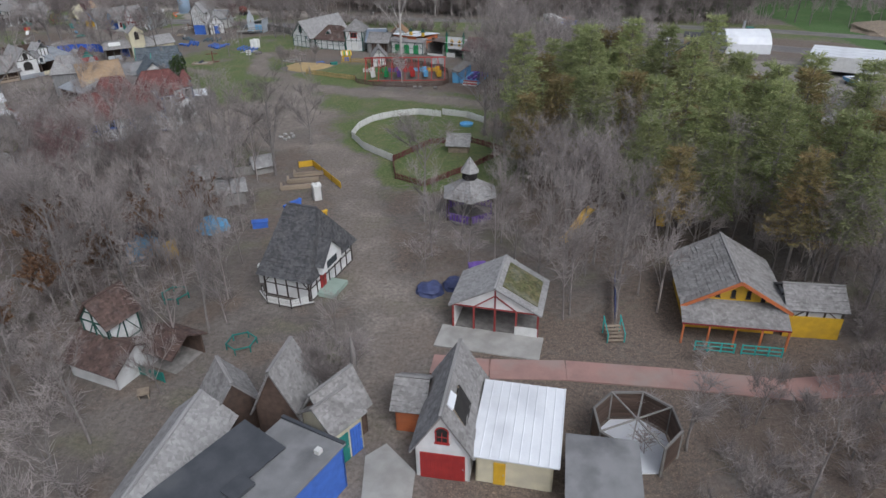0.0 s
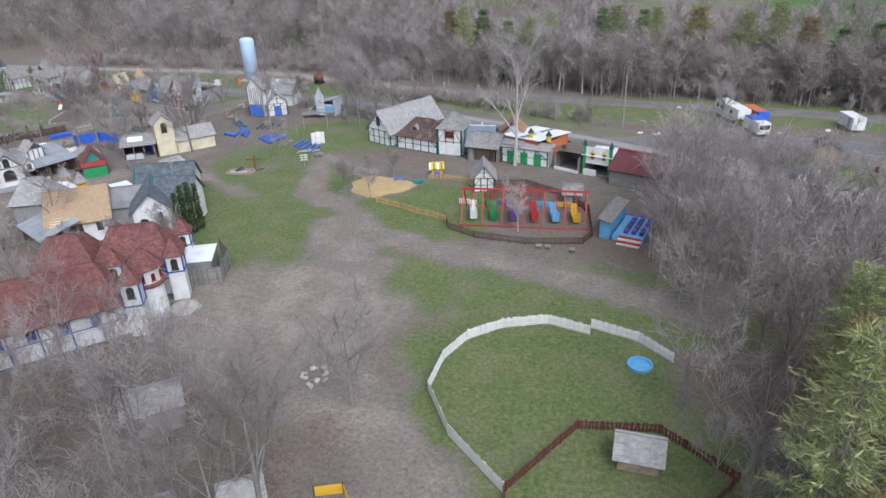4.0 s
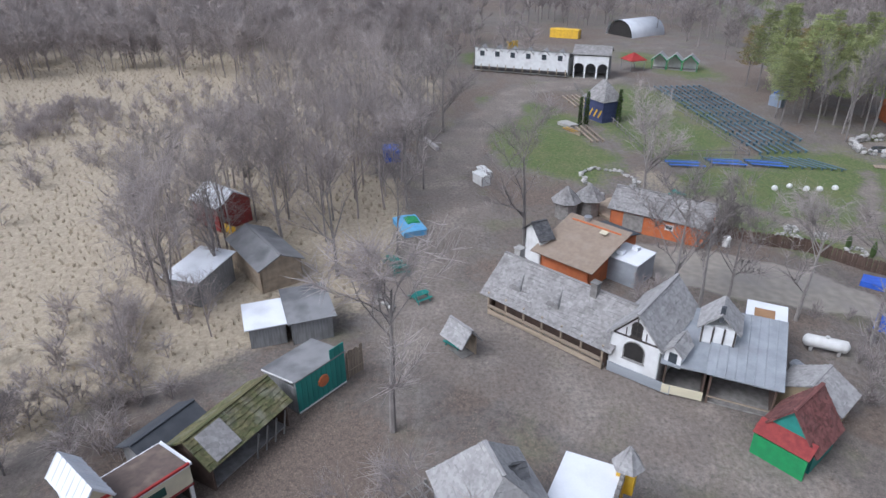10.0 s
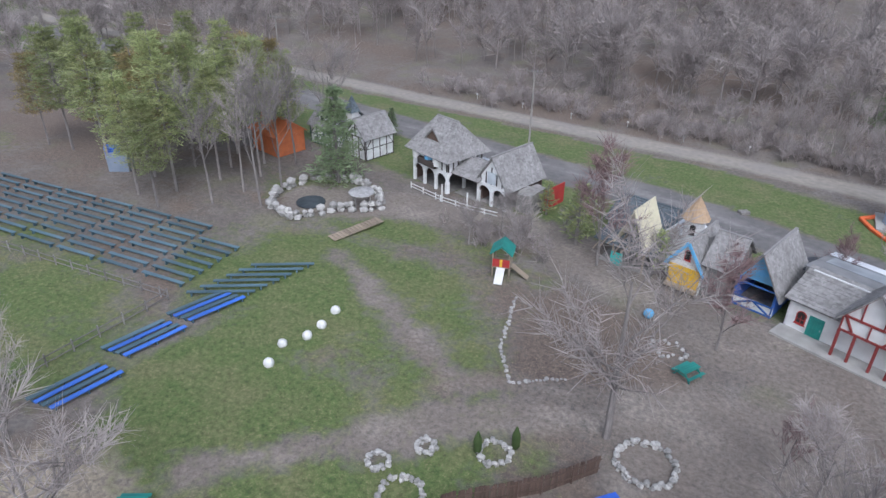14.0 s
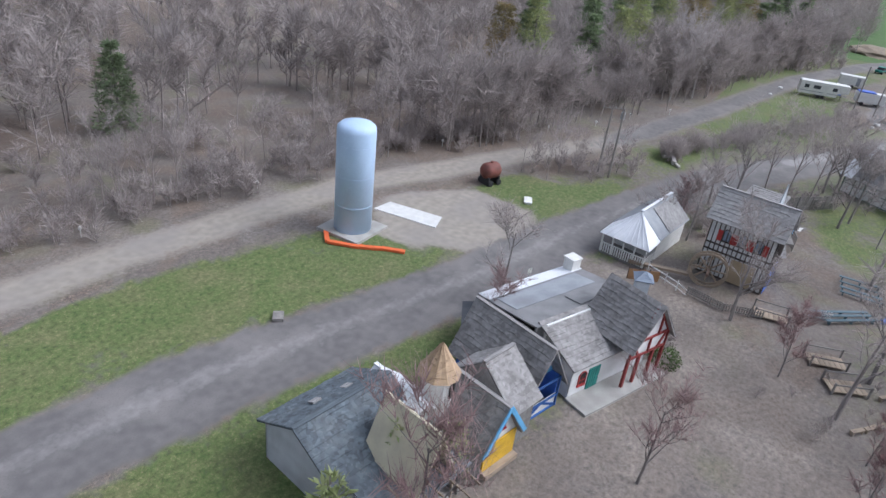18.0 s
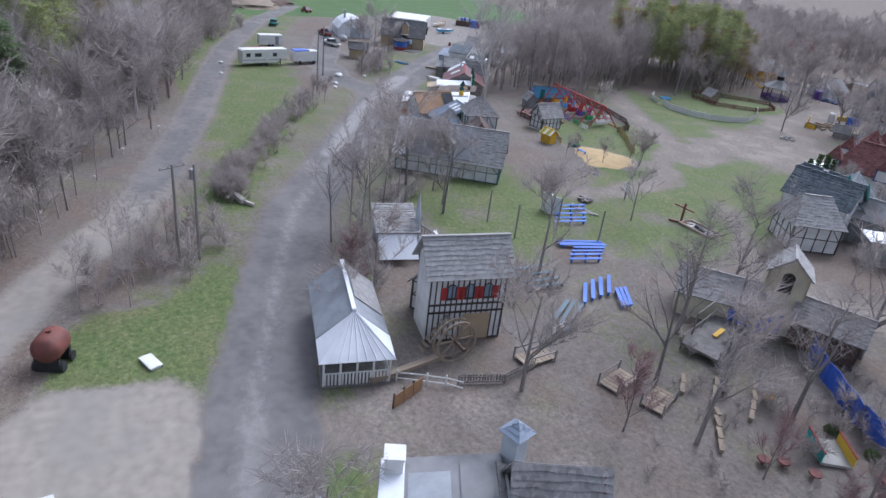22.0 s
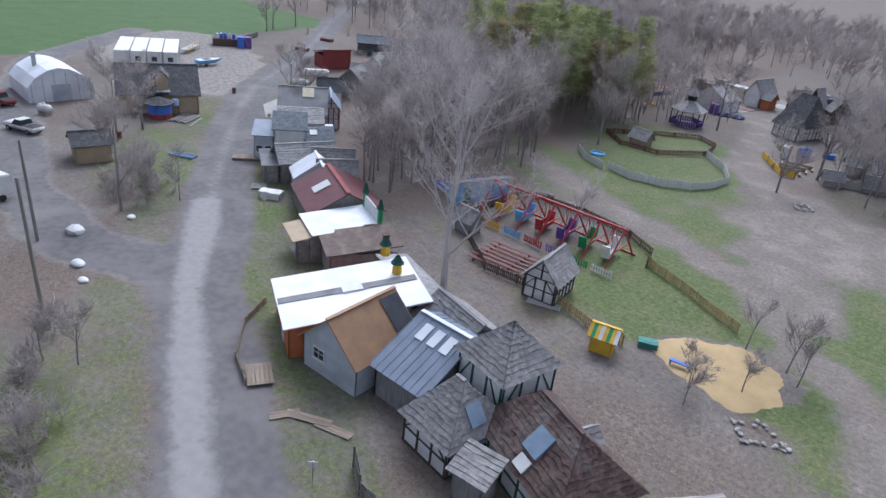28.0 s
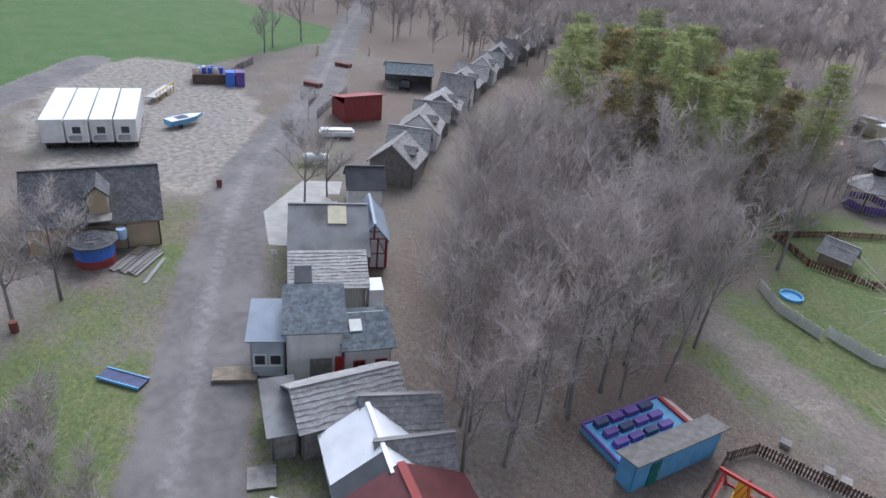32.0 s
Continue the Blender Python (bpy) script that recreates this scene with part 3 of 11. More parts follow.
def sheet(name, sel, material, label):
    q = quads[sel]
    used, inv = np.unique(q, return_inverse=True)
    co = np.stack([GX.ravel(), GY.ravel(), GZ.ravel()], -1)[used]
    me = bpy.data.meshes.new(name)
    me.vertices.add(len(used))
    me.vertices.foreach_set("co", co.astype(np.float32).ravel())
    f = inv.reshape(-1, 4)
    me.loops.add(f.size)
    me.loops.foreach_set("vertex_index", f.ravel().astype(np.int32))
    me.polygons.add(len(f))
    me.polygons.foreach_set("loop_start", np.arange(0, f.size, 4, dtype=np.int32))
    me.update(calc_edges=True)
    me.polygons.foreach_set("use_smooth", np.ones(len(f), bool))
    for an, c in (("cover_a", cov_a), ("cover_b", cov_b), ("cover_c", cov_c)):
        at = me.attributes.new(an, "FLOAT_COLOR", "POINT")
        at.data.foreach_set("color", c.reshape(-1, 4)[used].astype(np.float32).ravel())
    me.materials.append(material)
    return tagged(new(name, me), label, name.replace("_", " "), kind="structure")


sheet("ground", face_kind == 0, M["ground"], "trampled earth, spring grass and leaf litter")
sheet("road", face_kind == 1, M["ground"], "worn grey asphalt and gravel access road")
sheet("lane", face_kind == 2, M["ground"], "gravel lane along the wood")


# ---- building kit ----
def box(bm, x0, x1, y0, y1, z0, z1):
    v = [bm.verts.new(p) for p in ((x0, y0, z0), (x1, y0, z0), (x1, y1, z0), (x0, y1, z0), (x0, y0, z1), (x1, y0, z1), (x1, y1, z1), (x0, y1, z1))]
    for f in ((3, 2, 1, 0), (4, 5, 6, 7), (0, 1, 5, 4), (1, 2, 6, 5), (2, 3, 7, 6), (3, 0, 4, 7)):
        bm.faces.new([v[i] for i in f])
    return v


def tube(bm, pts, radii, sides=6, cap=True):
    """A round bar along points, with a radius at each."""
    rings = []
    for i, p in enumerate(pts):
        d = (Vector(pts[min(i + 1, len(pts) - 1)]) - Vector(pts[max(i - 1, 0)])).normalized()
        a = d.orthogonal().normalized()
        b = d.cross(a)
        rings.append([bm.verts.new(Vector(p) + radii[i] * (a * math.cos(k * 6.2832 / sides) + b * math.sin(k * 6.2832 / sides))) for k in range(sides)])
    for r, s in zip(rings[:-1], rings[1:]):
        for k in range(sides):
            bm.faces.new((r[k], r[(k + 1) % sides], s[(k + 1) % sides], s[k]))
    if cap:
        bm.faces.new(rings[0][::-1])
        bm.faces.new(rings[-1])


def lathe(bm, profile, sides=16, cx=0.0, cy=0.0):
    """A turned form from (radius, height) pairs, bottom to top."""
    rings = [[bm.verts.new((cx + max(r, 0.001) * math.cos(k * 6.2832 / sides), cy + max(r, 0.001) * math.sin(k * 6.2832 / sides), z)) for k in range(sides)] for r, z in profile]
    for r, s in zip(rings[:-1], rings[1:]):
        for k in range(sides):
            bm.faces.new((r[k], r[(k + 1) % sides], s[(k + 1) % sides], s[k]))
    bm.faces.new(rings[0][::-1])
    bm.faces.new(rings[-1])


def extrude(bm, outline, z0, z1):
    a = [bm.verts.new((x, y, z0)) for x, y in outline]
    b = [bm.verts.new((x, y, z1)) for x, y in outline]
    n = len(a)
    bm.faces.new(a[::-1])
    bm.faces.new(b)
    for i in range(n):
        bm.faces.new((a[i], a[(i + 1) % n], b[(i + 1) % n], b[i]))


def part(name, bm, material, parent, label="", m=None, smooth=False):
    me = bpy.data.meshes.new(name)
    if isinstance(bm, bmesh.types.BMesh):
        bm.to_mesh(me)
        bm.free()
    else:
        me = bm
    if material and not me.materials:
        me.materials.append(material)
    if smooth:
        me.polygons.foreach_set("use_smooth", [True] * len(me.polygons))
    ob = new(name, me)
    ob.parent = parent
    if m is not None:
        ob.matrix_basis = m
    if label:
        tagged(ob, label)
    return ob


def thing(name, label, category, x=0.0, y=0.0, turn=0.0, z=0.0, group="", kind=""):
    e = new(name)
    e.empty_display_size = 0.3
    e.matrix_basis = pose(x, y, z, 0, 0, turn)
    return tagged(e, label, category, group, kind)


def single(name, bm, material, label, category, m=None, group="", kind="", smooth=False):
    return tagged(part(name, bm, material, None, "", m, smooth), label, category, group, kind)


UNIT = {}


def bar(name, material, parent, p, q, w, h, label=""):
    """A squared timber from p to q, all of one shared mesh."""
    if material.name not in UNIT:
        b = bmesh.new()
        box(b, -0.5, 0.5, -0.5, 0.5, 0, 1)
        me = bpy.data.meshes.new("timber_" + material.name)
        b.to_mesh(me)
        b.free()
        me.materials.append(material)
        UNIT[material.name] = me
    p, q = Vector(p), Vector(q)
    d = q - p
    t = d.normalized()
    up = Vector((0, 0, 1)) if abs(t.z) < 0.99 else Vector((0, 1, 0))
    a = t.cross(up).normalized()
    b2 = a.cross(t)
    m = Matrix((a * w, b2 * h, d)).transposed().to_4x4()
    m.translation = p
    return part(name, UNIT[material.name], None, parent, label, m)


def slab_with_holes(bm, w, h, holes, th, gable=0.0):
    """A wall in the plane y = 0..th, with square openings through it and a gable on top."""
    us = sorted({0.0, w, *[u for o in holes for u in o[:2]]})
    zs = sorted({0.0, h, *[z for o in holes for z in o[2:]]})
    for u0, u1 in zip(us[:-1], us[1:]):
        run = None
        for z0, z1 in zip(zs[:-1], zs[1:]):
            um, zm = (u0 + u1) / 2, (z0 + z1) / 2
            if any(o[0] < um < o[1] and o[2] < zm < o[3] for o in holes):
                if run is not None:
                    box(bm, u0, u1, 0, th, run, z0)
                    run = None
            elif run is None:
                run = z0
        if run is not None:
            box(bm, u0, u1, 0, th, run, h)
    if gable > 0:
        f = [bm.verts.new(p) for p in ((0, 0, h), (w, 0, h), (w / 2, 0, h + gable))]
        k = [bm.verts.new(p) for p in ((0, th, h), (w, th, h), (w / 2, th, h + gable))]
        bm.faces.new(f)
        bm.faces.new(k[::-1])
        for i in range(3):
            j = (i + 1) % 3
            bm.faces.new((f[j], f[i], k[i], k[j]))


def roof_slope(A, B, C, D, style="shingle", seed=0):
    """One roof plane: A, B along the eave, C, D along the ridge (C above B). Courses of ragged shingles, seamed sheets or plain felt."""
    bm = bmesh.new()
    A, B, C, D = map(Vector, (A, B, C, D))
    nrm = (B - A).cross(D - A) if (D - A).length > 0.05 else (B - A).cross(C - A)
    nrm.normalize()
    if nrm.z < 0:
        nrm = -nrm
    th = 0.1
    top, low = [A, B, C, D], [p - nrm * th for p in (A, B, C, D)]
    if (C - D).length < 0.02:
        top, low = top[:3], low[:3]
    tv, lv = [bm.verts.new(p) for p in top], [bm.verts.new(p) for p in low]
    bm.faces.new(tv)
    bm.faces.new(lv[::-1])
    for i in range(len(tv)):
        j = (i + 1) % len(tv)
        bm.faces.new((tv[j], tv[i], lv[i], lv[j]))
    rnd = random.Random(seed)
    slope_len = ((C + D) / 2 - (A + B) / 2).length
    if style == "shingle":
        n = max(3, int(slope_len / 0.36))
        segs = max(2, int(max((B - A).length, (C - D).length) / 0.55))
        prev = None
        for i in range(n):
            s0, s1 = i / n, (i + 1) / n
            a0, b0, a1, b1 = A.lerp(D, s0), B.lerp(C, s0), A.lerp(D, s1), B.lerp(C, s1)
            lowr, topr = [], []
            for k in range(segs + 1):
                c = k / segs
                sag = -0.04 * math.sin(c * math.pi) * math.sin(s0 * math.pi)
                p = a0.lerp(b0, c)
                if 0 < i:
                    p = p + (a1.lerp(b1, c) - p) * rnd.uniform(-0.22, 0.22)
                lowr.append(bm.verts.new(p + nrm * (rnd.uniform(0.045, 0.09) + sag)))
                topr.append(bm.verts.new(a1.lerp(b1, c) + nrm * (0.014 + sag)))
            for k in range(segs):
                bm.faces.new((lowr[k], lowr[k + 1], topr[k + 1], topr[k]))
                if prev:
                    bm.faces.new((prev[k], prev[k + 1], lowr[k + 1], lowr[k]))
            if prev is None:
                base = [bm.verts.new(a0.lerp(b0, k / segs)) for k in range(segs + 1)]
                for k in range(segs):
                    bm.faces.new((base[k], base[k + 1], lowr[k + 1], lowr[k]))
            prev = topr
    elif style == "metal":
        n = max(2, int((B - A).length / 0.6))
        rowv, e = [], (B - A).normalized() * 0.03
        for k in range(n + 1):
            p, q = A.lerp(B, k / n), D.lerp(C, k / n)
            for o, hgt in ((-1.6, 0.012), (-0.8, 0.055), (0.8, 0.055), (1.6, 0.012)):
                rowv.append((bm.verts.new(p + e * o + nrm * hgt), bm.verts.new(q + e * o + nrm * hgt)))
        for (a, b), (c, d) in zip(rowv[:-1], rowv[1:]):
            bm.faces.new((a, c, d, b))
    return bm


SIDES = {"f": lambda w, d: ((0, 0), 0), "r": lambda w, d: ((w, 0), 90), "b": lambda w, d: ((w, d), 180), "l": lambda w, d: ((0, d), 270)}


def side_pose(side, w, d, u=0.0, z=0.0, out=0.0):
    """A pose in a house's own axes on the outside of one of its walls: x along the wall, y inwards."""
    (x, y), a = SIDES[side](w, d)
    return pose(x, y, 0, 0, 0, a) @ Matrix.Translation((u, -out, z))


FRAME_CACHE = {}


def window(root, side, w, d, u, z, ww, wh, frame_mat, pane="glass", arched=False, bars=True, name="window"):
    key = (round(ww, 2), round(wh, 2), frame_mat.name, pane, arched, bars)
    if key not in FRAME_CACHE:
        bf, bp = bmesh.new(), bmesh.new()
        t = min(0.09, ww * 0.14)
        box(bf, 0, t, -0.07, 0.02, 0, wh), box(bf, ww - t, ww, -0.07, 0.02, 0, wh)
        box(bf, t, ww - t, -0.07, 0.02, 0, t), box(bf, -0.06, ww + 0.06, -0.12, 0.02, -0.06, 0)
        if arched:
            n = 8
            arc = [(ww / 2 - math.cos(k * math.pi / n) * ww / 2, wh + math.sin(k * math.pi / n) * ww / 2) for k in range(n + 1)]
            for (x0, z0), (x1, z1) in zip(arc[:-1], arc[1:]):
                tube(bf, [(x0, -0.03, z0), (x1, -0.03, z1)], [t * 0.55] * 2, 4)
            vs = [bp.verts.new((x, -0.02, zz)) for x, zz in [(t, t), (ww - t, t)] + arc[::-1][0:]]
            bp.faces.new(vs)
        else:
            box(bf, t, ww - t, -0.07, 0.02, wh - t, wh)
            box(bp, t, ww - t, -0.03, 0.01, t, wh - t)
        if bars and ww > 0.5:
            box(bf, ww / 2 - 0.02, ww / 2 + 0.02, -0.05, 0, t, wh - (0 if arched else t))
            box(bf, t, ww - t, -0.05, 0, wh * 0.55, wh * 0.55 + 0.04)
        mf, mp = bpy.data.meshes.new("frame"), bpy.data.meshes.new("pane")
        bf.to_mesh(mf), bp.to_mesh(mp)
        bf.free(), bp.free()
        mf.materials.append(frame_mat), mp.materials.append(M[pane])
        FRAME_CACHE[key] = (mf, mp)
    mf, mp = FRAME_CACHE[key]
    f = part(name, mf, None, root, "", side_pose(side, w, d, u, z, 0.004))
    part("pane", mp, None, f)
    return f


def door(root, side, w, d, u, ww, wh, material, z=0.0):
    b = bmesh.new()
    box(b, 0, ww, -0.06, 0.0, 0, wh)
    for k in range(max(2, int(ww / 0.25))):
        x = k * 0.25 + 0.02
        if x + 0.2 < ww:
            box(b, x, x + 0.2, -0.085, -0.06, 0.05, wh - 0.05)
    dr = part("door", b, material, root, "", side_pose(side, w, d, u, z, 0.004))
    b = bmesh.new()
    box(b, ww - 0.16, ww - 0.1, -0.13, -0.085, wh * 0.48, wh * 0.54)
    part("handle", b, M["steel"], dr)
    return dr


def timbering(root, side, w, d, length, eave, gable, tm, step=1.3, brace=True, rails=(0.5,)):
    m = side_pose(side, w, d, 0, 0, 0.03)

    def b(p, q, t=0.16):
        bar("timber", tm, root, m @ Vector((p[0], 0, p[1])), m @ Vector((q[0], 0, q[1])), t, 0.07)
    n = max(1, round(length / step))
    for k in range(n + 1):
        u = 0.08 + (length - 0.16) * k / n
        b((u, 0), (u, eave))
    b((0, eave - 0.08), (length, eave - 0.08))
    b((0, 0.1), (length, 0.1))
    for r in rails:
        b((0, eave * r), (length, eave * r), 0.12)
    if brace and n >= 2:
        b((0.1, eave * rails[0] if rails else 0.2), (length / n, eave - 0.1), 0.12)
        b((length - 0.1, eave * rails[0] if rails else 0.2), (length - length / n, eave - 0.1), 0.12)
    if gable > 0.6:
        b((length / 2, eave), (length / 2, eave + gable * 0.93))
        b((0.1, eave), (length / 2, eave + gable * 0.95))
        b((length - 0.1, eave), (length / 2, eave + gable * 0.95))
        b((length * 0.25, eave + gable * 0.45), (length * 0.75, eave + gable * 0.45), 0.12)


def house(name, label, p0, p1, d, eave, ridge, axis="x", roof="shingle", wall="plaster", style="shingle", timber=None, sides="frbl", t_sides=None, over=0.35, holes=None,
          hip=0.0, z=0.0, category="building", step=1.3, rails=(0.5,), floor=True, shed=None, floor2=None):
    """A house whose front runs from p0 to p1 as one looks at it, d deep. axis: the ridge runs along the front (x) or away from it (y).
    hip: how far the ridge's ends are drawn in. shed: 'f' or 'b', the low side of a lean-to roof. Returns its root, width and depth."""
    w = math.hypot(p1[0] - p0[0], p1[1] - p0[1])
    turn = math.degrees(math.atan2(p1[1] - p0[1], p1[0] - p0[0]))
    root = thing(name, label, category, p0[0], p0[1], turn, z)
    holes = holes or {}
    wm = M[wall]
    gab = ridge - eave
    for s in sides:
        ln = w if s in "fb" else d
        is_gable = not hip and not shed and ((axis == "x" and s in "rl") or (axis == "y" and s in "fb"))
        bm = bmesh.new()
        if shed:
            hi_side = {"f": "b", "b": "f", "l": "r", "r": "l"}[shed]
            h = ridge if s == hi_side else eave
            slab_with_holes(bm, ln, h, holes.get(s, []), 0.15)
        else:
            slab_with_holes(bm, ln, eave, holes.get(s, []), 0.15, gab if is_gable else 0)
        part("wall", bm, wm, root, "", side_pose(s, w, d))
        if timber and (t_sides is None or s in t_sides):
            timbering(root, s, w, d, ln, eave, gab if is_gable else 0, M[timber], step, rails=rails)
    if floor:
        bm = bmesh.new()
        box(bm, 0.16, w - 0.16, 0.16, d - 0.16, -0.1, 0.08)
        part("floor_slab", bm, M["plank_gr"], root)
    o = over
    sd = len(name) * 7 + int(abs(p0[0]) * 3)
    rm = M[roof]
    if shed:
        pts = {"f": ((-o, -o, eave), (w + o, -o, eave), (w + o, d + o, ridge), (-o, d + o, ridge)),
               "b": ((w + o, d + o, eave), (-o, d + o, eave), (-o, -o, ridge), (w + o, -o, ridge)),
               "l": ((-o, d + o, eave), (-o, -o, eave), (w + o, -o, ridge), (w + o, d + o, ridge)),
               "r": ((w + o, -o, eave), (w + o, d + o, eave), (-o, d + o, ridge), (-o, -o, ridge))}[shed]
        pts = [(x, y, zz + 0.12) for x, y, zz in pts]
        part("roof", roof_slope(*pts, style, sd), rm, root)
        return root, w, d
    rise = o * gab / ((d if axis == "x" else w) / 2)
    e, r = eave - rise + 0.1, ridge + 0.1
    if axis == "x":
        h = hip * d / 2
        k0, k1 = (-o, w + o) if not hip else (h, w - h)
        c = d / 2
        part("roof", roof_slope((-o, -o, e), (w + o, -o, e), (k1, c, r), (k0, c, r), style, sd), rm, root)
        part("roof", roof_slope((w + o, d + o, e), (-o, d + o, e), (k0, c, r), (k1, c, r), style, sd + 1), rm, root)
        if hip:
            part("roof", roof_slope((w + o, -o, e), (w + o, d + o, e), (k1, c, r), (k1, c, r), style, sd + 2), rm, root)
            part("roof", roof_slope((-o, d + o, e), (-o, -o, e), (k0, c, r), (k0, c, r), style, sd + 3), rm, root)
        if k1 - k0 > 0.3:
            bar("ridge_cap", rm, root, (k0, c, r + 0.03), (k1, c, r + 0.03), 0.28, 0.08)
    else:
        h = hip * w / 2
        k0, k1 = (-o, d + o) if not hip else (h, d - h)
        c = w / 2
        part("roof", roof_slope((-o, d + o, e), (-o, -o, e), (c, k0, r), (c, k1, r), style, sd), rm, root)
        part("roof", roof_slope((w + o, -o, e), (w + o, d + o, e), (c, k1, r), (c, k0, r), style, sd + 1), rm, root)
        if hip:
            part("roof", roof_slope((-o, -o, e), (w + o, -o, e), (c, k0, r), (c, k0, r), style, sd + 2), rm, root)
            part("roof", roof_slope((w + o, d + o, e), (-o, d + o, e), (c, k1, r), (c, k1, r), style, sd + 3), rm, root)
        if k1 - k0 > 0.3:
            bar("ridge_cap", rm, root, (c, k0, r + 0.03), (c, k1, r + 0.03), 0.28, 0.08)
    return root, w, d


def dormer(root, x, y, z, w, h, length, turn, wall="plaster", roof="shingle", timber=None, pane=True):
    """A small gabled window house that sits on a roof; its front at (x, y, z) looks to -y before turning."""
    m = pose(x, y, z, 0, 0, turn)
    bm = bmesh.new()
    slab_with_holes(bm, w, h, [], 0.1, w * 0.5)
    dm = part("dormer", bm, M[wall], root, "", m)
    bm = bmesh.new()
    box(bm, 0, 0.1, 0.1, length, 0, h), box(bm, w - 0.1, w, 0.1, length, 0, h)
    part("cheek", bm, M[wall], dm)
    r = h + w * 0.5 + 0.08
    for a, b in ((-0.2, w / 2), (w + 0.2, w / 2)):
        pts = [(a, length, h - 0.12), (a, -0.25, h - 0.12), (b, -0.25, r), (b, length + w * 0.4, r)]
        if a > b:
            pts = [pts[1], pts[0], pts[3], pts[2]]
        part("roof", roof_slope(*pts, "shingle", int(w * 50)), M[roof], dm)
    if pane:
        bm = bmesh.new()
        box(bm, w * 0.25, w * 0.75, -0.03, 0.01, h * 0.2, h * 0.95)
        part("pane", bm, M["glass"], dm)
    return dm


def chimney(root, x, y, z0, z1, s=0.6, material="stone"):
    bm = bmesh.new()
    box(bm, x - s / 2, x + s / 2, y - s / 2, y + s / 2, z0, z1)
    box(bm, x - s / 2 - 0.08, x + s / 2 + 0.08, y - s / 2 - 0.08, y + s / 2 + 0.08, z1, z1 + 0.12)
    return part("chimney", bm, M[material], root)


def cone_roof(root, x, y, z, r, h, material="shingle", sides=8, name="roof"):
    root_parts = []
    for k in range(sides):
        a0, a1 = (k + 0.5) * 6.2832 / sides, (k + 1.5) * 6.2832 / sides
        A, B = (x + r * math.cos(a0), y + r * math.sin(a0), z), (x + r * math.cos(a1), y + r * math.sin(a1), z)
        root_parts.append(part(name, roof_slope(A, B, (x, y, z + h), (x, y, z + h), "shingle", k), M[material], root))
    return root_parts


def tower(root, x, y, r, h, wall="plaster", sides=10, z=0.0, name="tower"):
    bm = bmesh.new()
    lathe(bm, [(r, z), (r, z + h)], sides, x, y)
    return part(name, bm, M[wall], root)


def post_row(root, name, material, p, q, n, size=0.16, h=2.4, z=0.0):
    for k in range(n):
        s = k / max(1, n - 1)
        x, y = p[0] + (q[0] - p[0]) * s, p[1] + (q[1] - p[1]) * s
        bar(name, material, root, (x, y, z), (x, y, z + h), size, size)


def fence(label, line, h, material, kind="picket", gap=0.22, group="", wander=0.04, seed=1, name="fence"):
    """A fence along a line of plan points: posts, two rails and upright pales (kind picket), boards (solid) or rails alone."""
    rnd = random.Random(seed)
    root = thing(name, label, "fence", line[0][0], line[0][1], group=group)
    ox, oy = line[0]
    for (ax, ay), (bx, by) in zip(line[:-1], line[1:]):
        ln = math.hypot(bx - ax, by - ay)
        ux, uy = (bx - ax) / ln, (by - ay) / ln
        for s in np.arange(0, ln + 0.01, 2.2):
            bar("post", material, root, (ax - ox + ux * s, ay - oy + uy * s, -0.15), (ax - ox + ux * s, ay - oy + uy * s, h * 1.05), 0.1, 0.1)
        for zz in ((0.3, 0.8) if h > 0.6 else (0.8,)):
            bar("rail", material, root, (ax - ox, ay - oy, h * zz), (bx - ox, by - oy, h * zz), 0.05, 0.09)
        if kind != "rail":
            pw = gap * (0.5 if kind == "picket" else 0.94)
            for s in np.arange(0.05, ln, gap):
                t = h * rnd.uniform(0.96, 1.04) if kind == "picket" else h * rnd.uniform(0.93, 1.07)
                c = Vector((ax - ox + ux * s - uy * 0.045, ay - oy + uy * s + ux * 0.045, 0.05))
                lean = rnd.uniform(-wander, wander)
                b_ = bar("pale", material, root, c, c + Vector((ux * lean, uy * lean, t)), 0.024, pw)
                b_.matrix_basis = Matrix.LocRotScale(c, Matrix.Rotation(math.atan2(uy, ux), 3, "Z") @ Matrix.Rotation(lean / h, 3, "Y"), Vector((pw, 0.024, t)))
    return root


_pit = bmesh.new()
_rim = []
for k in range(72):
    a = k * math.pi / 36
    f = 1 + 0.09 * math.sin(3 * a + 1) + 0.05 * math.sin(7 * a) + random.Random(k).uniform(-0.035, 0.035)
    _rim.append((-31.7 + 5.5 * f * math.cos(a), 155.6 + 4.4 * f * math.sin(a)))
_mid = _pit.verts.new((-31.7, 155.6, 0.1))
_in = [_pit.verts.new((-31.7 + (x + 31.7) * 0.85, 155.6 + (y - 155.6) * 0.85, 0.09)) for x, y in _rim]
_out = [_pit.verts.new((x, y, -0.06)) for x, y in _rim]
for k in range(72):
    _pit.faces.new((_mid, _in[k], _in[(k + 1) % 72]))
    _pit.faces.new((_in[k], _out[k], _out[(k + 1) % 72], _in[(k + 1) % 72]))
single("sand_pit", _pit, M["sand"], "yellow sand in a round pit", "sand pit", kind="structure", smooth=True)


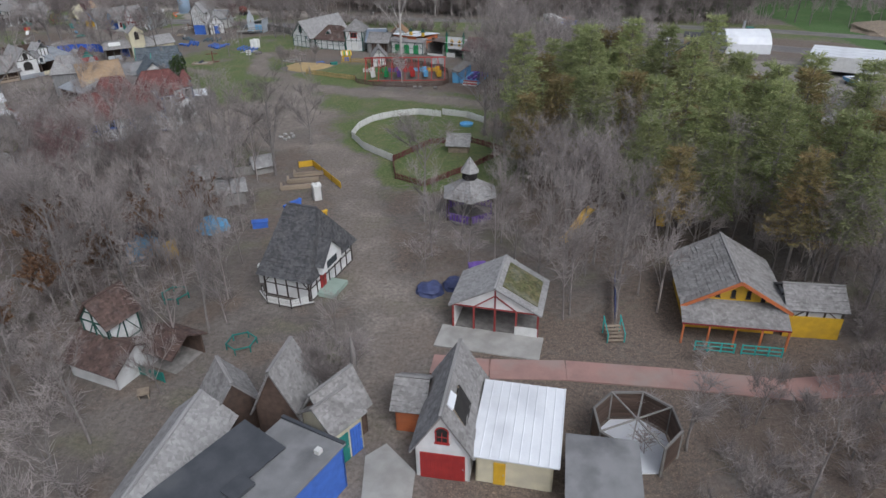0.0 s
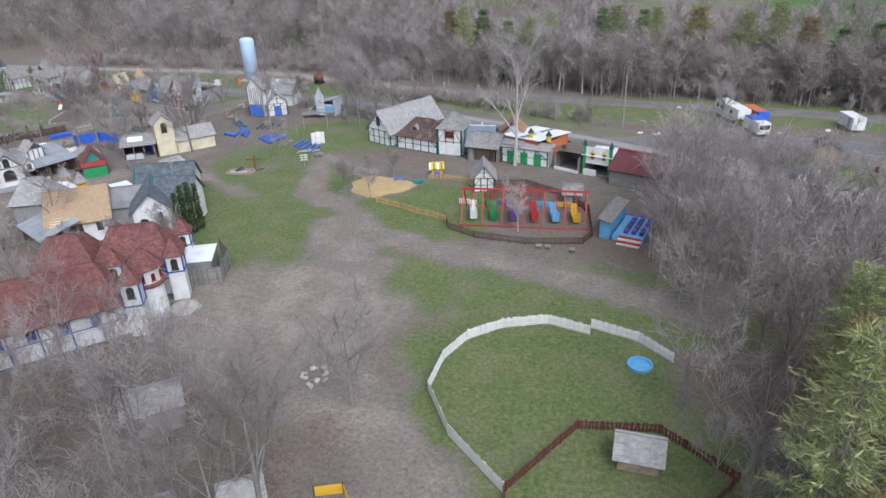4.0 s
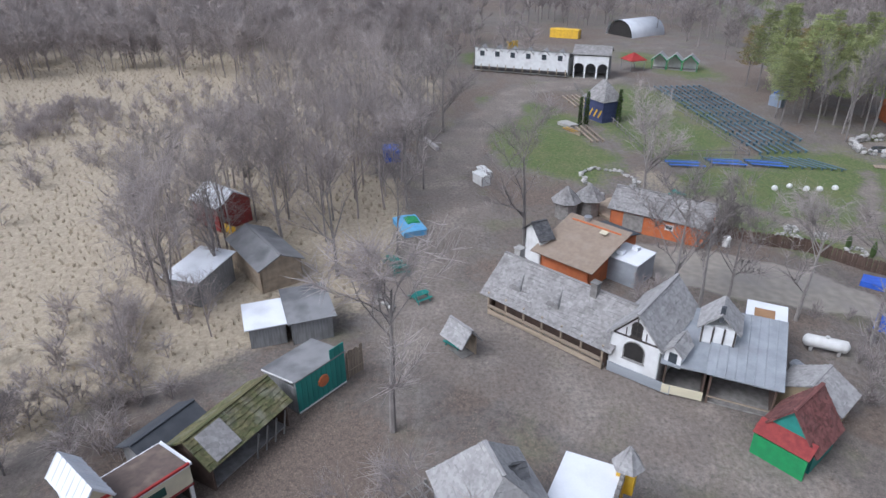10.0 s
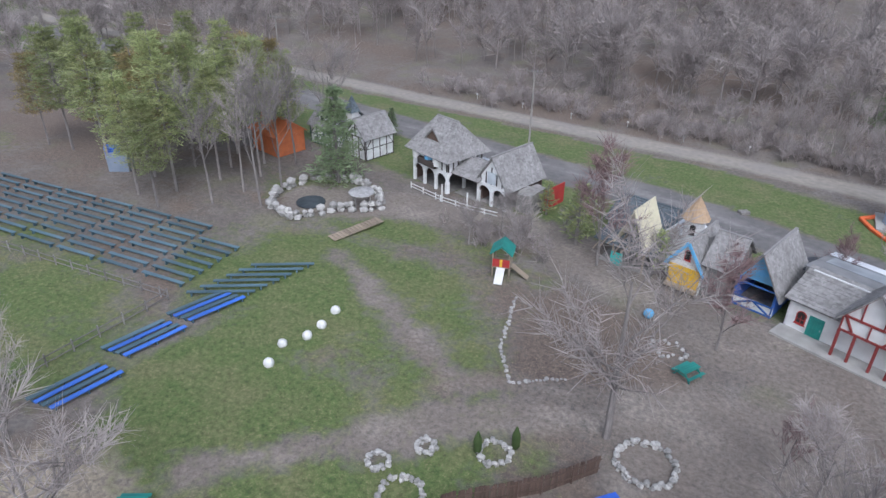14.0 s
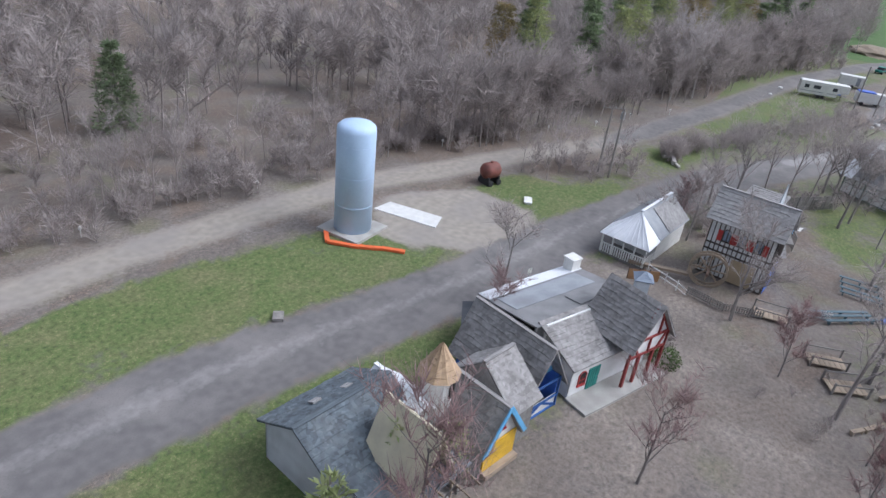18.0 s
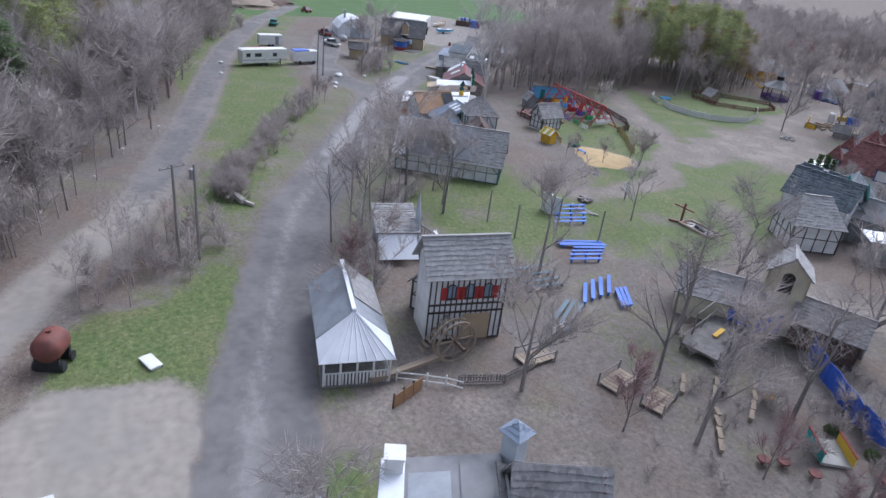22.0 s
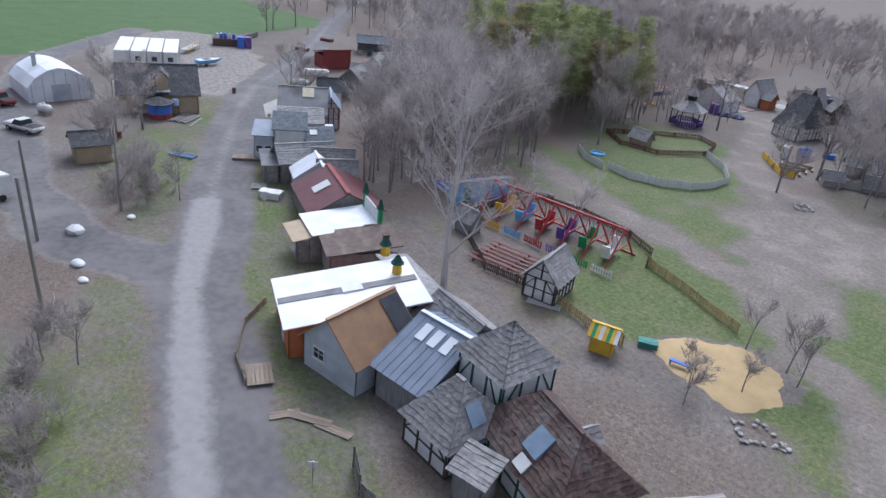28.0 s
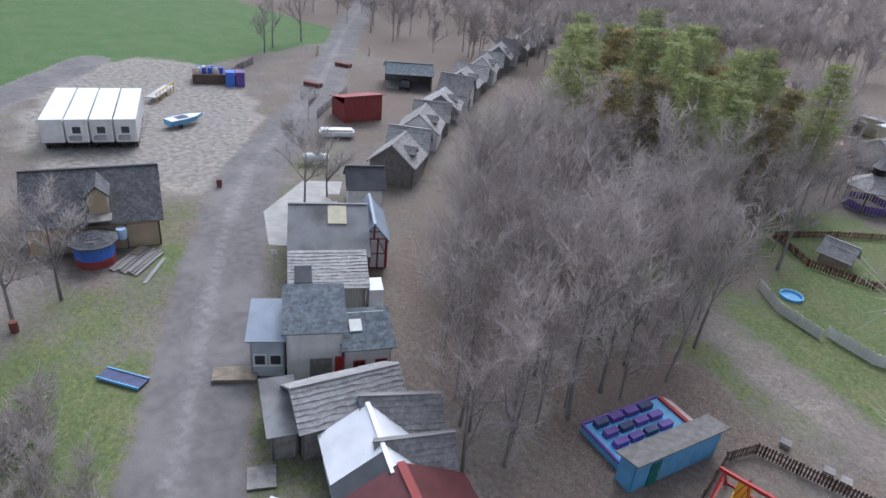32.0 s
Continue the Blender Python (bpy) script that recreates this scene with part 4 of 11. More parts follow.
# ---- trees ----
def tree_data(seed, h, spread, levels=3, twigs=260, trunk_r=0.22, fork=0.35, twig_w=0.035, kids=7, twig_len=1.0, lite=False):
    """A bare tree: (limb verts, limb faces, twig verts, twig faces)."""
    rnd = random.Random(seed)
    LV, LF, TV, TF = [], [], [], []
    tips = []

    def limb(p, d, ln, r, level):
        segs = 2 if lite else 4 if level == 0 else 3
        pts, q, dd = [p], p, d
        for k in range(segs):
            dd = (dd + Vector((rnd.uniform(-1, 1), rnd.uniform(-1, 1), rnd.uniform(-0.3, 0.6))) * (0.05 if level == 0 else 0.22)).normalized()
            q = q + dd * ln / segs
            pts.append(q)
        sides = (4 if level == 0 else 3) if lite else 6 if level == 0 else 4 if level == 1 else 3
        prev = None
        for k, c in enumerate(pts):
            rr = r * (1 - 0.75 * k / segs)
            a = d.orthogonal().normalized()
            b = d.cross(a)
            ring = []
            for s in range(sides):
                LV.append(c + rr * (a * math.cos(s * 6.2832 / sides) + b * math.sin(s * 6.2832 / sides)))
                ring.append(len(LV) - 1)
            if prev:
                for s in range(sides):
                    LF.append((prev[s], prev[(s + 1) % sides], ring[(s + 1) % sides], ring[s]))
            prev = ring
        if level + 1 < levels:
            n = kids + (3 if level == 0 else 0)
            for k in range(n):
                s = rnd.uniform(fork if level == 0 else 0.25, 1.0)
                i = min(segs - 1, int(s * segs))
                c = pts[i].lerp(pts[i + 1], s * segs - i)
                az = rnd.uniform(0, 6.2832) + k * 2.4
                out = Vector((math.cos(az), math.sin(az), 0))
                nd = (d * rnd.uniform(0.5, 1.0) + out * rnd.uniform(0.5, 1.0) * spread + Vector((0, 0, 0.25))).normalized()
                limb(c, nd, ln * rnd.uniform(0.42, 0.66) * (1.15 - 0.4 * s), r * (1 - 0.7 * s) * 0.55, level + 1)
        else:
            tips.append((pts, r, d))
    limb(Vector((0, 0, -0.2)), Vector((rnd.uniform(-0.03, 0.03), rnd.uniform(-0.03, 0.03), 1)).normalized(), h * 0.78, trunk_r, 0)
    per = max(1, twigs // max(1, len(tips)))
    for pts, r, d in tips:
        for _ in range(per):
            s = rnd.uniform(0.1, 1.0) * (len(pts) - 1)
            i = min(len(pts) - 2, int(s))
            c = pts[i].lerp(pts[i + 1], s - i)
            out = Vector((rnd.gauss(0, 1), rnd.gauss(0, 1), rnd.gauss(0.35, 0.8))).normalized()
            nd = (d * 0.8 + out).normalized() * twig_len * rnd.uniform(0.5, 1.4)
            sd = nd.orthogonal().normalized() * twig_w * rnd.uniform(0.6, 1.3)
            b = len(TV)
            TV.extend((c - sd, c + sd, c + nd))
            TF.append((b, b + 1, b + 2))
    return LV, LF, TV, TF


def mesh_of(name, V, F, material):
    me = bpy.data.meshes.new(name)
    me.from_pydata([tuple(v) for v in V], [], F)
    me.materials.append(material)
    return me


def tree_thing(name, data, bark, twig, label, category="tree"):
    LV, LF, TV, TF = data
    root = thing(name, label, category, 0, 0)
    part("trunk", mesh_of("trunk", LV, LF, M[bark]), None, root)
    part("crown", mesh_of("crown", TV, TF, M[twig]), None, root)
    return root


def scatter_mesh(name, templates, places, material, label, category):
    """One mesh of many copies of small templates, each (x, y, z, scale, turn, template index): woods and scrub nobody could count."""
    Vs, Fs, base = [], [], 0
    for x, y, z, s, a, k in places:
        V, F = templates[k]
        c, t = math.cos(a) * s, math.sin(a) * s
        R = np.array(((c, -t, 0), (t, c, 0), (0, 0, s)))
        Vs.append(V @ R.T + (x, y, z))
        Fs.append(F + base)
        base += len(V)
    V, F = np.concatenate(Vs), np.concatenate(Fs)
    me = bpy.data.meshes.new(name)
    me.vertices.add(len(V))
    me.vertices.foreach_set("co", V.astype(np.float32).ravel())
    k = F.shape[1]
    me.loops.add(F.size)
    me.loops.foreach_set("vertex_index", F.ravel().astype(np.int32))
    me.polygons.add(len(F))
    me.polygons.foreach_set("loop_start", np.arange(0, F.size, k, dtype=np.int32))
    me.update(calc_edges=True)
    me.materials.append(material)
    return tagged(new(name, me), label, category, kind="stuff")


def tri_template(data):
    LV, LF, TV, TF = data
    V = np.array([tuple(v) for v in LV + TV])
    tris = [t for a, b, c, d in LF for t in ((a, b, c), (a, c, d))] + [tuple(i + len(LV) for i in f) for f in TF]
    return V, np.array(tris)


def ground_z(x, y):
    return float(GZ[int(np.clip(np.searchsorted(ys, y), 0, NY - 1)), int(np.clip(np.searchsorted(xs, x), 0, NX - 1))])


def conifer_data(seed, h, r, bare=0.3, whorls=14, arms=7, per=9, needle_w=0.16, needle_l=0.55, full=False):
    """A conifer: trunk with whorls of arms that carry sprays of needles; bare below."""
    rnd = random.Random(seed)
    LV, LF, TV, TF = [], [], [], []

    def stick(p, q, r0, r1, sides=4):
        d = (q - p).normalized()
        a = d.orthogonal().normalized()
        b = d.cross(a)
        s0 = len(LV)
        for c, rr in ((p, r0), (q, r1)):
            for s in range(sides):
                LV.append(c + rr * (a * math.cos(s * 6.2832 / sides) + b * math.sin(s * 6.2832 / sides)))
        for s in range(sides):
            LF.append((s0 + s, s0 + (s + 1) % sides, s0 + sides + (s + 1) % sides, s0 + sides + s))
    stick(Vector((0, 0, -0.2)), Vector((0, 0, h)), 0.2, 0.03, 6)
    for w in range(whorls):
        f = (w + rnd.uniform(-0.2, 0.2)) / whorls
        z = h * (bare + (1 - bare) * f)
        reach = r * ((1.0 - 0.7 * f * f) if full else (1.0 - 0.85 * max(f, 0) ** 1.2)) * rnd.uniform(0.7, 1.15) * (0.7 if w == 0 else 1)
        for k in range(arms):
            if rnd.random() < 0.12:
                continue
            a = (k + rnd.uniform(-0.35, 0.35)) * 6.2832 / arms + w * 0.7
            tip = Vector((math.cos(a) * reach, math.sin(a) * reach, z + reach * rnd.uniform(-0.1, 0.3)))
            base = Vector((0, 0, z))
            stick(base, tip, 0.035, 0.012, 3)
            for j in range(per):
                c = base.lerp(tip, rnd.uniform(0.25, 1.08)) + Vector((rnd.gauss(0, 1), rnd.gauss(0, 1), rnd.gauss(0, 0.8))) * 0.09 * reach
                out = Vector((rnd.gauss(0, 1) + math.cos(a), rnd.gauss(0, 1) + math.sin(a), rnd.gauss(0.35, 0.6))).normalized()
                n = out * needle_l * rnd.uniform(0.6, 1.3)
                sd = n.cross(Vector((rnd.gauss(0, 1), rnd.gauss(0, 1), rnd.gauss(0, 1)))).normalized() * needle_w * rnd.uniform(0.6, 1.2)
                b = len(TV)
                TV.extend((c - n * 0.2, c + sd + n * 0.4, c + n, c - sd + n * 0.4))
                TF.append((b, b + 1, b + 2))
                TF.append((b, b + 2, b + 3))
    return LV, LF, TV, TF


def arcade(name, material, parent, m, w, h, n, spring, th=0.3, pier=0.35):
    """A wall of n round-headed openings: piers and arched heads."""
    bm = bmesh.new()
    bay = w / n
    for k in range(n + 1):
        u = min(max(k * bay - pier / 2, 0), w - pier)
        box(bm, u, u + pier, 0, th, 0, spring)
    for k in range(n):
        a, b = k * bay, (k + 1) * bay
        i0, i1 = a + pier / 2, b - pier / 2
        c, r = (i0 + i1) / 2, (i1 - i0) / 2
        arc = [(c + r * math.cos(q * math.pi / 10), spring + min(r, h - spring - 0.1) * math.sin(q * math.pi / 10)) for q in range(11)]
        ring = [(a, spring), (a, h), (b, h), (b, spring)] + arc
        f, g_ = [bm.verts.new((x, 0, z)) for x, z in ring], [bm.verts.new((x, th, z)) for x, z in ring]
        bm.faces.new(f)
        bm.faces.new(g_[::-1])
        for i in range(len(f)):
            j = (i + 1) % len(f)
            bm.faces.new((f[j], f[i], g_[i], g_[j]))
    return part(name, bm, material, parent, "", m)


def rect_on_slope(root, name, p, q, r, material, lift=0.1):
    """A flat panel (skylight, patch) over three roof points: p, q along the low edge, r above p."""
    p, q, r = Vector(p), Vector(q), Vector(r)
    n = (q - p).cross(r - p).normalized()
    if n.z < 0:
        n = -n
    bm = bmesh.new()
    lo = [bm.verts.new(v + n * 0.02) for v in (p, q, q + r - p, r)]
    hi = [bm.verts.new(v + n * lift) for v in (p, q, q + r - p, r)]
    bm.faces.new(hi)
    for i in range(4):
        j = (i + 1) % 4
        bm.faces.new((lo[i], lo[j], hi[j], hi[i]))
    return part(name, bm, M[material], root)


def plank_benches(label, x, y, turn, rows, length, pitch, material, rise=0.0, group="", tilt=0.0):
    """Rows of plank benches on trestles; each bench is a thing of its own."""
    for k in range(rows):
        a = radians(turn + 90)
        b = thing("bench", label, "bench", x + math.cos(a) * pitch * k, y + math.sin(a) * pitch * k, turn, rise * k, group=group)
        bar("seat", M[material], b, (0, 0, 0.42), (length, 0, 0.42), 0.34, 0.06)
        for s in (0.08, 0.5, 0.92):
            bar("support", M[material], b, (length * s, 0, -rise * k - 0.05), (length * s, 0, 0.4), 0.1, 0.25)


def tile_stones(name, label, ring, size, seed=3, z=0.0, jitter=0.25, rows=1):
    """Loose stones laid along a line of plan points."""
    r_ = random.Random(seed)
    root = thing(name, label, "stones", ring[0][0], ring[0][1])
    ox, oy = ring[0]
    shapes = []
    for q in range(4):
        bm = bmesh.new()
        bmesh.ops.create_icosphere(bm, subdivisions=1, radius=0.5)
        for v in bm.verts:
            v.co *= r_.uniform(0.75, 1.15)
            v.co.z *= 0.7
        me = bpy.data.meshes.new("stone")
        bm.to_mesh(me)
        bm.free()
        me.materials.append(M["stone"])
        shapes.append(me)
    for row in range(rows):
        for (ax, ay), (bx, by) in zip(ring[:-1], ring[1:]):
            ln = math.hypot(bx - ax, by - ay)
            s = 0.0
            while s < ln:
                st = size * r_.uniform(0.7, 1.3)
                f = s / ln
                part("stone", r_.choice(shapes), None, root, "", pose(ax + (bx - ax) * f - ox + r_.uniform(-jitter, jitter), ay + (by - ay) * f - oy + r_.uniform(-jitter, jitter), z + st * 0.2 + row * size * 0.5, 0, 0, r_.uniform(0, 360)) @ Matrix.Scale(st, 4))
                s += st * 0.95
    return root


def car(name, label, x, y, turn, paint, ln=5.2, pickup=False):
    r_ = thing(name, label, "truck" if pickup else "car", x, y, turn, group="parked vehicles")
    w = 1.85
    bm = bmesh.new()
    box(bm, 0, ln, -w / 2, w / 2, 0.45, 1.0)
    bmesh.ops.bevel(bm, geom=bm.edges[:], offset=0.1, segments=2, affect="EDGES")
    part("body", bm, M[paint], r_, smooth=True)
    bm = bmesh.new()
    c0, c1 = (ln * 0.3, ln * 0.62) if pickup else (ln * 0.22, ln * 0.75)
    v = [bm.verts.new(p) for p in ((c0, -w / 2 + 0.05, 0.98), (c1, -w / 2 + 0.05, 0.98), (c1, w / 2 - 0.05, 0.98), (c0, w / 2 - 0.05, 0.98), (c0 + 0.55, -w / 2 + 0.2, 1.65), (c1 - 0.15, -w / 2 + 0.2, 1.65), (c1 - 0.15, w / 2 - 0.2, 1.65), (c0 + 0.55, w / 2 - 0.2, 1.65))]
    for f in ((0, 1, 5, 4), (1, 2, 6, 5), (2, 3, 7, 6), (3, 0, 4, 7)):
        bm.faces.new([v[i] for i in f])
    cab = part("cab_glass", bm, M["glass"], r_)
    bm = bmesh.new()
    box(bm, c0 + 0.5, c1 - 0.1, -w / 2 + 0.17, w / 2 - 0.17, 1.63, 1.7)
    part("cab_roof", bm, M[paint], r_)
    if pickup:
        bm = bmesh.new()
        box(bm, ln * 0.64, ln - 0.1, -w / 2 + 0.1, w / 2 - 0.1, 0.99, 1.02)
        part("bed", bm, M["black"], r_)
    for xx in (ln * 0.18, ln * 0.8):
        for s in (-1, 1):
            bm = bmesh.new()
            tube(bm, [(xx, s * (w / 2 - 0.2), 0.36), (xx, s * (w / 2 + 0.02), 0.36)], [0.36, 0.36], 12)
            wh = part("wheel", bm, M["black"], r_)
            bm = bmesh.new()
            tube(bm, [(xx, s * (w / 2 + 0.0), 0.36), (xx, s * (w / 2 + 0.035), 0.36)], [0.2, 0.2], 10)
            part("rim", bm, M["steel"], wh)
    for s in (-0.65, 0.65):
        bm = bmesh.new()
        box(bm, -0.02, 0.03, s - 0.15, s + 0.15, 0.7, 0.85)
        part("headlight", bm, M["white"], r_)
    return r_


def pole(x, y, h, label="weathered wooden utility pole with a crossarm", arm=True, can=False, turn=20.0, r0=0.16):
    p = thing("utility_pole", label, "utility pole", x, y, turn, ground_z(x, y))
    bm = bmesh.new()
    tube(bm, [(0, 0, -0.3), (0, 0, h)], [r0, r0 * 0.7], 8)
    part("pole", bm, M["pole"], p)
    if arm:
        bar("crossarm", M["pole"], p, (-1.2, 0, h - 0.3), (1.2, 0, h - 0.3), 0.1, 0.12)
        for s in (-1.1, -0.4, 0.4, 1.1):
            bar("insulator", M["steel"], p, (s, 0, h - 0.24), (s, 0, h - 0.05), 0.08, 0.08)
    if can:
        bm = bmesh.new()
        lathe(bm, [(0.28, h - 1.5), (0.28, h - 0.6), (0.1, h - 0.5)], 10, 0.4, 0)
        part("transformer", bm, M["steel"], p)
    return p


def tank_lying(name, label, x, y, turn, r, ln, material, legs="concrete", z=0.3):
    t = thing(name, label, "tank", x, y, turn)
    bm = bmesh.new()
    tube(bm, [(-ln / 2, 0, z + r), (-ln / 2 + r * 0.3, 0, z + r), (-ln / 2 + r * 0.6, 0, z + r), (ln / 2 - r * 0.6, 0, z + r), (ln / 2 - r * 0.3, 0, z + r), (ln / 2, 0, z + r)], [r * 0.35, r * 0.85, r, r, r * 0.85, r * 0.35], 16)
    part("vessel", bm, M[material], t, smooth=True)
    for s in (-0.3, 0.3):
        bm = bmesh.new()
        box(bm, ln * s - 0.12, ln * s + 0.12, -r * 0.8, r * 0.8, 0, z + r * 0.4)
        part("cradle", bm, M[legs], t)
    bm = bmesh.new()
    lathe(bm, [(0.18, z + 2 * r - 0.05), (0.18, z + 2 * r + 0.15)], 8)
    part("dome", bm, M[material], t)
    return t


def lump(name, label, category, x, y, r, h, material, seed=1):
    """A heap with an uneven surface: brush pile, rubble, bush core."""
    r_ = random.Random(seed)
    bm = bmesh.new()
    bmesh.ops.create_icosphere(bm, subdivisions=3, radius=1)
    for v in bm.verts:
        k = 1 + 0.22 * noise.noise(v.co * 2.3 + Vector((seed, 0, 0))) + r_.uniform(-0.05, 0.05)
        v.co = Vector((v.co.x * r * k, v.co.y * r * k, max(-0.1, v.co.z * h * k)))
    return single(name, bm, M[material], label, category, pose(x, y, 0))


def crate(name, label, category, x, y, turn, w, d, h, material, legs=0.0, group=""):
    """A plain table, box or panel with a framed top."""
    t = thing(name, label, category, x, y, turn, group=group)
    bm = bmesh.new()
    box(bm, -w / 2, w / 2, -d / 2, d / 2, max(0.02, h - 0.1) if legs else 0, h)
    part("top" if legs else "body", bm, M[material], t)
    if legs:
        for sx in (-1, 1):
            for sy in (-1, 1):
                bar("leg", M[material], t, (sx * (w / 2 - 0.1), sy * (d / 2 - 0.1), 0), (sx * (w / 2 - 0.1), sy * (d / 2 - 0.1), h - 0.1), 0.09, 0.09)
    else:
        bm = bmesh.new()
        n = 5
        vs = [[bm.verts.new(((i / n - 0.5) * (w + 0.12), (j / n - 0.5) * (d + 0.12), h + 0.03 + 0.14 * h * noise.noise(Vector((i * 0.7 + x, j * 0.7 + y, 0.3))) + 0.1 * h * math.sin(j / n * math.pi))) for j in range(n + 1)] for i in range(n + 1)]
        for i in range(n):
            for j in range(n):
                bm.faces.new((vs[i][j], vs[i + 1][j], vs[i + 1][j + 1], vs[i][j + 1]))
        rim = [vs[i][0] for i in range(n + 1)] + [vs[n][j] for j in range(1, n + 1)] + [vs[i][n] for i in range(n - 1, -1, -1)] + [vs[0][j] for j in range(n - 1, 0, -1)]
        hem = [bm.verts.new((v.co.x, v.co.y, h - 0.16 * min(h, 1.0))) for v in rim]
        for i in range(len(rim)):
            j = (i + 1) % len(rim)
            bm.faces.new((rim[j], rim[i], hem[i], hem[j]))
        part("cover", bm, M[material], t)
        for sx in (-1, 1):
            for sy in (-1, 1):
                bar("corner_post", M["plank_gr"], t, (sx * (w / 2 + 0.01), sy * (d / 2 + 0.01), 0), (sx * (w / 2 + 0.01), sy * (d / 2 + 0.01), h * 0.96), 0.08, 0.08)
    return t


def picnic_table(x, y, turn, material="plank_gr"):
    t = thing("picnic_table", "weathered wooden picnic table with two benches", "table", x, y, turn, group="picnic tables")
    for k in range(4):
        bar("top_board", M[material], t, (-0.9, -0.3 + k * 0.2, 0.74), (0.9, -0.3 + k * 0.2, 0.74), 0.17, 0.04)
    for s in (-0.75, 0.75):
        bar("seat", M[material], t, (-0.9, s, 0.44), (0.9, s, 0.44), 0.26, 0.04)
        for e in (-1, 1):
            bar("leg", M[material], t, (s * 0.9, e * 0.75, 0), (s * 0.9, e * 0.2, 0.74), 0.08, 0.08)
    for s in (-0.68, 0.68):
        bar("brace", M[material], t, (s, -0.8, 0.4), (s, 0.8, 0.4), 0.08, 0.08)
    return t


# ---- south end: huts, pavilion, playground ----
r, w, d = house("garage", "white plastered hut with red door and grey shingle roof", (-1.1, 37.8), (2.5, 37.2), 7.5, 2.9, 5.8, "y", wall="plaster")
door(r, "f", w, d, 0.3, w - 0.6, 2.3, M["red"])
window(r, "f", w, d, w / 2 - 0.45, 3.3, 0.9, 0.9, M["red"], "dark", arched=True)
# broken roof: a near-black sheet paints the shade seen through the hole
rect_on_slope(r, "broken_patch", (w - 0.5, 1.2, 3.6), (w - 0.5, 3.6, 3.6), (w / 2 + 0.5, 1.2, 5.2), "dark", 0.12)
rect_on_slope(r, "roof_sheet", (w / 2 + 0.5, 1.0, 5.25), (w / 2 + 0.5, 2.4, 5.25), (w / 2 + 0.1, 1.0, 5.65), "metal_w", 0.16)
for k in range(4):
    bar("batten", M["plank"], r, (w - 0.5, 1.2 + k * 0.7, 3.78), (w / 2 + 0.5, 1.2 + k * 0.7, 5.38), 0.08, 0.05)
house("lean_to_shed", "small grey shingled side shed with orange boards", (-2.8, 42.0), (-0.9, 41.7), 3.6, 2.3, 3.6, "x", wall="orange")
r, w, d = house("metal_roof_hut", "cream hut under a white sheet metal roof", (2.9, 37.3), (7.9, 36.3), 6.2, 2.5, 3.2, "y", roof="metal_w", style="metal", wall="cream", shed="f")
door(r, "f", w, d, 1.2, 0.8, 2.0, M["yellow"])
# the broken many-sided booth
oc = thing("roofless_booth", "many-sided red-brown booth that has lost its roof", "booth", 14.2, 40.4)
pts = [(3.0 * math.cos(k * math.pi / 4 + 0.4), 3.0 * math.sin(k * math.pi / 4 + 0.4)) for k in range(8)]
for (ax, ay), (bx, by) in zip(pts, pts[1:] + pts[:1]):
    if ay + by < -4:
        continue
    for k in range(6):
        bar("board", M["plank_dk"], oc, (ax, ay, 0.4 + k * 0.36), (bx, by, 0.4 + k * 0.36), 0.06, 0.33)
    bar("post", M["plank_gr"], oc, (ax, ay, 0), (ax, ay, 2.6), 0.16, 0.16)
    bar("plate", M["plank_gr"], oc, (ax, ay, 2.55), (bx, by, 2.55), 0.16, 0.14)
for a, b in ((0, 4), (1, 5), (2, 6)):
    bar("rafter", M["plank_gr"], oc, (*pts[a], 2.6), (*pts[b], 2.6), 0.1, 0.1)
bm = bmesh.new()
extrude(bm, [(x * 0.93, y * 0.93) for x, y in pts], 0.02, 0.12)
part("floor", bm, M["metal_w"], oc)
house("grey_booth", "low booth with a plain grey roof", (8.6, 34.0), (12.6, 33.4), 4.2, 2.4, 3.0, "x", roof="felt_gr", style="flat", wall="cream", shed="f")
r, w, d = house("pavilion", "open pavilion with red posts and white gable", (1.4, 55.0), (8.8, 53.2), 5.4, 2.6, 4.7, "y", sides="bl", wall="plaster", roof="shingle_lt")
rect_on_slope(r, "moss_patch", (w - 0.2, 0.6, 2.85), (w - 0.2, 4.8, 2.85), (w / 2 + 0.5, 0.6, 4.55), "moss", 0.1)
bm = bmesh.new()
slab_with_holes(bm, w, 0.3, [], 0.12, 2.0)
part("gable", bm, M["plaster"], r, "", pose(0, 0, 2.4))
for k in range(5):
    bar("post", M["timber_red"], r, (k * w / 4, 0, 0), (k * w / 4, 0, 2.5), 0.18, 0.18)
for a, b in (((0, 2.5), (w, 2.5)), ((0, 2.6), (w / 2, 4.6)), ((w, 2.6), (w / 2, 4.6)), ((w / 2, 2.5), (w / 2, 4.5)), ((w * 0.25, 2.5), (w / 2, 3.9)), ((w * 0.75, 2.5), (w / 2, 3.9))):
    bar("timber", M["timber_red"], r, (a[0], -0.05, a[1]), (b[0], -0.05, b[1]), 0.14, 0.08)
bm = bmesh.new()
box(bm, -1.0, w + 0.6, -3.2, 0, 0.0, 0.12)
part("terrace", bm, M["concrete"], r)
bm = bmesh.new()
box(bm, w - 2.0, w, -0.1, -0.02, 0.05, 1.0)
part("counter_front", bm, M["white"], r)
r, w, d = house("yellow_house", "yellow gabled house with orange trim and a grey-brown roof", (22.2, 54.8), (29.7, 53.6), 7.6, 3.2, 5.4, "y", roof="shingle", wall="yellow", over=0.8)
for a, b in (((-0.8, 2.75), (w / 2, 5.5)), ((w + 0.8, 2.75), (w / 2, 5.5))):
    bar("bargeboard", M["orange"], r, (a[0], -0.95, a[1]), (b[0], -0.95, b[1]), 0.08, 0.3)
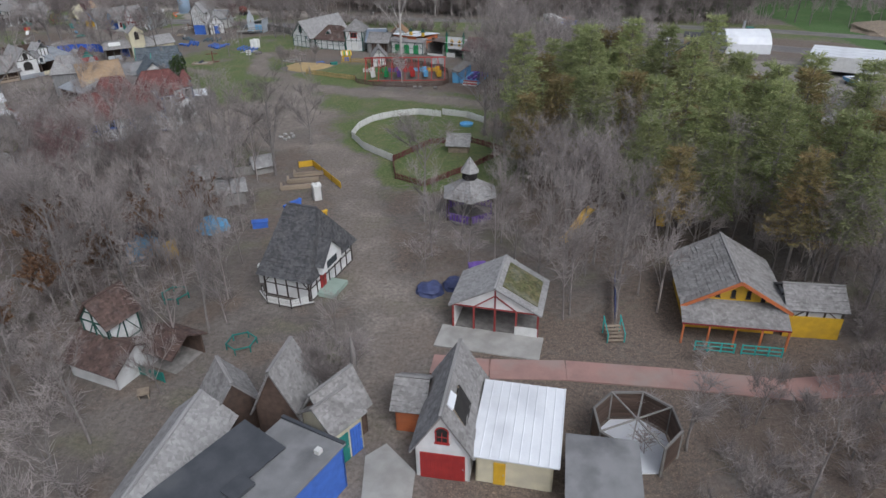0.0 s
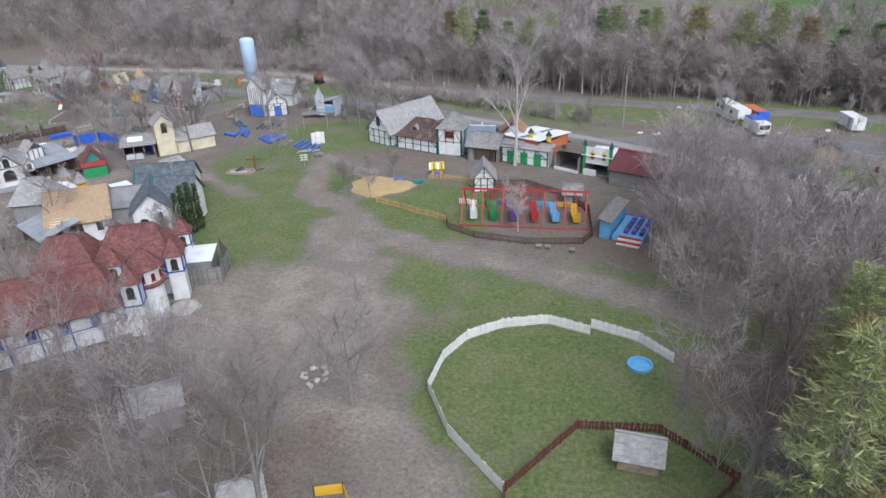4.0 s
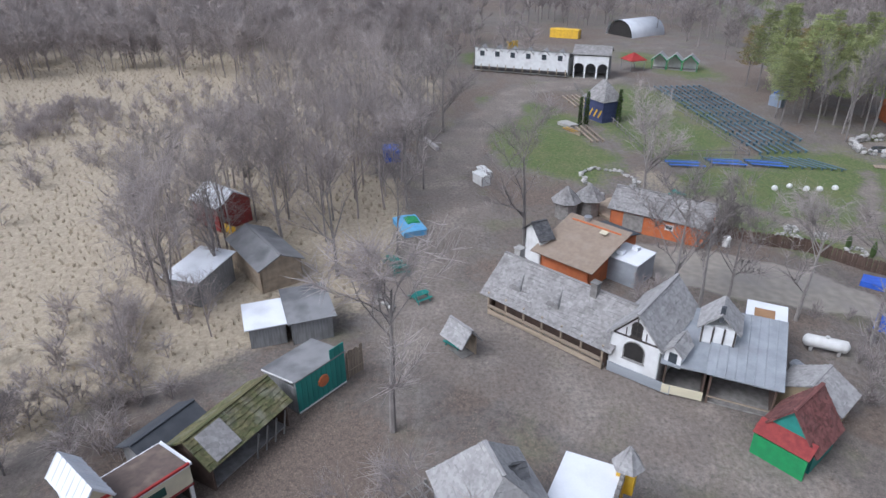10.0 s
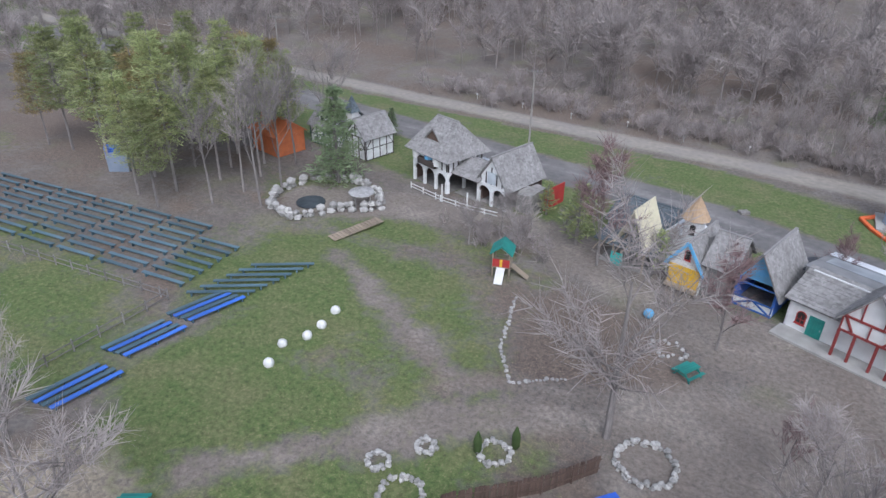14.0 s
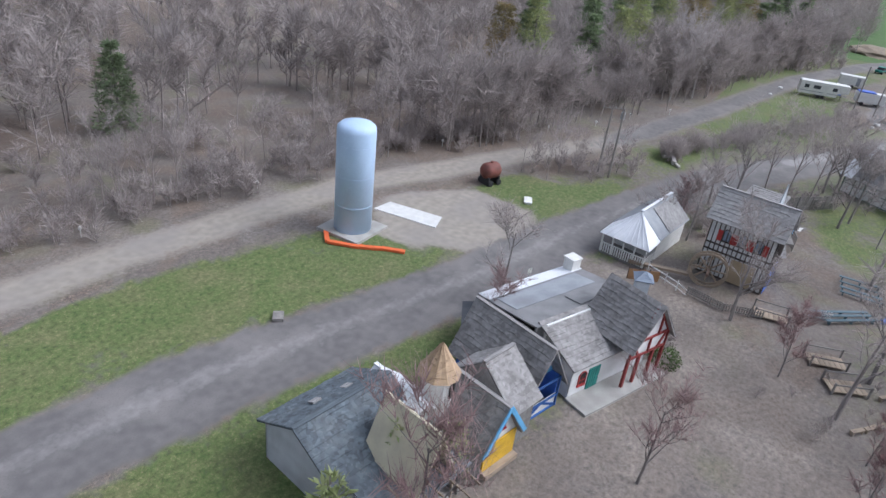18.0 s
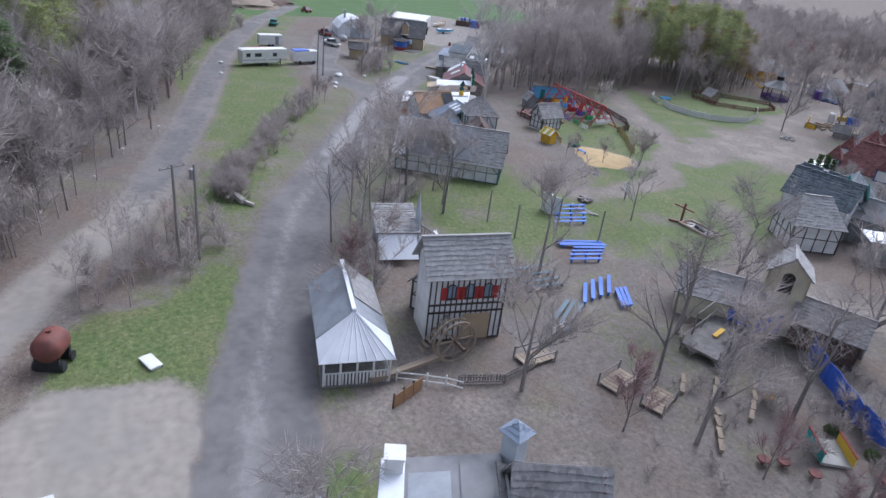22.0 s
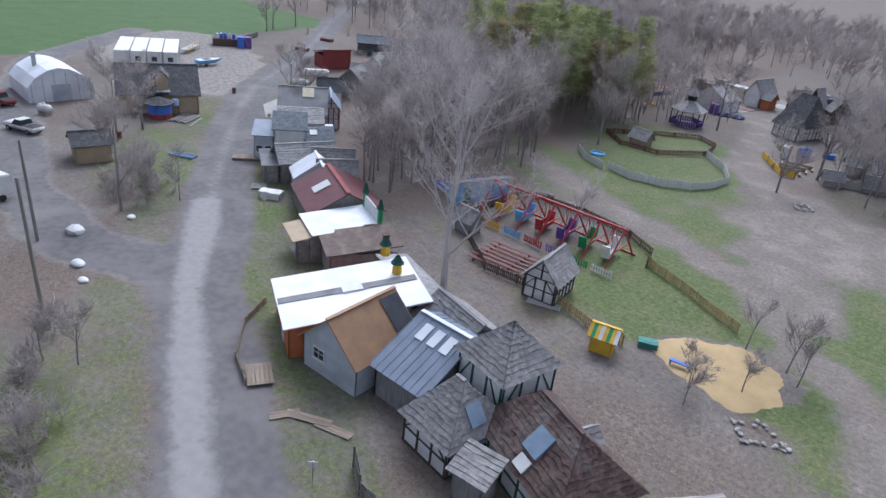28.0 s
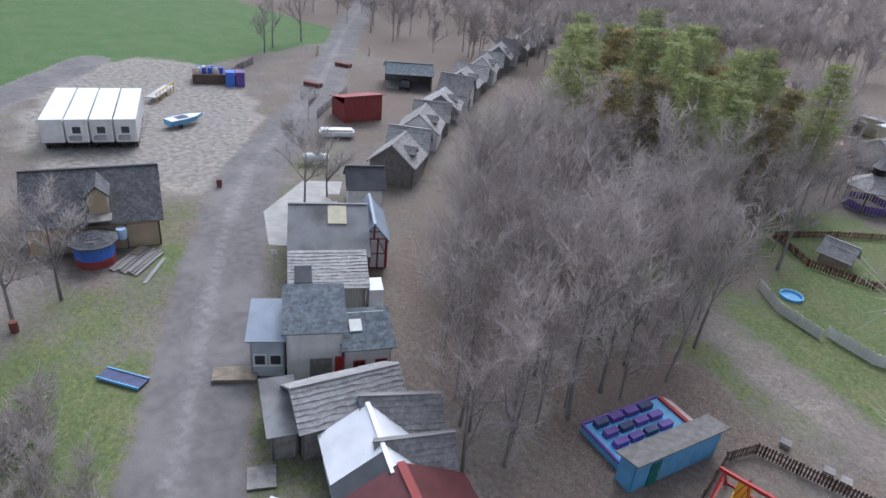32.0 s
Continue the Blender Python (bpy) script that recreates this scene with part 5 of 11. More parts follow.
for k in range(5):
    window(r, "f", w, d, 0.9 + k * 1.25, 3.0 + (0.5 if k in (1, 2, 3) else 0), 0.35, 0.6, M["timber"], "dark", arched=True, bars=False)
part("porch_roof", roof_slope((-0.8, -2.6, 2.2), (w + 0.4, -2.6, 2.2), (w + 0.4, 0, 3.2), (-0.8, 0, 3.2), "shingle", 3), M["shingle"], r)
post_row(r, "post", M["orange"], (-0.6, -2.5), (w + 0.3, -2.5), 5, 0.16, 2.2)
bar("fascia", M["timber_red"], r, (-0.8, -2.62, 2.15), (w + 0.4, -2.62, 2.15), 0.06, 0.14)
for s0, s1 in ((0.4, 3.6), (4.2, 7.4)):
    for z in (0.15, 0.55, 0.95):
        bar("rail", M["turq"], r, (s0, -3.4, z), (s1, -3.4, z), 0.08, 0.08)
    post_row(r, "post", M["turq"], (s0, -3.4), (s1, -3.4), 4, 0.1, 1.0)
r, w, d = house("timbered_shed", "half-timbered shed with yellow lower boards", (30.4, 53.4), (34.8, 52.8), 3.8, 3.0, 4.2, "x", wall="plaster", timber="timber", rails=(0.6,))
bm = bmesh.new()
box(bm, -0.05, w + 0.05, -0.12, -0.075, 0, 2.2)
part("lower_boards", bm, M["yellow"], r)
# steps and long sign board beside the yellow house
st = thing("wooden_steps", "short wooden stairs with turquoise handrails", "stairs", 15.6, 52.6, 4)
for k in range(5):
    bar("step", M["plank"], st, (-0.7, 0.3 * k, 0.17 * (k + 1)), (0.7, 0.3 * k, 0.17 * (k + 1)), 0.3, 0.05)
for s in (-0.75, 0.75):
    bar("handrail", M["turq"], st, (s, -0.2, 0.9), (s, 1.6, 1.7), 0.08, 0.08)
    for k in (0, 1.5):
        bar("post", M["turq"], st, (s, k - 0.1, 0), (s, k - 0.1, 0.95 + k * 0.5), 0.09, 0.09)
sb = thing("long_sign", "long navy sign board with pale lettering bars", "sign", 16.0, 55.0, 78)
bm = bmesh.new()
box(bm, 0, 7.5, -0.05, 0.05, 0.5, 1.4)
part("board", bm, M["navy"], sb)
for k in range(9):
    bm = bmesh.new()
    box(bm, 0.6 + k * 0.75, 1.1 + k * 0.75, -0.075, -0.055, 0.75, 1.15)
    part("letter_bar", bm, M["white"], sb)
r, w, d = house("steep_roof_house", "half-timbered cottage under a tall dark steep roof", (-17.2, 60.8), (-12.4, 59.1), 8.6, 2.9, 8.0, "x", roof="shingle_dk", wall="plaster", timber="timber", over=0.5, rails=(0.5,), hip=0.2)
dormer(r, w + 0.9, 1.2, 2.6, 3.8, 1.0, 3.4, 90, "plaster", "shingle_dk", "timber")
bm = bmesh.new()
tube(bm, [(-0.6, -0.2, 0.3), (1.2, -1.6, 0.3), (w - 1.2, -1.6, 0.3), (w + 0.4, -0.2, 0.3)], [0.06] * 4, 4)
part("porch_edge", bm, M["white"], r)
for a, b in (((-0.2, -0.3), (1.2, -1.6)), ((1.2, -1.6), (w - 1.2, -1.6)), ((w - 1.2, -1.6), (w, -0.3))):
    for z in (0.35, 0.6, 0.85):
        bar("porch_board", M["white"], r, (*a, z), (*b, z), 0.05, 0.2)
    for s in (0, 0.5, 1):
        bar("porch_post", M["timber"], r, (a[0] + (b[0] - a[0]) * s, a[1] + (b[1] - a[1]) * s, 0), (a[0] + (b[0] - a[0]) * s, a[1] + (b[1] - a[1]) * s, 1.1), 0.1, 0.1)
bm = bmesh.new()
box(bm, w - 0.3, w + 1.8, 1.2, 4.2, 0.0, 0.45)
part("side_porch", bm, M["mint"], r, "pale green side porch floor")
door(r, "r", w, d, 2.0, 1.1, 2.1, M["red"])
bm = bmesh.new()
slab_with_holes(bm, 1.2, 2.0, [], 0.5)
part("bay_window", bm, M["white"], r, "", pose(-0.9, 0.4, 0.8, 0, 0, 20))
r, w, d = house("cottage", "small white cottage with a timbered upper floor", (-30.3, 48.4), (-25.5, 46.4), 4.2, 1.9, 3.2, "x", wall="plaster", roof="shingle_br", over=0.5)
house("cottage_tower", "half-timbered upper room with a peaked brown roof", (-29.3, 50.2), (-26.6, 49.0), 3.0, 4.6, 6.4, "y", wall="plaster", roof="shingle_br", timber="timber_gn")
r, w, d = house("stall_hut", "open market stall with a shingle roof and teal railing", (-24.8, 49.6), (-21.6, 48.2), 3.5, 2.0, 3.0, "x", sides="bl", wall="plank_dk", roof="shingle_br")
for k in range(5):
    bar("slat", M["teal"], r, (w - 0.2, -1.0, 0.2 + k * 0.2), (0.6, -1.0, 0.2 + k * 0.2), 0.04, 0.15)
post_row(r, "post", M["teal"], (0.6, -1.0), (w - 0.2, -1.0), 3, 0.1, 1.1)
crate("small_table", "pale square wooden table by the cottage", "table", -23.1, 45.6, 20, 0.9, 0.9, 0.7, "plank", 1)
# the dark roofed theatre with peaked gables
r, w, d = house("theatre", "long hall with a dark felt roof strip", (-14.0, 30.0), (-9.6, 36.6), 3.4, 3.7, 4.1, "x", roof="felt_dk", style="flat", wall="navy", shed="f", over=0.2)
bm = bmesh.new()
box(bm, 3.4, 5.0, -0.9, 0.4, 3.75, 4.0)
part("roof_hatch", bm, M["felt_dk"], r)
r, w, d = house("theatre_stage", "flat grey felt roofed stage house with a blue front", (-9.9, 29.6), (-5.7, 36.9), 5.2, 3.4, 3.7, "x", roof="felt_gr", style="flat", wall="blue", shed="b", over=0.15)
bm = bmesh.new()
box(bm, w - 1.5, w - 1.1, 0.7, 1.1, 3.5, 4.1)
part("roof_vent", bm, M["white"], r)
bar("fascia", M["felt_dk"], r, (w + 0.1, -0.1, 3.75), (w + 0.1, d + 0.1, 3.6), 0.25, 0.3)
r, w, d = house("theatre_side_hall", "side hall with a pale weathered shingle roof", (-19.6, 31.6), (-15.6, 31.0), 9.6, 2.8, 4.6, "y", roof="shingle_lt", wall="plank_dk")
for nm, lb, p0, p1, dd, ee, rr in (("peaked_gable", "tall steep dark shingled gable of the hall", (-12.6, 41.2), (-9.4, 40.6), 3.4, 3.2, 6.6), ("side_gable", "steep shingled side gable of the hall", (-15.4, 40.8), (-13.0, 42.4), 3.0, 3.0, 5.0), ("side_gable", "shingled gable beside the gate house", (-9.2, 40.9), (-6.9, 39.2), 3.4, 3.0, 5.2)):
    house(nm, lb, p0, p1, dd, ee, rr, "y", roof="shingle", wall="plank_dk")
r, w, d = house("gate_house", "small gabled gate house with green and blue doors", (-6.6, 38.4), (-5.0, 40.4), 3.2, 3.4, 4.6, "x", roof="shingle", wall="cream")
door(r, "f", w, d, 0.2, 1.0, 2.5, M["teal"])
door(r, "f", w, d, 1.4, 1.0, 2.5, M["blue"])
snag = bmesh.new()
tube(snag, [(0, 0, 0), (0.05, 0.1, 2.5), (0.2, 0.0, 5.0), (0.1, 0.1, 6.4)], [0.34, 0.3, 0.22, 0.06], 8)
single("tree_stump", snag, M["bark"], "tall broken dead tree stump", "stump", pose(-6.2, 44.8, 0))
# red paved ramp
rp = thing("red_path", "worn red and pink painted paving strip", "path", 0, 0, kind="structure")
for (ax, ay), (bx, by) in zip([(-0.4, 49.6), (4.4, 48.9), (10.7, 48.7), (19.2, 47.6), (27.8, 46.2)], [(4.4, 48.9), (10.7, 48.7), (19.2, 47.6), (27.8, 46.2), (37.0, 47.2)]):
    bm = bmesh.new()
    nx, ny = -(by - ay), bx - ax
    ln = math.hypot(nx, ny)
    nx, ny = nx / ln * 1.25, ny / ln * 1.25
    extrude(bm, [(ax - nx, ay - ny), (bx - nx, by - ny), (bx + nx, by + ny), (ax + nx, ay + ny)], -0.1, 0.1)
    part("paving", bm, M["redpaving"], rp)
bm = bmesh.new()
extrude(bm, [(-4.6, 35.0), (-1.4, 34.0), (-1.2, 38.0), (-3.4, 40.6), (-4.8, 39.4)], -0.1, 0.11)
single("concrete_apron", bm, M["concrete"], "pale poured concrete apron before the huts", "pavement", kind="structure")

gz = thing("gazebo", "six-sided gazebo with pale roof and purple railing", "gazebo", 3.4, 78.3)
cone_roof(gz, 0, 0, 3.0, 3.55, 2.1, "shingle_lt", 6)
bm = bmesh.new()
lathe(bm, [(0.9, 4.8), (0.9, 5.7)], 6)
part("cupola", bm, M["dark"], gz)
cone_roof(gz, 0, 0, 5.7, 1.15, 1.8, "shingle_lt", 6)
for k in range(6):
    a, a2 = (k + 0.5) * math.pi / 3, (k + 1.5) * math.pi / 3
    c, s, c2, s2 = math.cos(a) * 3.1, math.sin(a) * 3.1, math.cos(a2) * 3.1, math.sin(a2) * 3.1
    bar("post", M["timber"], gz, (c, s, 0), (c, s, 3.1), 0.16, 0.16)
    for q in range(1, 7):
        f = q / 7
        bar("baluster", M["purple"], gz, (c + (c2 - c) * f, s + (s2 - s) * f, 0.1), (c + (c2 - c) * f, s + (s2 - s) * f, 1.0), 0.3, 0.04)
    bar("rail", M["purple"], gz, (c, s, 1.05), (c2, s2, 1.05), 0.08, 0.1)
bm = bmesh.new()
lathe(bm, [(3.4, -0.1), (3.4, 0.15)], 6)
part("deck", bm, M["plank_gr"], gz)

fence("white picket fence bowed round the paddock", [(-7.5, 96.2), (-12.3, 101.5), (-14.9, 106.8), (-14.3, 111.5), (-12.5, 115), (-9.3, 117.4), (-4.9, 118.7), (-0.7, 117.2)], 1.1, M["white"], "solid", gap=0.26)
fence("white picket fence of the paddock's end", [(-0.5, 118.4), (3.7, 116.6), (6.6, 113.4)], 1.1, M["white"], "solid", gap=0.26)
fence("dark red board fence round the small paddock", [(-7.5, 96.2), (-6.6, 89.6), (-2.5, 86.7), (4.4, 93.5), (9.2, 99.5), (4.2, 104.0), (-2.2, 103.6), (-7.5, 96.2)], 0.9, M["metal_r"], "picket", 0.3, wander=0.12)
r, w, d = house("paddock_hut", "small shingled animal hut on the paddock fence", (0.6, 99.6), (3.6, 99.2), 2.2, 1.4, 2.6, "x", wall="plank", roof="shingle_lt")
bm = bmesh.new()
lathe(bm, [(1.1, 0.02), (1.15, 0.35), (1.0, 0.35), (0.95, 0.1)], 18)
single("wading_pool", bm, M["ltblue"], "round turquoise wading pool by the fence", "pool", pose(3.6, 112.6, 0))
# yellow panel fence, terraces and painted booths
yf = thing("yellow_fence", "yellow painted zigzag panel fence", "fence", -20.9, 94.0)
for (ax, ay), (bx, by) in (((0, 0), (2.0, 0.6)), ((2.0, 0.6), (3.8, -2.2)), ((3.8, -2.2), (5.6, -5.0)), ((5.6, -5.0), (7.3, -7.7))):
    bar("panel", M["yellow"], yf, (ax, ay, 0.55), (bx, by, 0.55), 0.06, 0.9)
    bar("post", M["timber"], yf, (ax, ay, 0), (ax, ay, 1.1), 0.1, 0.1)
for k in range(3):
    t = thing("log_step", "stacked squared timber terrace step", "step", -21.6 + 0.4 * k, 86.0 + 2.3 * k, 12, group="timber terraces")
    for q in range(2):
        bar("log", M["plank"], t, (0, 0, 0.2 + 0.3 * q), (4.2, 0, 0.2 + 0.3 * q), 0.35, 0.28)
    bar("log", M["plank"], t, (0, 0, 0.25), (0, 2.0, 0.25), 0.3, 0.3)
house("painted_booth", "small booth with a dark roof and painted blue and red front", (-33.6, 66.8), (-30.8, 68.6), 2.6, 2.4, 3.6, "y", wall="ltblue", roof="shingle_dk", style="flat")
bm = bmesh.new()
box(bm, 0, 1.6, -0.06, 0.06, 0.2, 2.3)
part("mural", bm, M["yellow"], thing("mural_panel", "painted red and yellow sunburst panel on legs", "panel", -29.6, 67.0, 60))
for x, y, tn, ww, dd, hh, mt, lb in ((-21.6, 75.4, 15, 1.8, 0.8, 0.8, "blue", "low blue painted stall counter"), (-18.4, 79.0, 55, 2.6, 0.3, 1.5, "blue", "blue painted game booth"),
                                  (-14.9, 77.3, 50, 2.4, 0.25, 0.8, "yellow", "yellow painted railing bench"), (3.8, 62.6, 5, 1.6, 1.2, 2.0, "purple", "dark purple painted low booth")):
    crate("covered_stall", lb, "stall", x, y, tn, ww, dd, hh, mt)
lump("tarpaulin_heap", "bright blue tarpaulin over a stall frame", "tarpaulin", -27.2, 75.2, 1.9, 1.3, "ltblue", 5)
lump("tarpaulin_heap", "dark blue tarpaulin over a small ride", "tarpaulin", -0.9, 61.0, 1.4, 0.9, "navy", 6)
lump("tarpaulin_heap", "dull navy tarpaulin over boards", "tarpaulin", 1.6, 61.9, 1.3, 0.9, "navy", 7)
crate("white_bin", "white upright display cabinet", "cabinet", -16.2, 83.2, 25, 1.0, 1.0, 2.0, "white")
# playground slide and climbing frame
for (x, y, tn, ln) in ((13.6, 70.6, 45, 5.2), (25.4, 74.2, 75, 4.0)):
    sl = thing("slide", "yellow plastic playground slide on a wooden tower", "slide", x, y, tn, group="playground slides")
    bm = bmesh.new()
    pr = [(0, 0.25), (ln * 0.2, 0.4), (ln * 0.8, 2.2), (ln, 2.5)]
    for (a, za), (b, zb) in zip(pr[:-1], pr[1:]):
        for y0, y1, dz in ((-0.4, 0.4, 0), (-0.46, -0.36, 0.25), (0.36, 0.46, 0.25)):
            v = [bm.verts.new(p) for p in ((a, y0, za), (b, y0, zb), (b, y1, zb), (a, y1, za), (a, y0, za + 0.06 + dz), (b, y0, zb + 0.06 + dz), (b, y1, zb + 0.06 + dz), (a, y1, za + 0.06 + dz))]
            for f in ((3, 2, 1, 0), (4, 5, 6, 7), (0, 1, 5, 4), (1, 2, 6, 5), (2, 3, 7, 6), (3, 0, 4, 7)):
                bm.faces.new([v[i] for i in f])
    part("chute", bm, M["yellow"], sl)
    for sx in (ln, ln + 1.6):
        for sy in (-0.8, 0.8):
            bar("post", M["plank_dk"], sl, (sx, sy, 0), (sx, sy, 3.6), 0.12, 0.12)
    bm = bmesh.new()
    box(bm, ln, ln + 1.6, -0.8, 0.8, 2.4, 2.5)
    part("deck", bm, M["plank"], sl)
# stone walls and huts of the ruined village west of the path
for x, y, tn, ww, dd, hh in ((-32.3, 83.4, 30, 4.0, 2.5, 2.6), (-27.9, 81.0, 20, 3.0, 2.2, 2.0), (-37.6, 97.4, 35, 4.2, 3.6, 2.4), (-26.4, 91.3, 30, 2.6, 1.6, 1.4), (-34, 88, 28, 5.0, 0.7, 1.6)):
    house("grey_hut", "weathered pale grey village hut", (x, y), (x + ww * math.cos(radians(tn)), y + ww * math.sin(radians(tn))), dd, hh, hh + 1.0, "x", wall="concrete", roof="shingle_lt")
fence("pale stone-like garden wall", [(-40, 86), (-33, 89.5), (-26, 92)], 1.3, M["concrete"], "solid", 0.5)
tile_stones("stone_ring", "ring of pale field stones on bare earth", [(-27.0, 107.5), (-25.6, 106.2), (-24.4, 107.2), (-25.2, 108.8), (-27.0, 107.5)], 0.6, 8)
for x, y, tn in ((-17.2, 52.2, 20), (-26, 60, 60), (-30, 56.6, 100)):
    t = thing("octagon_rail", "low green wooden railing ring", "railing", x, y, tn)
    for k in range(6):
        a, b = k * math.pi / 3, (k + 1) * math.pi / 3
        bar("rail", M["teal"], t, (1.3 * math.cos(a), 1.3 * math.sin(a), 0.6), (1.3 * math.cos(b), 1.3 * math.sin(b), 0.6), 0.08, 0.12)
        bar("post", M["teal"], t, (1.3 * math.cos(a), 1.3 * math.sin(a), 0), (1.3 * math.cos(a), 1.3 * math.sin(a), 0.7), 0.1, 0.1)


# ---- middle: swings, stage, castle, market row ----
sw = thing("gondola_swing", "long red painted steel frame of gondola swings", "swing", -17, 145.4)
for k in range(7):
    x = k * 16.6 / 6
    for dy in (-3.6, 3.0):
        bar("leg", M["red"], sw, (x, dy, 0), (x, 0, 4.0), 0.14, 0.14)
    bar("brace", M["red"], sw, (x, -1.9, 1.9), (x, 1.6, 1.9), 0.1, 0.1)
bar("top_beam", M["red"], sw, (-0.3, 0, 4.0), (16.9, 0, 4.0), 0.2, 0.22)
bar("foot_rail", M["red"], sw, (-0.3, -3.6, 0.12), (16.9, -3.6, 0.12), 0.14, 0.14)
for k, c in enumerate(("white", "green", "purple", "red", "ltblue", "yellow")):
    g_ = thing("swing_gondola", {"ltblue": "light blue"}.get(c, c) + " painted wooden swing gondola", "swing", -17 + 1.4 + k * 2.77, 144.6, 8, group="swing gondolas")
    bm = bmesh.new()
    box(bm, -0.45, 0.45, -1.5, 1.5, 0.5, 0.62)
    part("floor", bm, M[c], g_)
    for y0, lean in ((-1.5, -0.3), (1.35, 0.3)):
        bm = bmesh.new()
        v = [bm.verts.new(p) for p in ((-0.45, y0, 0.6), (0.45, y0, 0.6), (0.45, y0 + 0.15, 0.6), (-0.45, y0 + 0.15, 0.6), (-0.45, y0 + lean, 1.9), (0.45, y0 + lean, 1.9), (0.45, y0 + 0.15 + lean, 1.9), (-0.45, y0 + 0.15 + lean, 1.9))]
        for f in ((3, 2, 1, 0), (4, 5, 6, 7), (0, 1, 5, 4), (1, 2, 6, 5), (2, 3, 7, 6), (3, 0, 4, 7)):
            bm.faces.new([v[i] for i in f])
        part("end_board", bm, M[c], g_)
    for x0 in (-0.48, 0.42):
        bm = bmesh.new()
        box(bm, x0, x0 + 0.06, -1.4, 1.4, 0.6, 1.1)
        part("side_board", bm, M[c], g_)
        for y in (-1.0, 1.0):
            bar("hanger", M["red"], g_, (x0 + 0.03, y, 1.0), (0, y * 0.35 + 0.6, 3.9), 0.05, 0.05)
    f_ = thing("loading_gate", {"ltblue": "light blue"}.get(c, c) + " painted picket gate by the swings", "gate", -18.2 + k * 2.77, 149.2, -4, group="picket gates")
    for q in range(8):
        bar("pale", M[c], f_, (q * 0.3, 0, 0.1), (q * 0.3, 0, 0.95), 0.16, 0.03)
    for z in (0.3, 0.75):
        bar("rail", M[c], f_, (-0.1, 0.03, z), (2.3, 0.03, z), 0.04, 0.08)
fence("weathered picket fence round the swings", [(-19.4, 143.6), (-18.5, 140.4), (-14.5, 138), (-8, 136.8), (-0.9, 137.5), (0.4, 140), (0.2, 148), (-3, 152.5)], 1.0, M["plank_dk"])
fence("yellowish picket fence along the green", [(-30.6, 148.7), (-26.8, 146.8), (-23.8, 145), (-21.1, 143.9), (-19.1, 142.7)], 1.0, M["tan_pale"])
fence("yellowish picket fence behind the yellow hut", [(-24.5, 158.8), (-20.9, 158.6), (-17.1, 157.4)], 1.0, M["tan_pale"])
fence("brown picket fence round the seating", [(-17, 157), (-9, 157.6), (-3.4, 153.4)], 1.0, M["plank_dk"])
plank_benches("low reddish plank bench", -14.6, 151.6, 4, 7, 8.6, 0.8, "rustred", group="swing audience benches")
r, w, d = house("swing_shed", "grey weathered half-timbered booth beside the swings", (-16.7, 154.0), (-13.6, 154.4), 4.2, 2.3, 4.1, "y", wall="plaster", roof="shingle", timber="timber", step=0.9)
house("ticket_booth", "small weathered grey booth", (-3.2, 151.0), (-1.0, 150.8), 1.8, 1.6, 2.6, "x", wall="greywall", roof="shingle")
for x, y in ((-6.3, 135.9), (-5.2, 135.8), (-2.2, 135.2)):
    crate("small_bench", "small grey wooden box seat on the grass", "bench", x, y, 5, 0.7, 0.7, 0.5, "plank_gr", 1, "box seats")
# blue stage
r, w, d = house("blue_stage_house", "light blue stage booth with a grey board roof", (3.9, 147.3), (1.2, 139.9), 1.3, 2.2, 2.6, "x", wall="ltblue", roof="plank_gr", style="flat", shed="b", over=0.3)
door(r, "f", w, d, 1.4, 0.9, 2.0, M["teal"])
st = thing("stage", "blue and purple painted stage platform with striped steps", "stage", 2.7, 139.4, 70)
bm = bmesh.new()
box(bm, 0, 7.2, -4.0, -0.1, 0, 0.6)
part("deck", bm, M["ltblue"], st)
for k in range(4):
    bm = bmesh.new()
    box(bm, -0.32 * (4 - k), 0.0, -3.8, -1.0, 0.2 * k, 0.2 * k + 0.19)
    part("step", bm, M["red" if k % 2 else "white"], st)
for j in range(3):
    for k in range(4):
        bm = bmesh.new()
        box(bm, 1.2 + k * 1.4, 2.3 + k * 1.4, -3.7 + j * 1.0, -3.2 + j * 1.0, 0.6, 1.05)
        part("bench", bm, M["purple" if (j + k) % 3 else "navy"], st)
for a, b in (((0, -4.0), (7.2, -4.0)), ((7.2, -4.0), (7.2, -0.2))):
    bar("rim", M["purple"], st, (*a, 0.68), (*b, 0.68), 0.16, 0.2)

# market row, west to east
r, w, d = house("tudor_barn", "white half-timbered hall with a steep weathered shingle roof", (-39.8, 178.6), (-34.8, 175.3), 13.8, 2.8, 6.2, "y", timber="timber_gn", roof="shingle_lt", over=0.5, step=1.6)
window(r, "f", w, d, w / 2 - 0.5, 3.6, 1.0, 1.2, M["timber"], arched=True)
dormer(r, 0.2, 8.0, 3.3, 1.5, 1.2, 2.4, 270, "plaster", "shingle_lt")
rz = 3.4 / (w / 2)


def hall_patch(nm, y0, y1, x0, x1, mt, lift):
    return rect_on_slope(r, nm, (x0, y1, 2.9 + x0 * rz), (x0, y0, 2.9 + x0 * rz), (x1, y1, 2.9 + x1 * rz), mt, lift)


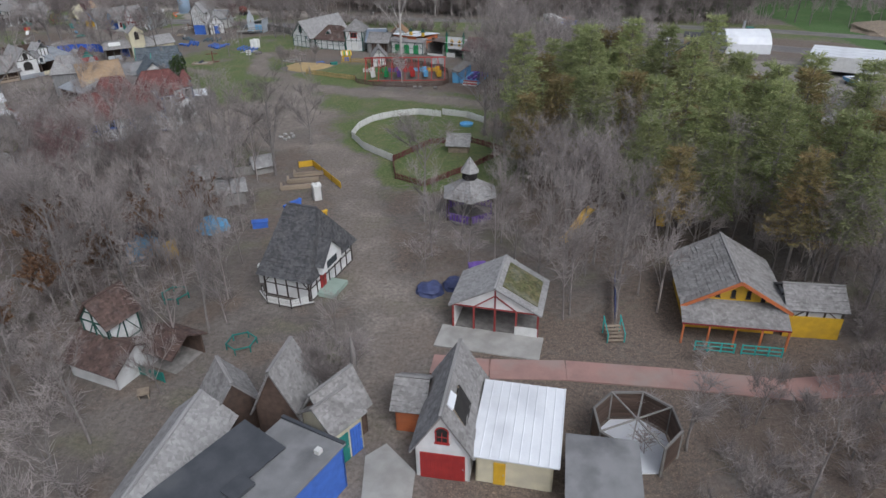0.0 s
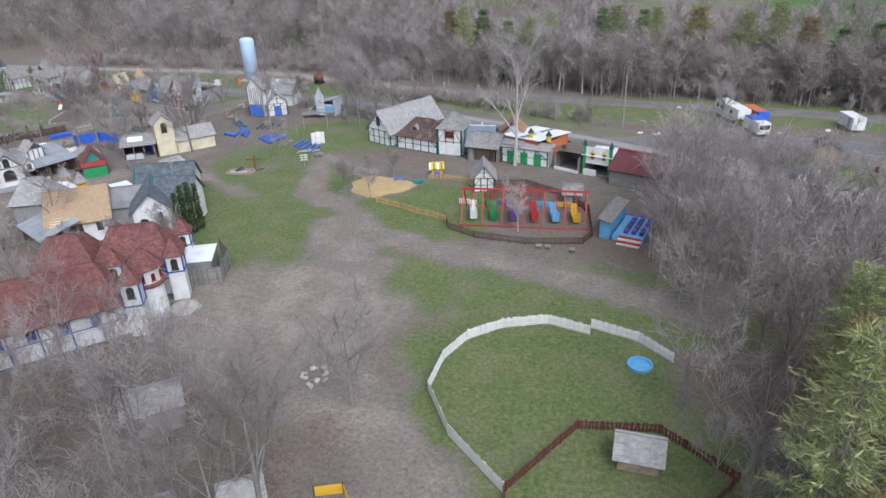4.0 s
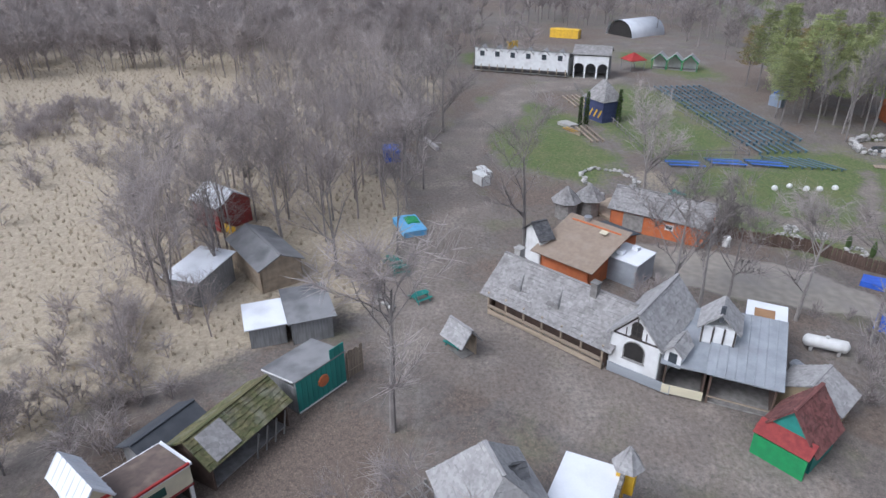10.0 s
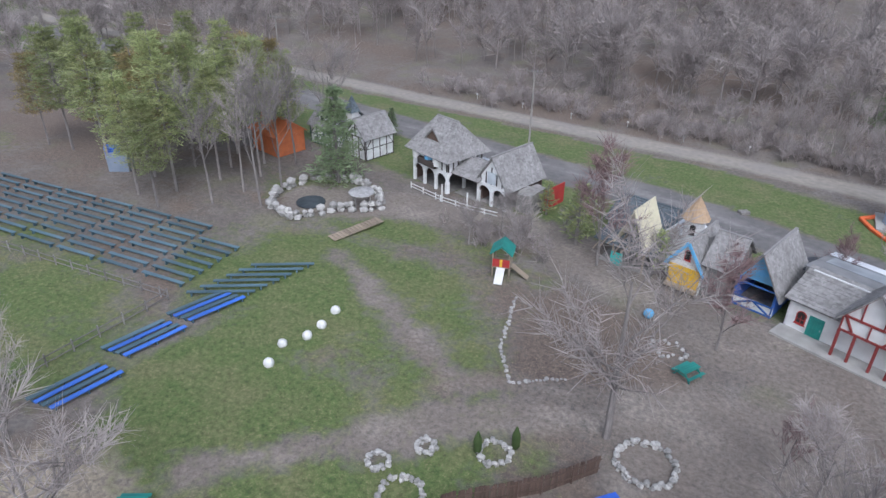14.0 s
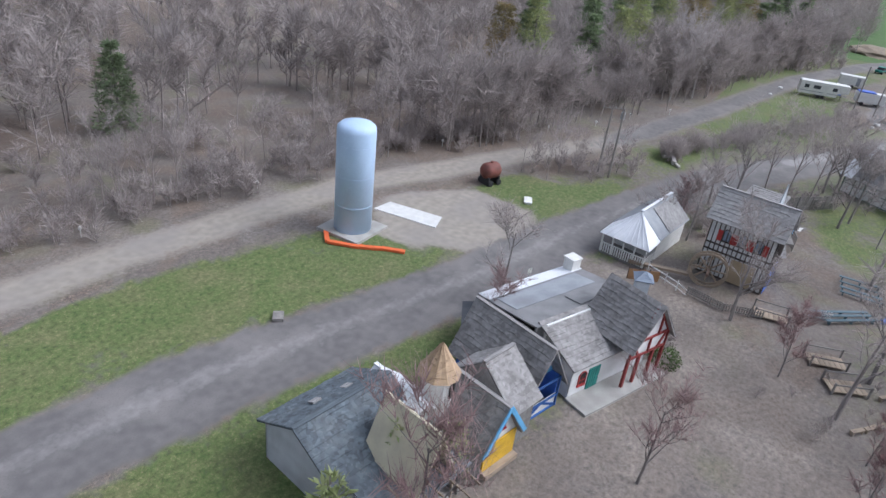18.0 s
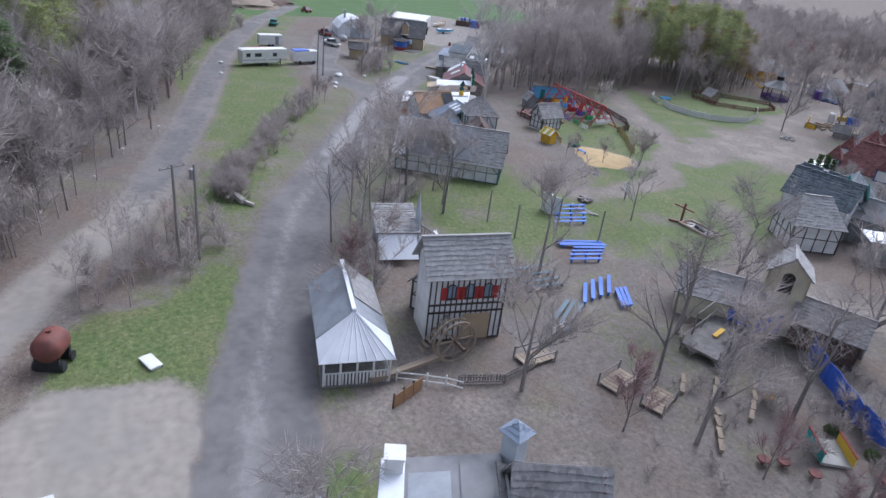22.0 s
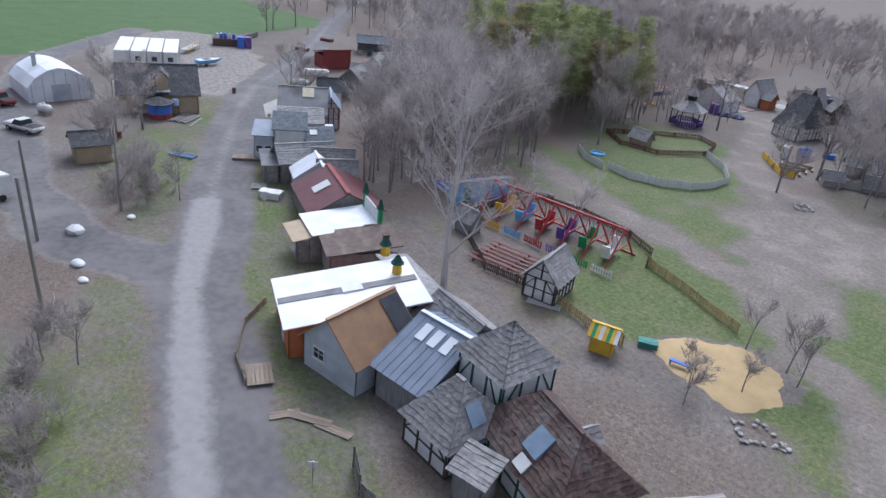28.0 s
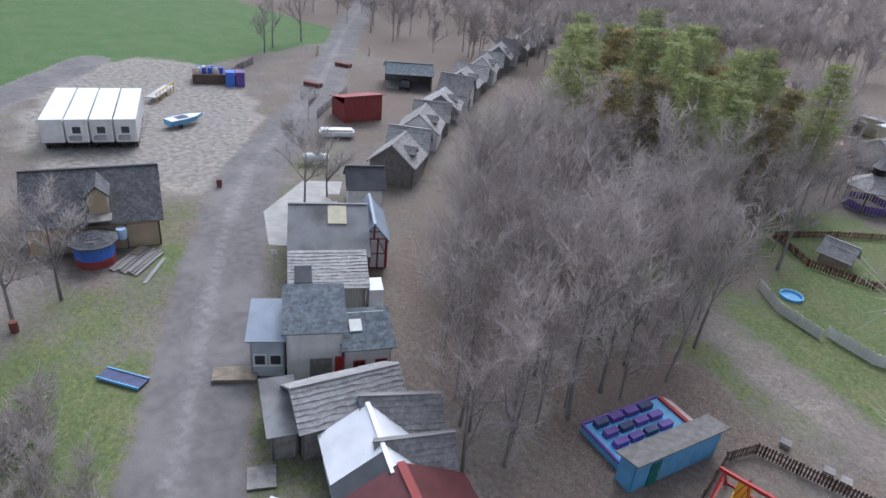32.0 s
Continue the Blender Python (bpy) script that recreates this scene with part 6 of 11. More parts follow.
hall_patch("metal_patch", 12.6, 14.3, -0.55, w / 2, "metal_w", 0.13)
hall_patch("felt_patch", 8.8, 12.55, -0.2, w / 2 - 0.1, "felt_gr", 0.11)
hall_patch("pale_patch", 4.0, 7.2, -0.2, w / 2 - 0.1, "metal_g", 0.11)
bar("white_flashing", M["white"], r, (w / 2 - 0.4, 7.4, 6.15), (w / 2 - 1.3, 6.9, 5.1), 0.12, 0.05)
r, w, d = house("tudor_wing", "white half-timbered wing with a hipped brown shingle roof", (-33.4, 175.0), (-25.4, 171.7), 5.8, 2.5, 5.2, "x", timber="timber_gn", hip=0.8, roof="shingle_br", step=1.6)
dormer(r, 2.8, 1.0, 2.9, 1.2, 0.9, 1.6, 0, "timber_gn", "shingle")
rect_on_slope(r, "skylight", (3.2, d - 0.7, 3.25), (4.6, d - 0.7, 3.25), (3.2, d - 1.9, 4.35), "skylight", 0.18)
rect_on_slope(r, "white_vent", (3.2, d + 0.1, 2.52), (4.2, d + 0.1, 2.52), (3.2, d - 0.5, 3.07), "white", 0.16)
r, w, d = house("tudor_tower", "two-storey half-timbered tower with a pyramid roof", (-25.2, 171.6), (-20.9, 170.6), 4.6, 5.0, 7.4, "x", timber="timber_gn", hip=1.0, roof="shingle", step=1.5)
window(r, "f", w, d, w / 2 - 0.9, 3.2, 1.8, 1.2, M["red"], "dark")
door(r, "f", w, d, w / 2 - 0.9, 1.8, 2.2, M["white"])
r, w, d = house("tudor_back_house", "hipped half-timbered back house with a skylight", (-19.9, 180.1), (-24.0, 180.7), 4.8, 2.5, 5.1, "x", timber="timber", hip=0.7, roof="shingle", step=1.5)
rect_on_slope(r, "skylight", (w - 0.1, 1.8, 2.95), (w - 0.1, 3.0, 2.95), (w - 0.95, 1.8, 4.0), "skylight", 0.14)
house("back_porch", "small grey shingled lean-to", (-25.0, 181.4), (-27.0, 181.2), 1.8, 2.0, 2.6, "x", roof="shingle", wall="greywall", shed="f")
fence("grey weathered board fence behind the tudor houses", [(-19.6, 184.0), (-22, 185.6), (-24.6, 185.9), (-26.6, 184.0)], 1.6, M["plank_gr"], "solid", 0.2)
r, w, d = house("brown_stall", "open weathered stall with a grey roof", (-19.4, 168.9), (-14.4, 167.6), 5.0, 2.6, 4.4, "x", wall="plank_gr", sides="rbl", roof="shingle")
for k in range(7):
    bar("front_board", M["plank_dk"], r, (0.5 + k * 0.65, 0.3, 0), (0.5 + k * 0.65, 0.3, 2.2), 0.5, 0.05)
r, w, d = house("green_front_shop", "shop front with green doors under a short shingle roof", (-13.7, 168.6), (-5.9, 165.9), 2.4, 2.7, 3.2, "x", wall="plaster", timber="timber_gn", roof="shingle_lt", t_sides="f", step=1.9, shed="f")
for k in range(3):
    door(r, "f", w, d, 1.0 + k * 2.4, 1.3, 2.1, M["green"])
house("pale_roof_shop", "shop gable with pale new shingles", (-13.9, 169.2), (-10.7, 167.9), 3.4, 3.0, 3.6, "x", wall="greywall", roof="shingle_lt", shed="f")
r, w, d = house("white_roof_shop", "long shop back under a white sheet metal roof", (-2.6, 177.2), (-8.4, 180.4), 10.4, 2.7, 3.9, "x", roof="metal_w", style="flat", wall="orange", shed="f", over=0.4)
rect_on_slope(r, "felt_strip", (2.8, -0.3, 2.83), (3.6, -0.3, 2.83), (2.8, 10.6, 4.02), "felt_gr", 0.06)
rect_on_slope(r, "skylight", (2.7, 4.6, 3.36), (3.7, 4.6, 3.36), (2.7, 6.2, 3.54), "white", 0.14)
door(r, "f", w, d, 3.6, 0.9, 2.0, M["white"])
dk = thing("back_deck", "plank deck and fence behind the shop", "deck", -7.4, 183.2, 150)
for k in range(6):
    bar("board", M["plank"], dk, (0, 0.3 * k, 0.25), (2.4, 0.3 * k, 0.25), 0.27, 0.05)
fence("low grey board fence curving round the shop backs", [(-1.0, 177.2), (-2.6, 180.2), (-6.0, 183.2), (-9.0, 184.4)], 0.55, M["plank"], "solid", 0.3)
for x, y, tn, ln in ((-15.8, 182.4, 25, 3.2), (-13.4, 183.2, 60, 2.0), (-17.6, 182.2, 15, 2.6)):
    b = thing("loose_boards", "loose weathered boards on the grass", "boards", x, y, tn, group="loose boards")
    for k in range(3):
        bar("board", M["plank"], b, (0, 0.25 * k, 0.06 + 0.03 * k), (ln, 0.25 * k + 0.1, 0.08), 0.22, 0.04)
r, w, d = house("rust_roof_hut", "grey-blue sided hut with a rust-brown roof", (-9.6, 179.9), (-14.9, 179.7), 6.0, 2.7, 5.1, "y", roof="rust", style="flat", wall="greyblue")
rect_on_slope(r, "felt_patch", (w + 0.3, 4.4, 2.58), (w + 0.3, 6.2, 2.58), (w / 2 + 0.3, 4.4, 5.0), "felt_dk", 0.05)
window(r, "f", w, d, 1.0, 1.2, 1.2, 1.0, M["white"])
r, w, d = house("blue_roof_hut", "hut with a blue-grey metal roof and skylights", (-15.4, 178.4), (-19.7, 178.4), 9.4, 2.5, 4.6, "x", roof="metal_b", style="metal", wall="greywall")
for k in range(3):
    rect_on_slope(r, "skylight", (0.8 + k * 1.1, 2.8, 3.85), (1.5 + k * 1.1, 2.8, 3.85), (0.8 + k * 1.1, 4.1, 4.43), "metal_w", 0.12)
bar("white_ridge", M["metal_w"], r, (-0.3, 4.7, 4.8), (w + 0.3, 4.7, 4.8), 0.35, 0.08)
for x, y in ((-5.9, 168.4), (-8.9, 170.0)):
    t = thing("lantern_turret", "green and amber octagonal roof lantern", "turret", x, y, z=4.0, group="roof lanterns")
    bm = bmesh.new()
    lathe(bm, [(0.42, -0.2), (0.36, 0.75)], 8)
    part("lantern", bm, M["yellow"], t)
    cone_roof(t, 0, 0, 0.75, 0.52, 0.8, "timber_gn", 8)
r, w, d = house("open_stall", "open fronted market stall with a dark brown felt roof", (-4.8, 165.6), (-1.0, 163.4), 6.2, 2.7, 3.4, "x", wall="plank_gr", sides="rbl", roof="brown_felt", style="flat", shed="b")
chimney(r, 1.2, 0.9, 2.9, 3.9, 0.5, "plank_dk")
bar("sill", M["white"], r, (0, -0.1, 0.3), (w, -0.1, 0.3), 0.1, 0.5)
r, w, d = house("crenellated_shop", "shop with a stepped parapet, gable windows and green turrets", (-0.2, 163.6), (3.9, 161.8), 6.3, 2.7, 3.2, "x", wall="plaster", roof="metal_w", style="flat", shed="b", sides="rbl")
bm = bmesh.new()
box(bm, 0, w, 0, 0.12, 1.9, 4.6)
part("parapet", bm, M["plaster"], r)
for k in range(2):
    bar("gable_trim", M["yellow"], r, (0.9 + k * 1.9, -0.05, 3.4), (1.4 + k * 1.9, -0.05, 4.1), 0.05, 0.12)
    bar("gable_trim", M["yellow"], r, (1.9 + k * 1.9, -0.05, 3.4), (1.4 + k * 1.9, -0.05, 4.1), 0.05, 0.12)
    window(r, "f", w, d, 1.1 + k * 1.9, 2.7, 0.6, 0.7, M["yellow"], "glass", arched=True)
for u in (0.1, w - 0.1):
    bar("green_post", M["green"], r, (u, -0.05, 0), (u, -0.05, 4.8), 0.4, 0.4)
    cone_roof(r, u, -0.05, 4.8, 0.36, 1.0, "timber_gn", 6)
bm = bmesh.new()
box(bm, 0.1, 2.2, -0.3, -0.1, 0, 1.0)
part("counter", bm, M["white"], r)
for k in range(7):
    bm = bmesh.new()
    box(bm, -0.25, -0.1, 0.6 + k * 1.05, 1.6 + k * 1.05, 0, 2.4 + 0.28 * (6 - k) * 0.6)
    part("parapet_step", bm, M["plank_gr"], r)
r, w, d = house("back_shack", "grey shack with an open lean-to", (6.4, 169.5), (3.2, 170.9), 2.6, 2.2, 2.7, "x", wall="greywall", roof="tan", style="flat", shed="f", sides="rb")
r, w, d = house("red_roof_hall", "stall hall with a dark red metal roof and skylight", (3.6, 159.4), (11.0, 155.8), 7.6, 2.4, 4.4, "x", wall="plank_gr", roof="metal_r", style="flat")
rect_on_slope(r, "skylight", (3.4, d - 1.2, 3.1), (4.9, d - 1.2, 3.1), (3.4, d - 2.9, 4.0), "white", 0.14)
# added strip, its brighter red painted in to stand for the lighter far slope
bar("ridge_flashing", M["redbarn"], r, (-0.3, d / 2, 4.56), (w + 0.3, d / 2, 4.56), 0.5, 0.06)

# castle with red roofs
r, w, d = house("castle_hall", "white castle hall with blue trim under a red shingle roof", (-53.8, 117.0), (-46.0, 120.5), 6.6, 4.2, 7.6, "x", hip=0.6, roof="shingle_red", timber="timber_bl", over=0.5, step=2.6)
for k in range(3):
    window(r, "f", w, d, 1.0 + k * 2.4, 2.4, 0.9, 1.1, M["blue"], "dark", arched=True)
house("castle_back_wing", "back wing of the castle with a red shingle roof", (-60.0, 114.6), (-53.6, 117.4), 6.6, 4.0, 7.2, "x", hip=0.6, roof="shingle_red", wall="plaster", over=0.5)
r, w, d = house("castle_wing", "white castle wing with a broad red shingle roof", (-57.0, 103.5), (-46.6, 112.2), 8.5, 4.0, 7.0, "x", hip=0.5, roof="shingle_red", timber="timber_bl", over=0.6, step=2.6)
for k in range(4):
    window(r, "f", w, d, 1.6 + k * 2.8, 2.2, 0.9, 1.2, M["blue"], "dark", arched=True)
for k, (x, y, hh) in enumerate(((-50.4, 116.4, 5.8), (-46.0, 112.6, 6.0), (-45.6, 119.9, 5.4), (-57.0, 121.0, 5.2), (-54.6, 123.8, 5.2), (-48.2, 126.2, 5.0), (-49.8, 113.2, 5.4))):
    tw = thing("turret", "white square castle turret with blue trim and a red pyramid roof", "tower", x, y, 24, group="castle turrets")
    bm = bmesh.new()
    box(bm, -0.85, 0.85, -0.85, 0.85, 0, hh)
    part("shaft", bm, M["plaster"], tw)
    for sx in (-0.88, 0.88):
        for sy in (-0.88, 0.88):
            bar("corner_trim", M["timber_bl"], tw, (sx, sy, 3.4), (sx, sy, hh), 0.14, 0.14)
    for z in (3.5, hh - 0.1):
        for a, b in (((-0.9, -0.9), (0.9, -0.9)), ((0.9, -0.9), (0.9, 0.9)), ((0.9, 0.9), (-0.9, 0.9)), ((-0.9, 0.9), (-0.9, -0.9))):
            bar("band", M["timber_bl"], tw, (*a, z), (*b, z), 0.06, 0.14)
    wf = window(tw, "f", 1.7, 1.7, 0, 0, 0.7, 0.9, M["timber"], "dark", arched=True)
    wf.matrix_basis = pose(-0.35, -0.89, hh - 1.6)
    cone_roof(tw, 0, 0, hh - 0.05, 1.55, 1.9, "shingle_red", 4)
tw = thing("round_tower", "white round castle tower with red band and cone roof", "tower", -46.3, 115.6)
tower(tw, 0, 0, 1.5, 6.2, sides=16)
bm = bmesh.new()
lathe(bm, [(1.55, 4.0), (1.75, 4.1), (1.75, 4.4), (1.55, 4.5)], 16)
part("band", bm, M["shingle_red"], tw)
cone_roof(tw, 0, 0, 6.1, 1.9, 2.2, "shingle_red", 10)
for k in range(5):
    wf = window(tw, "f", 1, 1, 0, 0, 0.4, 0.6, M["red"], "dark", arched=True, bars=False)
    a = -150 + k * 40
    wf.matrix_basis = pose(math.cos(radians(a)) * 1.46, math.sin(radians(a)) * 1.46, 4.8, 0, 0, a + 90) @ Matrix.Translation((-0.2, -0.03, 0))
r, w, d = house("annex_box", "dark grey annex with a flat white roof", (-46.5, 122.6), (-43.6, 123.6), 4.2, 2.6, 2.7, "x", roof="metal_w", style="flat", wall="felt_gr", shed="f", over=0.1)
fence("grey board fence beside the castle", [(-46.4, 121.4), (-42.4, 123.2), (-43.6, 127.6), (-46.6, 131.0)], 2.0, M["plank_gr"], "solid", 0.2)
lump("mud_bank", "crumbled bank of pale earth", "earth", -44.0, 117.4, 1.6, 0.5, "concrete", 4)
# grey hall group
r, w, d = house("grey_chapel", "white gabled hall with arched windows and a grey roof", (-59.4, 133.0), (-55.2, 135.4), 9.0, 4.0, 6.2, "y", roof="shingle_bl", over=0.45)
window(r, "f", w, d, 0.7, 0.3, 1.1, 2.0, M["timber"], "dark", arched=True)
window(r, "f", w, d, 3.2, 2.4, 0.5, 0.8, M["timber"], "dark", arched=True)
r, w, d = house("grey_hall", "grey-roofed hall with teal gable", (-58.6, 137.0), (-53.6, 138.0), 5.0, 4.2, 6.6, "x", roof="shingle_bl", wall="plaster")
bar("teal_verge", M["teal"], r, (-0.4, -0.4, 4.1), (-0.4, 2.5, 6.8), 0.1, 0.6)
r, w, d = house("grey_upper_hall", "upper grey-roofed hall with teal gable and white wall", (-62.6, 139.6), (-55.4, 142.0), 5.4, 4.6, 7.2, "x", roof="shingle_bl", wall="plaster")
bar("teal_verge", M["teal"], r, (-0.4, -0.4, 4.5), (-0.4, 2.7, 7.4), 0.1, 0.6)
chimney(r, w * 0.62, 2.2, 5.5, 7.4, 0.5, "felt_gr")
house("grey_low_hall", "low wing with a plain grey roof", (-64.6, 135.6), (-60.0, 137.6), 5.4, 3.4, 5.2, "x", roof="felt_gr", style="flat", wall="greywall")
house("rusty_roof_hut", "half-timbered hut with a patched white and rusty roof", (-66.5, 147.6), (-61.5, 145.0), 5.6, 3.4, 6.0, "y", roof="shingle_lt", wall="plaster", timber="timber", hip=0.4)
r, w, d = house("tan_roof_hall", "hall under bare tan roof boards", (-69.2, 129.4), (-63.2, 133.2), 9.0, 3.2, 6.2, "x", roof="tan_board", wall="plaster", over=0.5, sides="rb")
bm = bmesh.new()
box(bm, w - 3.2, w, 0, 0.15, 0, 3.2)
part("wall", bm, M["plaster"], r)
window(r, "f", w, d, w - 1.6, 1.6, 0.8, 1.1, M["timber"])
post_row(r, "post", M["plank_dk"], (0.2, 0.2), (w - 3.2, 0.2), 4, 0.18, 3.2)
rect_on_slope(r, "plywood_patch", (0.2, -0.5, 2.9), (2.6, -0.5, 2.9), (0.2, 1.4, 4.1), "cream", 0.1)
house("silver_lean_to", "open lean-to under weathered silver roof sheets", (-74.6, 130.6), (-68.2, 126.6), 4.6, 2.4, 3.6, "x", roof="metal_g", style="metal", wall="plank_dk", shed="f", sides="lr")
r, w, d = house("hip_roof_hall", "grey hipped-roof hall of the market square", (-73.2, 138.9), (-78.3, 137.2), 5.2, 4.8, 7.4, "x", roof="shingle_lt", wall="greywall", hip=0.5)
dormer(r, 2.2, 0.9, 5.6, 0.8, 0.6, 0.8, 0, "greywall", "shingle_dk")
r, w, d = house("roof_terrace", "dark blue building with a white roof terrace and yellow front", (-73.0, 141.6), (-77.4, 143.8), 3.6, 3.8, 3.9, "x", roof="metal_w", style="flat", wall="navy", shed="b", over=0.05)
bm = bmesh.new()
box(bm, 0, w, -0.12, -0.02, 0.3, 3.6)
part("front_panel", bm, M["yellow"], r)
for k in range(7):
    bm = bmesh.new()
    box(bm, k * w / 7 + 0.1, k * w / 7 + 0.5, -0.15, 0.1, 3.95, 4.6)
    part("merlon", bm, M["plank_gr"], r)
for u in (0.2, w - 0.2):
    bm = bmesh.new()
    box(bm, u - 0.55, u + 0.55, -0.7, 0.4, 2.8, 4.6)
    part("bartizan", bm, M["yellow"], r)
    cone_roof(r, u, -0.15, 4.6, 0.95, 1.5, "shingle_lt", 6)
house("white_flat_hut", "hut with a small flat white roof", (-66.8, 144.4), (-69.2, 146.2), 3.0, 3.0, 3.1, "x", roof="metal_w", style="flat", wall="greywall", shed="f")
gt = thing("ruined_trellis", "collapsed grey lattice of weathered boards", "trellis", -76.5, 127.5, 40)
for k in range(9):
    bar("slat", M["plank_gr"], gt, (k * 0.8, 0, 0.5), (k * 0.8, 5.5, 0.5), 0.1, 0.05)
    bar("slat", M["plank_gr"], gt, (0, k * 0.65, 0.56), (6.6, k * 0.65, 0.56), 0.1, 0.05)
for x, y in ((0, 0), (6.4, 0), (0, 5.4), (6.4, 5.4)):
    bar("post", M["plank_gr"], gt, (x, y, 0), (x, y, 0.7), 0.14, 0.14)
# sand pit side things and the yellow play hut
r, w, d = house("yellow_play_hut", "small yellow hut with a yellow and white striped awning", (-24.3, 159.7), (-22.5, 160.15), 1.6, 1.6, 2.2, "x", wall="yellow", roof="yellow", style="flat", over=0.3)
for k in range(8):
    st_ = (w + 0.6) / 8
    u0, u1 = -0.3 + k * st_, -0.3 + (k + 1) * st_
    rect_on_slope(r, "stripe", (u0, -0.32, 1.46), (u1, -0.32, 1.46), (u0, 0.8, 2.3), ("white", "yellow", "green", "yellow")[k % 4], 0.07)
    rect_on_slope(r, "stripe", (u0, 1.92, 1.46), (u1, 1.92, 1.46), (u0, 0.8, 2.3), ("white", "yellow", "green", "yellow")[k % 4], 0.07)
bm = bmesh.new()
box(bm, 0.4, 1.4, -0.06, -0.02, 0, 1.0)
part("front_board", bm, M["blue"], r)
crate("concrete_pad", "flat concrete pad beside the hut", "pad", -16.4, 158.2, 20, 3.0, 1.6, 0.05, "concrete")
crate("blue_bench", "blue plank bench in the sand pit", "bench", -29.2, 158.0, 8, 1.8, 0.4, 0.5, "blue", 1)
crate("teal_box", "dark teal play boat by the sand", "boat", -26.0, 157.2, 25, 1.5, 0.8, 0.5, "teal")
tile_stones("stone_border", "scattered stones round the sand", [(-38.4, 161.5), (-36.4, 160.0), (-34.6, 161.4), (-36, 163), (-38.4, 161.5)], 0.4, 12)
# the green
r = thing("fire_pit", "square stone hearth with timber frame on the green", "hearth", -59.2, 158.4, 8)
for a, b in (((0, 0), (4.4, 0)), ((4.4, 0), (4.4, 2.2)), ((4.4, 2.2), (0, 2.2)), ((0, 2.2), (0, 0))):
    bar("curb", M["plank"], r, (*a, 0.15), (*b, 0.15), 0.3, 0.3)
bm = bmesh.new()
box(bm, 0.3, 4.1, 0.3, 1.9, 0, 0.12)
part("gravel_bed", bm, M["concrete"], r)
bar("plinth", M["felt_dk"], r, (1.2, 1.4, 0.1), (2.4, 1.8, 0.6), 0.5, 0.4)
r = thing("wooden_post_cross", "rust-brown timber post with crosspieces", "post", -55.0, 160.8, 10)
bar("post", M["rustred"], r, (0, 0, 0), (0, 0, 2.6), 0.2, 0.2)
bar("arm", M["rustred"], r, (-1.4, 0, 2.0), (1.4, 0, 2.0), 0.14, 0.14)
bar("foot", M["rustred"], r, (-1.2, -0.8, 0.1), (1.2, 0.8, 0.1), 0.2, 0.18)
r = thing("log_pile", "pile of cut logs on the grass", "logs", -46.7, 169.4)
for k in range(9):
    a = k * 0.7
    bar("log", M["bark"], r, (math.cos(a), math.sin(a), 0.15 + 0.1 * (k % 3)), (-math.cos(a) * 0.9, -math.sin(a) * 0.9, 0.3 + 0.12 * (k % 2)), 0.22, 0.22)
r = thing("felled_logs", "fallen branches and logs on the grass", "logs", -51.4, 170.6, 15)
for k in range(6):
    bar("log", M["bark_pale"], r, (k * 0.5, rnd0 := (k * 37 % 5) * 0.2, 0.1), (k * 0.5 + 1.6, rnd0 + 0.5, 0.2), 0.16, 0.16)
r = thing("stage_backdrop", "white canvas throne backdrop between two panels", "backdrop", -49.2, 176.4, 30)
for x, tn in ((-0.8, 20), (0.8, -20)):
    bm = bmesh.new()
    box(bm, -0.45, 0.45, -0.05, 0.05, 0, 2.2)
    part("panel", bm, M["white"], r, "", pose(x, 0, 0, 0, 0, tn))
bm = bmesh.new()
lathe(bm, [(0.5, 0), (0.55, 1.6), (0.3, 2.3)], 10)
part("drape", bm, M["white"], r)
r = thing("signpost", "pale crooked wooden signpost", "signpost", -47.2, 163.4)
bar("post", M["plank_gr"], r, (0, 0, 0), (0.1, 0, 2.4), 0.14, 0.14)
for k in range(3):
    bar("arm", M["white"], r, (-0.6, 0, 1.2 + 0.4 * k), (0.7, 0.1, 1.3 + 0.4 * k), 0.05, 0.22)
for x, y in ((-54.9, 184.4), (-50.3, 185.4), (-58.0, 175.5), (-54.0, 178.4)):
    bm = bmesh.new()
    tube(bm, [(0, 0, -0.1), (0, 0, 4.0)], [0.1, 0.09], 6)
    single("wooden_pole", bm, M["pole"], "bare upright wooden pole on the green", "pole", pose(x, y, 0), "stage poles")
for A, B, C, n, mt in (((-48.3, 174.8), (-48.9, 170.8), (-52.4, 177.7), 5, "blue"), ((-58.8, 179.4), (-59.5, 175.8), (-61.2, 181.4), 4, "blue"), ((-57.0, 180.5), (-58.2, 175.3), (-57.9, 180.5), 3, "blue"), ((-65.9, 182.7), (-69.0, 184.9), (-65.0, 179.3), 4, "blue"),
                      ((-67.6, 180.2), (-70.6, 181.7), (-67.4, 179.2), 3, "blue"), ((-62.0, 188.8), (-61.9, 184.9), (-65.4, 188.6), 4, "bench"), ((-71.6, 190.4), (-68.1, 186.2), (-72.8, 189.4), 3, "bench")):
    for k in range(n):
        f, jig = k / (n - 1), 0.12 * math.sin(k * 5.1 + A[0])
        ln, tn = math.hypot(B[0] - A[0], B[1] - A[1]), math.degrees(math.atan2(B[1] - A[1], B[0] - A[0]))
        b = thing("bench", "bright blue painted plank bench" if mt == "blue" else "weathered grey-blue plank bench on the green", "bench", A[0] + (C[0] - A[0]) * f + jig, A[1] + (C[1] - A[1]) * f, tn + 9 * jig, group="stage benches")
        bar("seat", M[mt], b, (0, 0, 0.42), (ln, 0, 0.42), 0.36, 0.06)
        for q in (0.08, 0.5, 0.92):
            bar("support", M[mt], b, (ln * q, 0, -0.05), (ln * q, 0, 0.4), 0.1, 0.25)
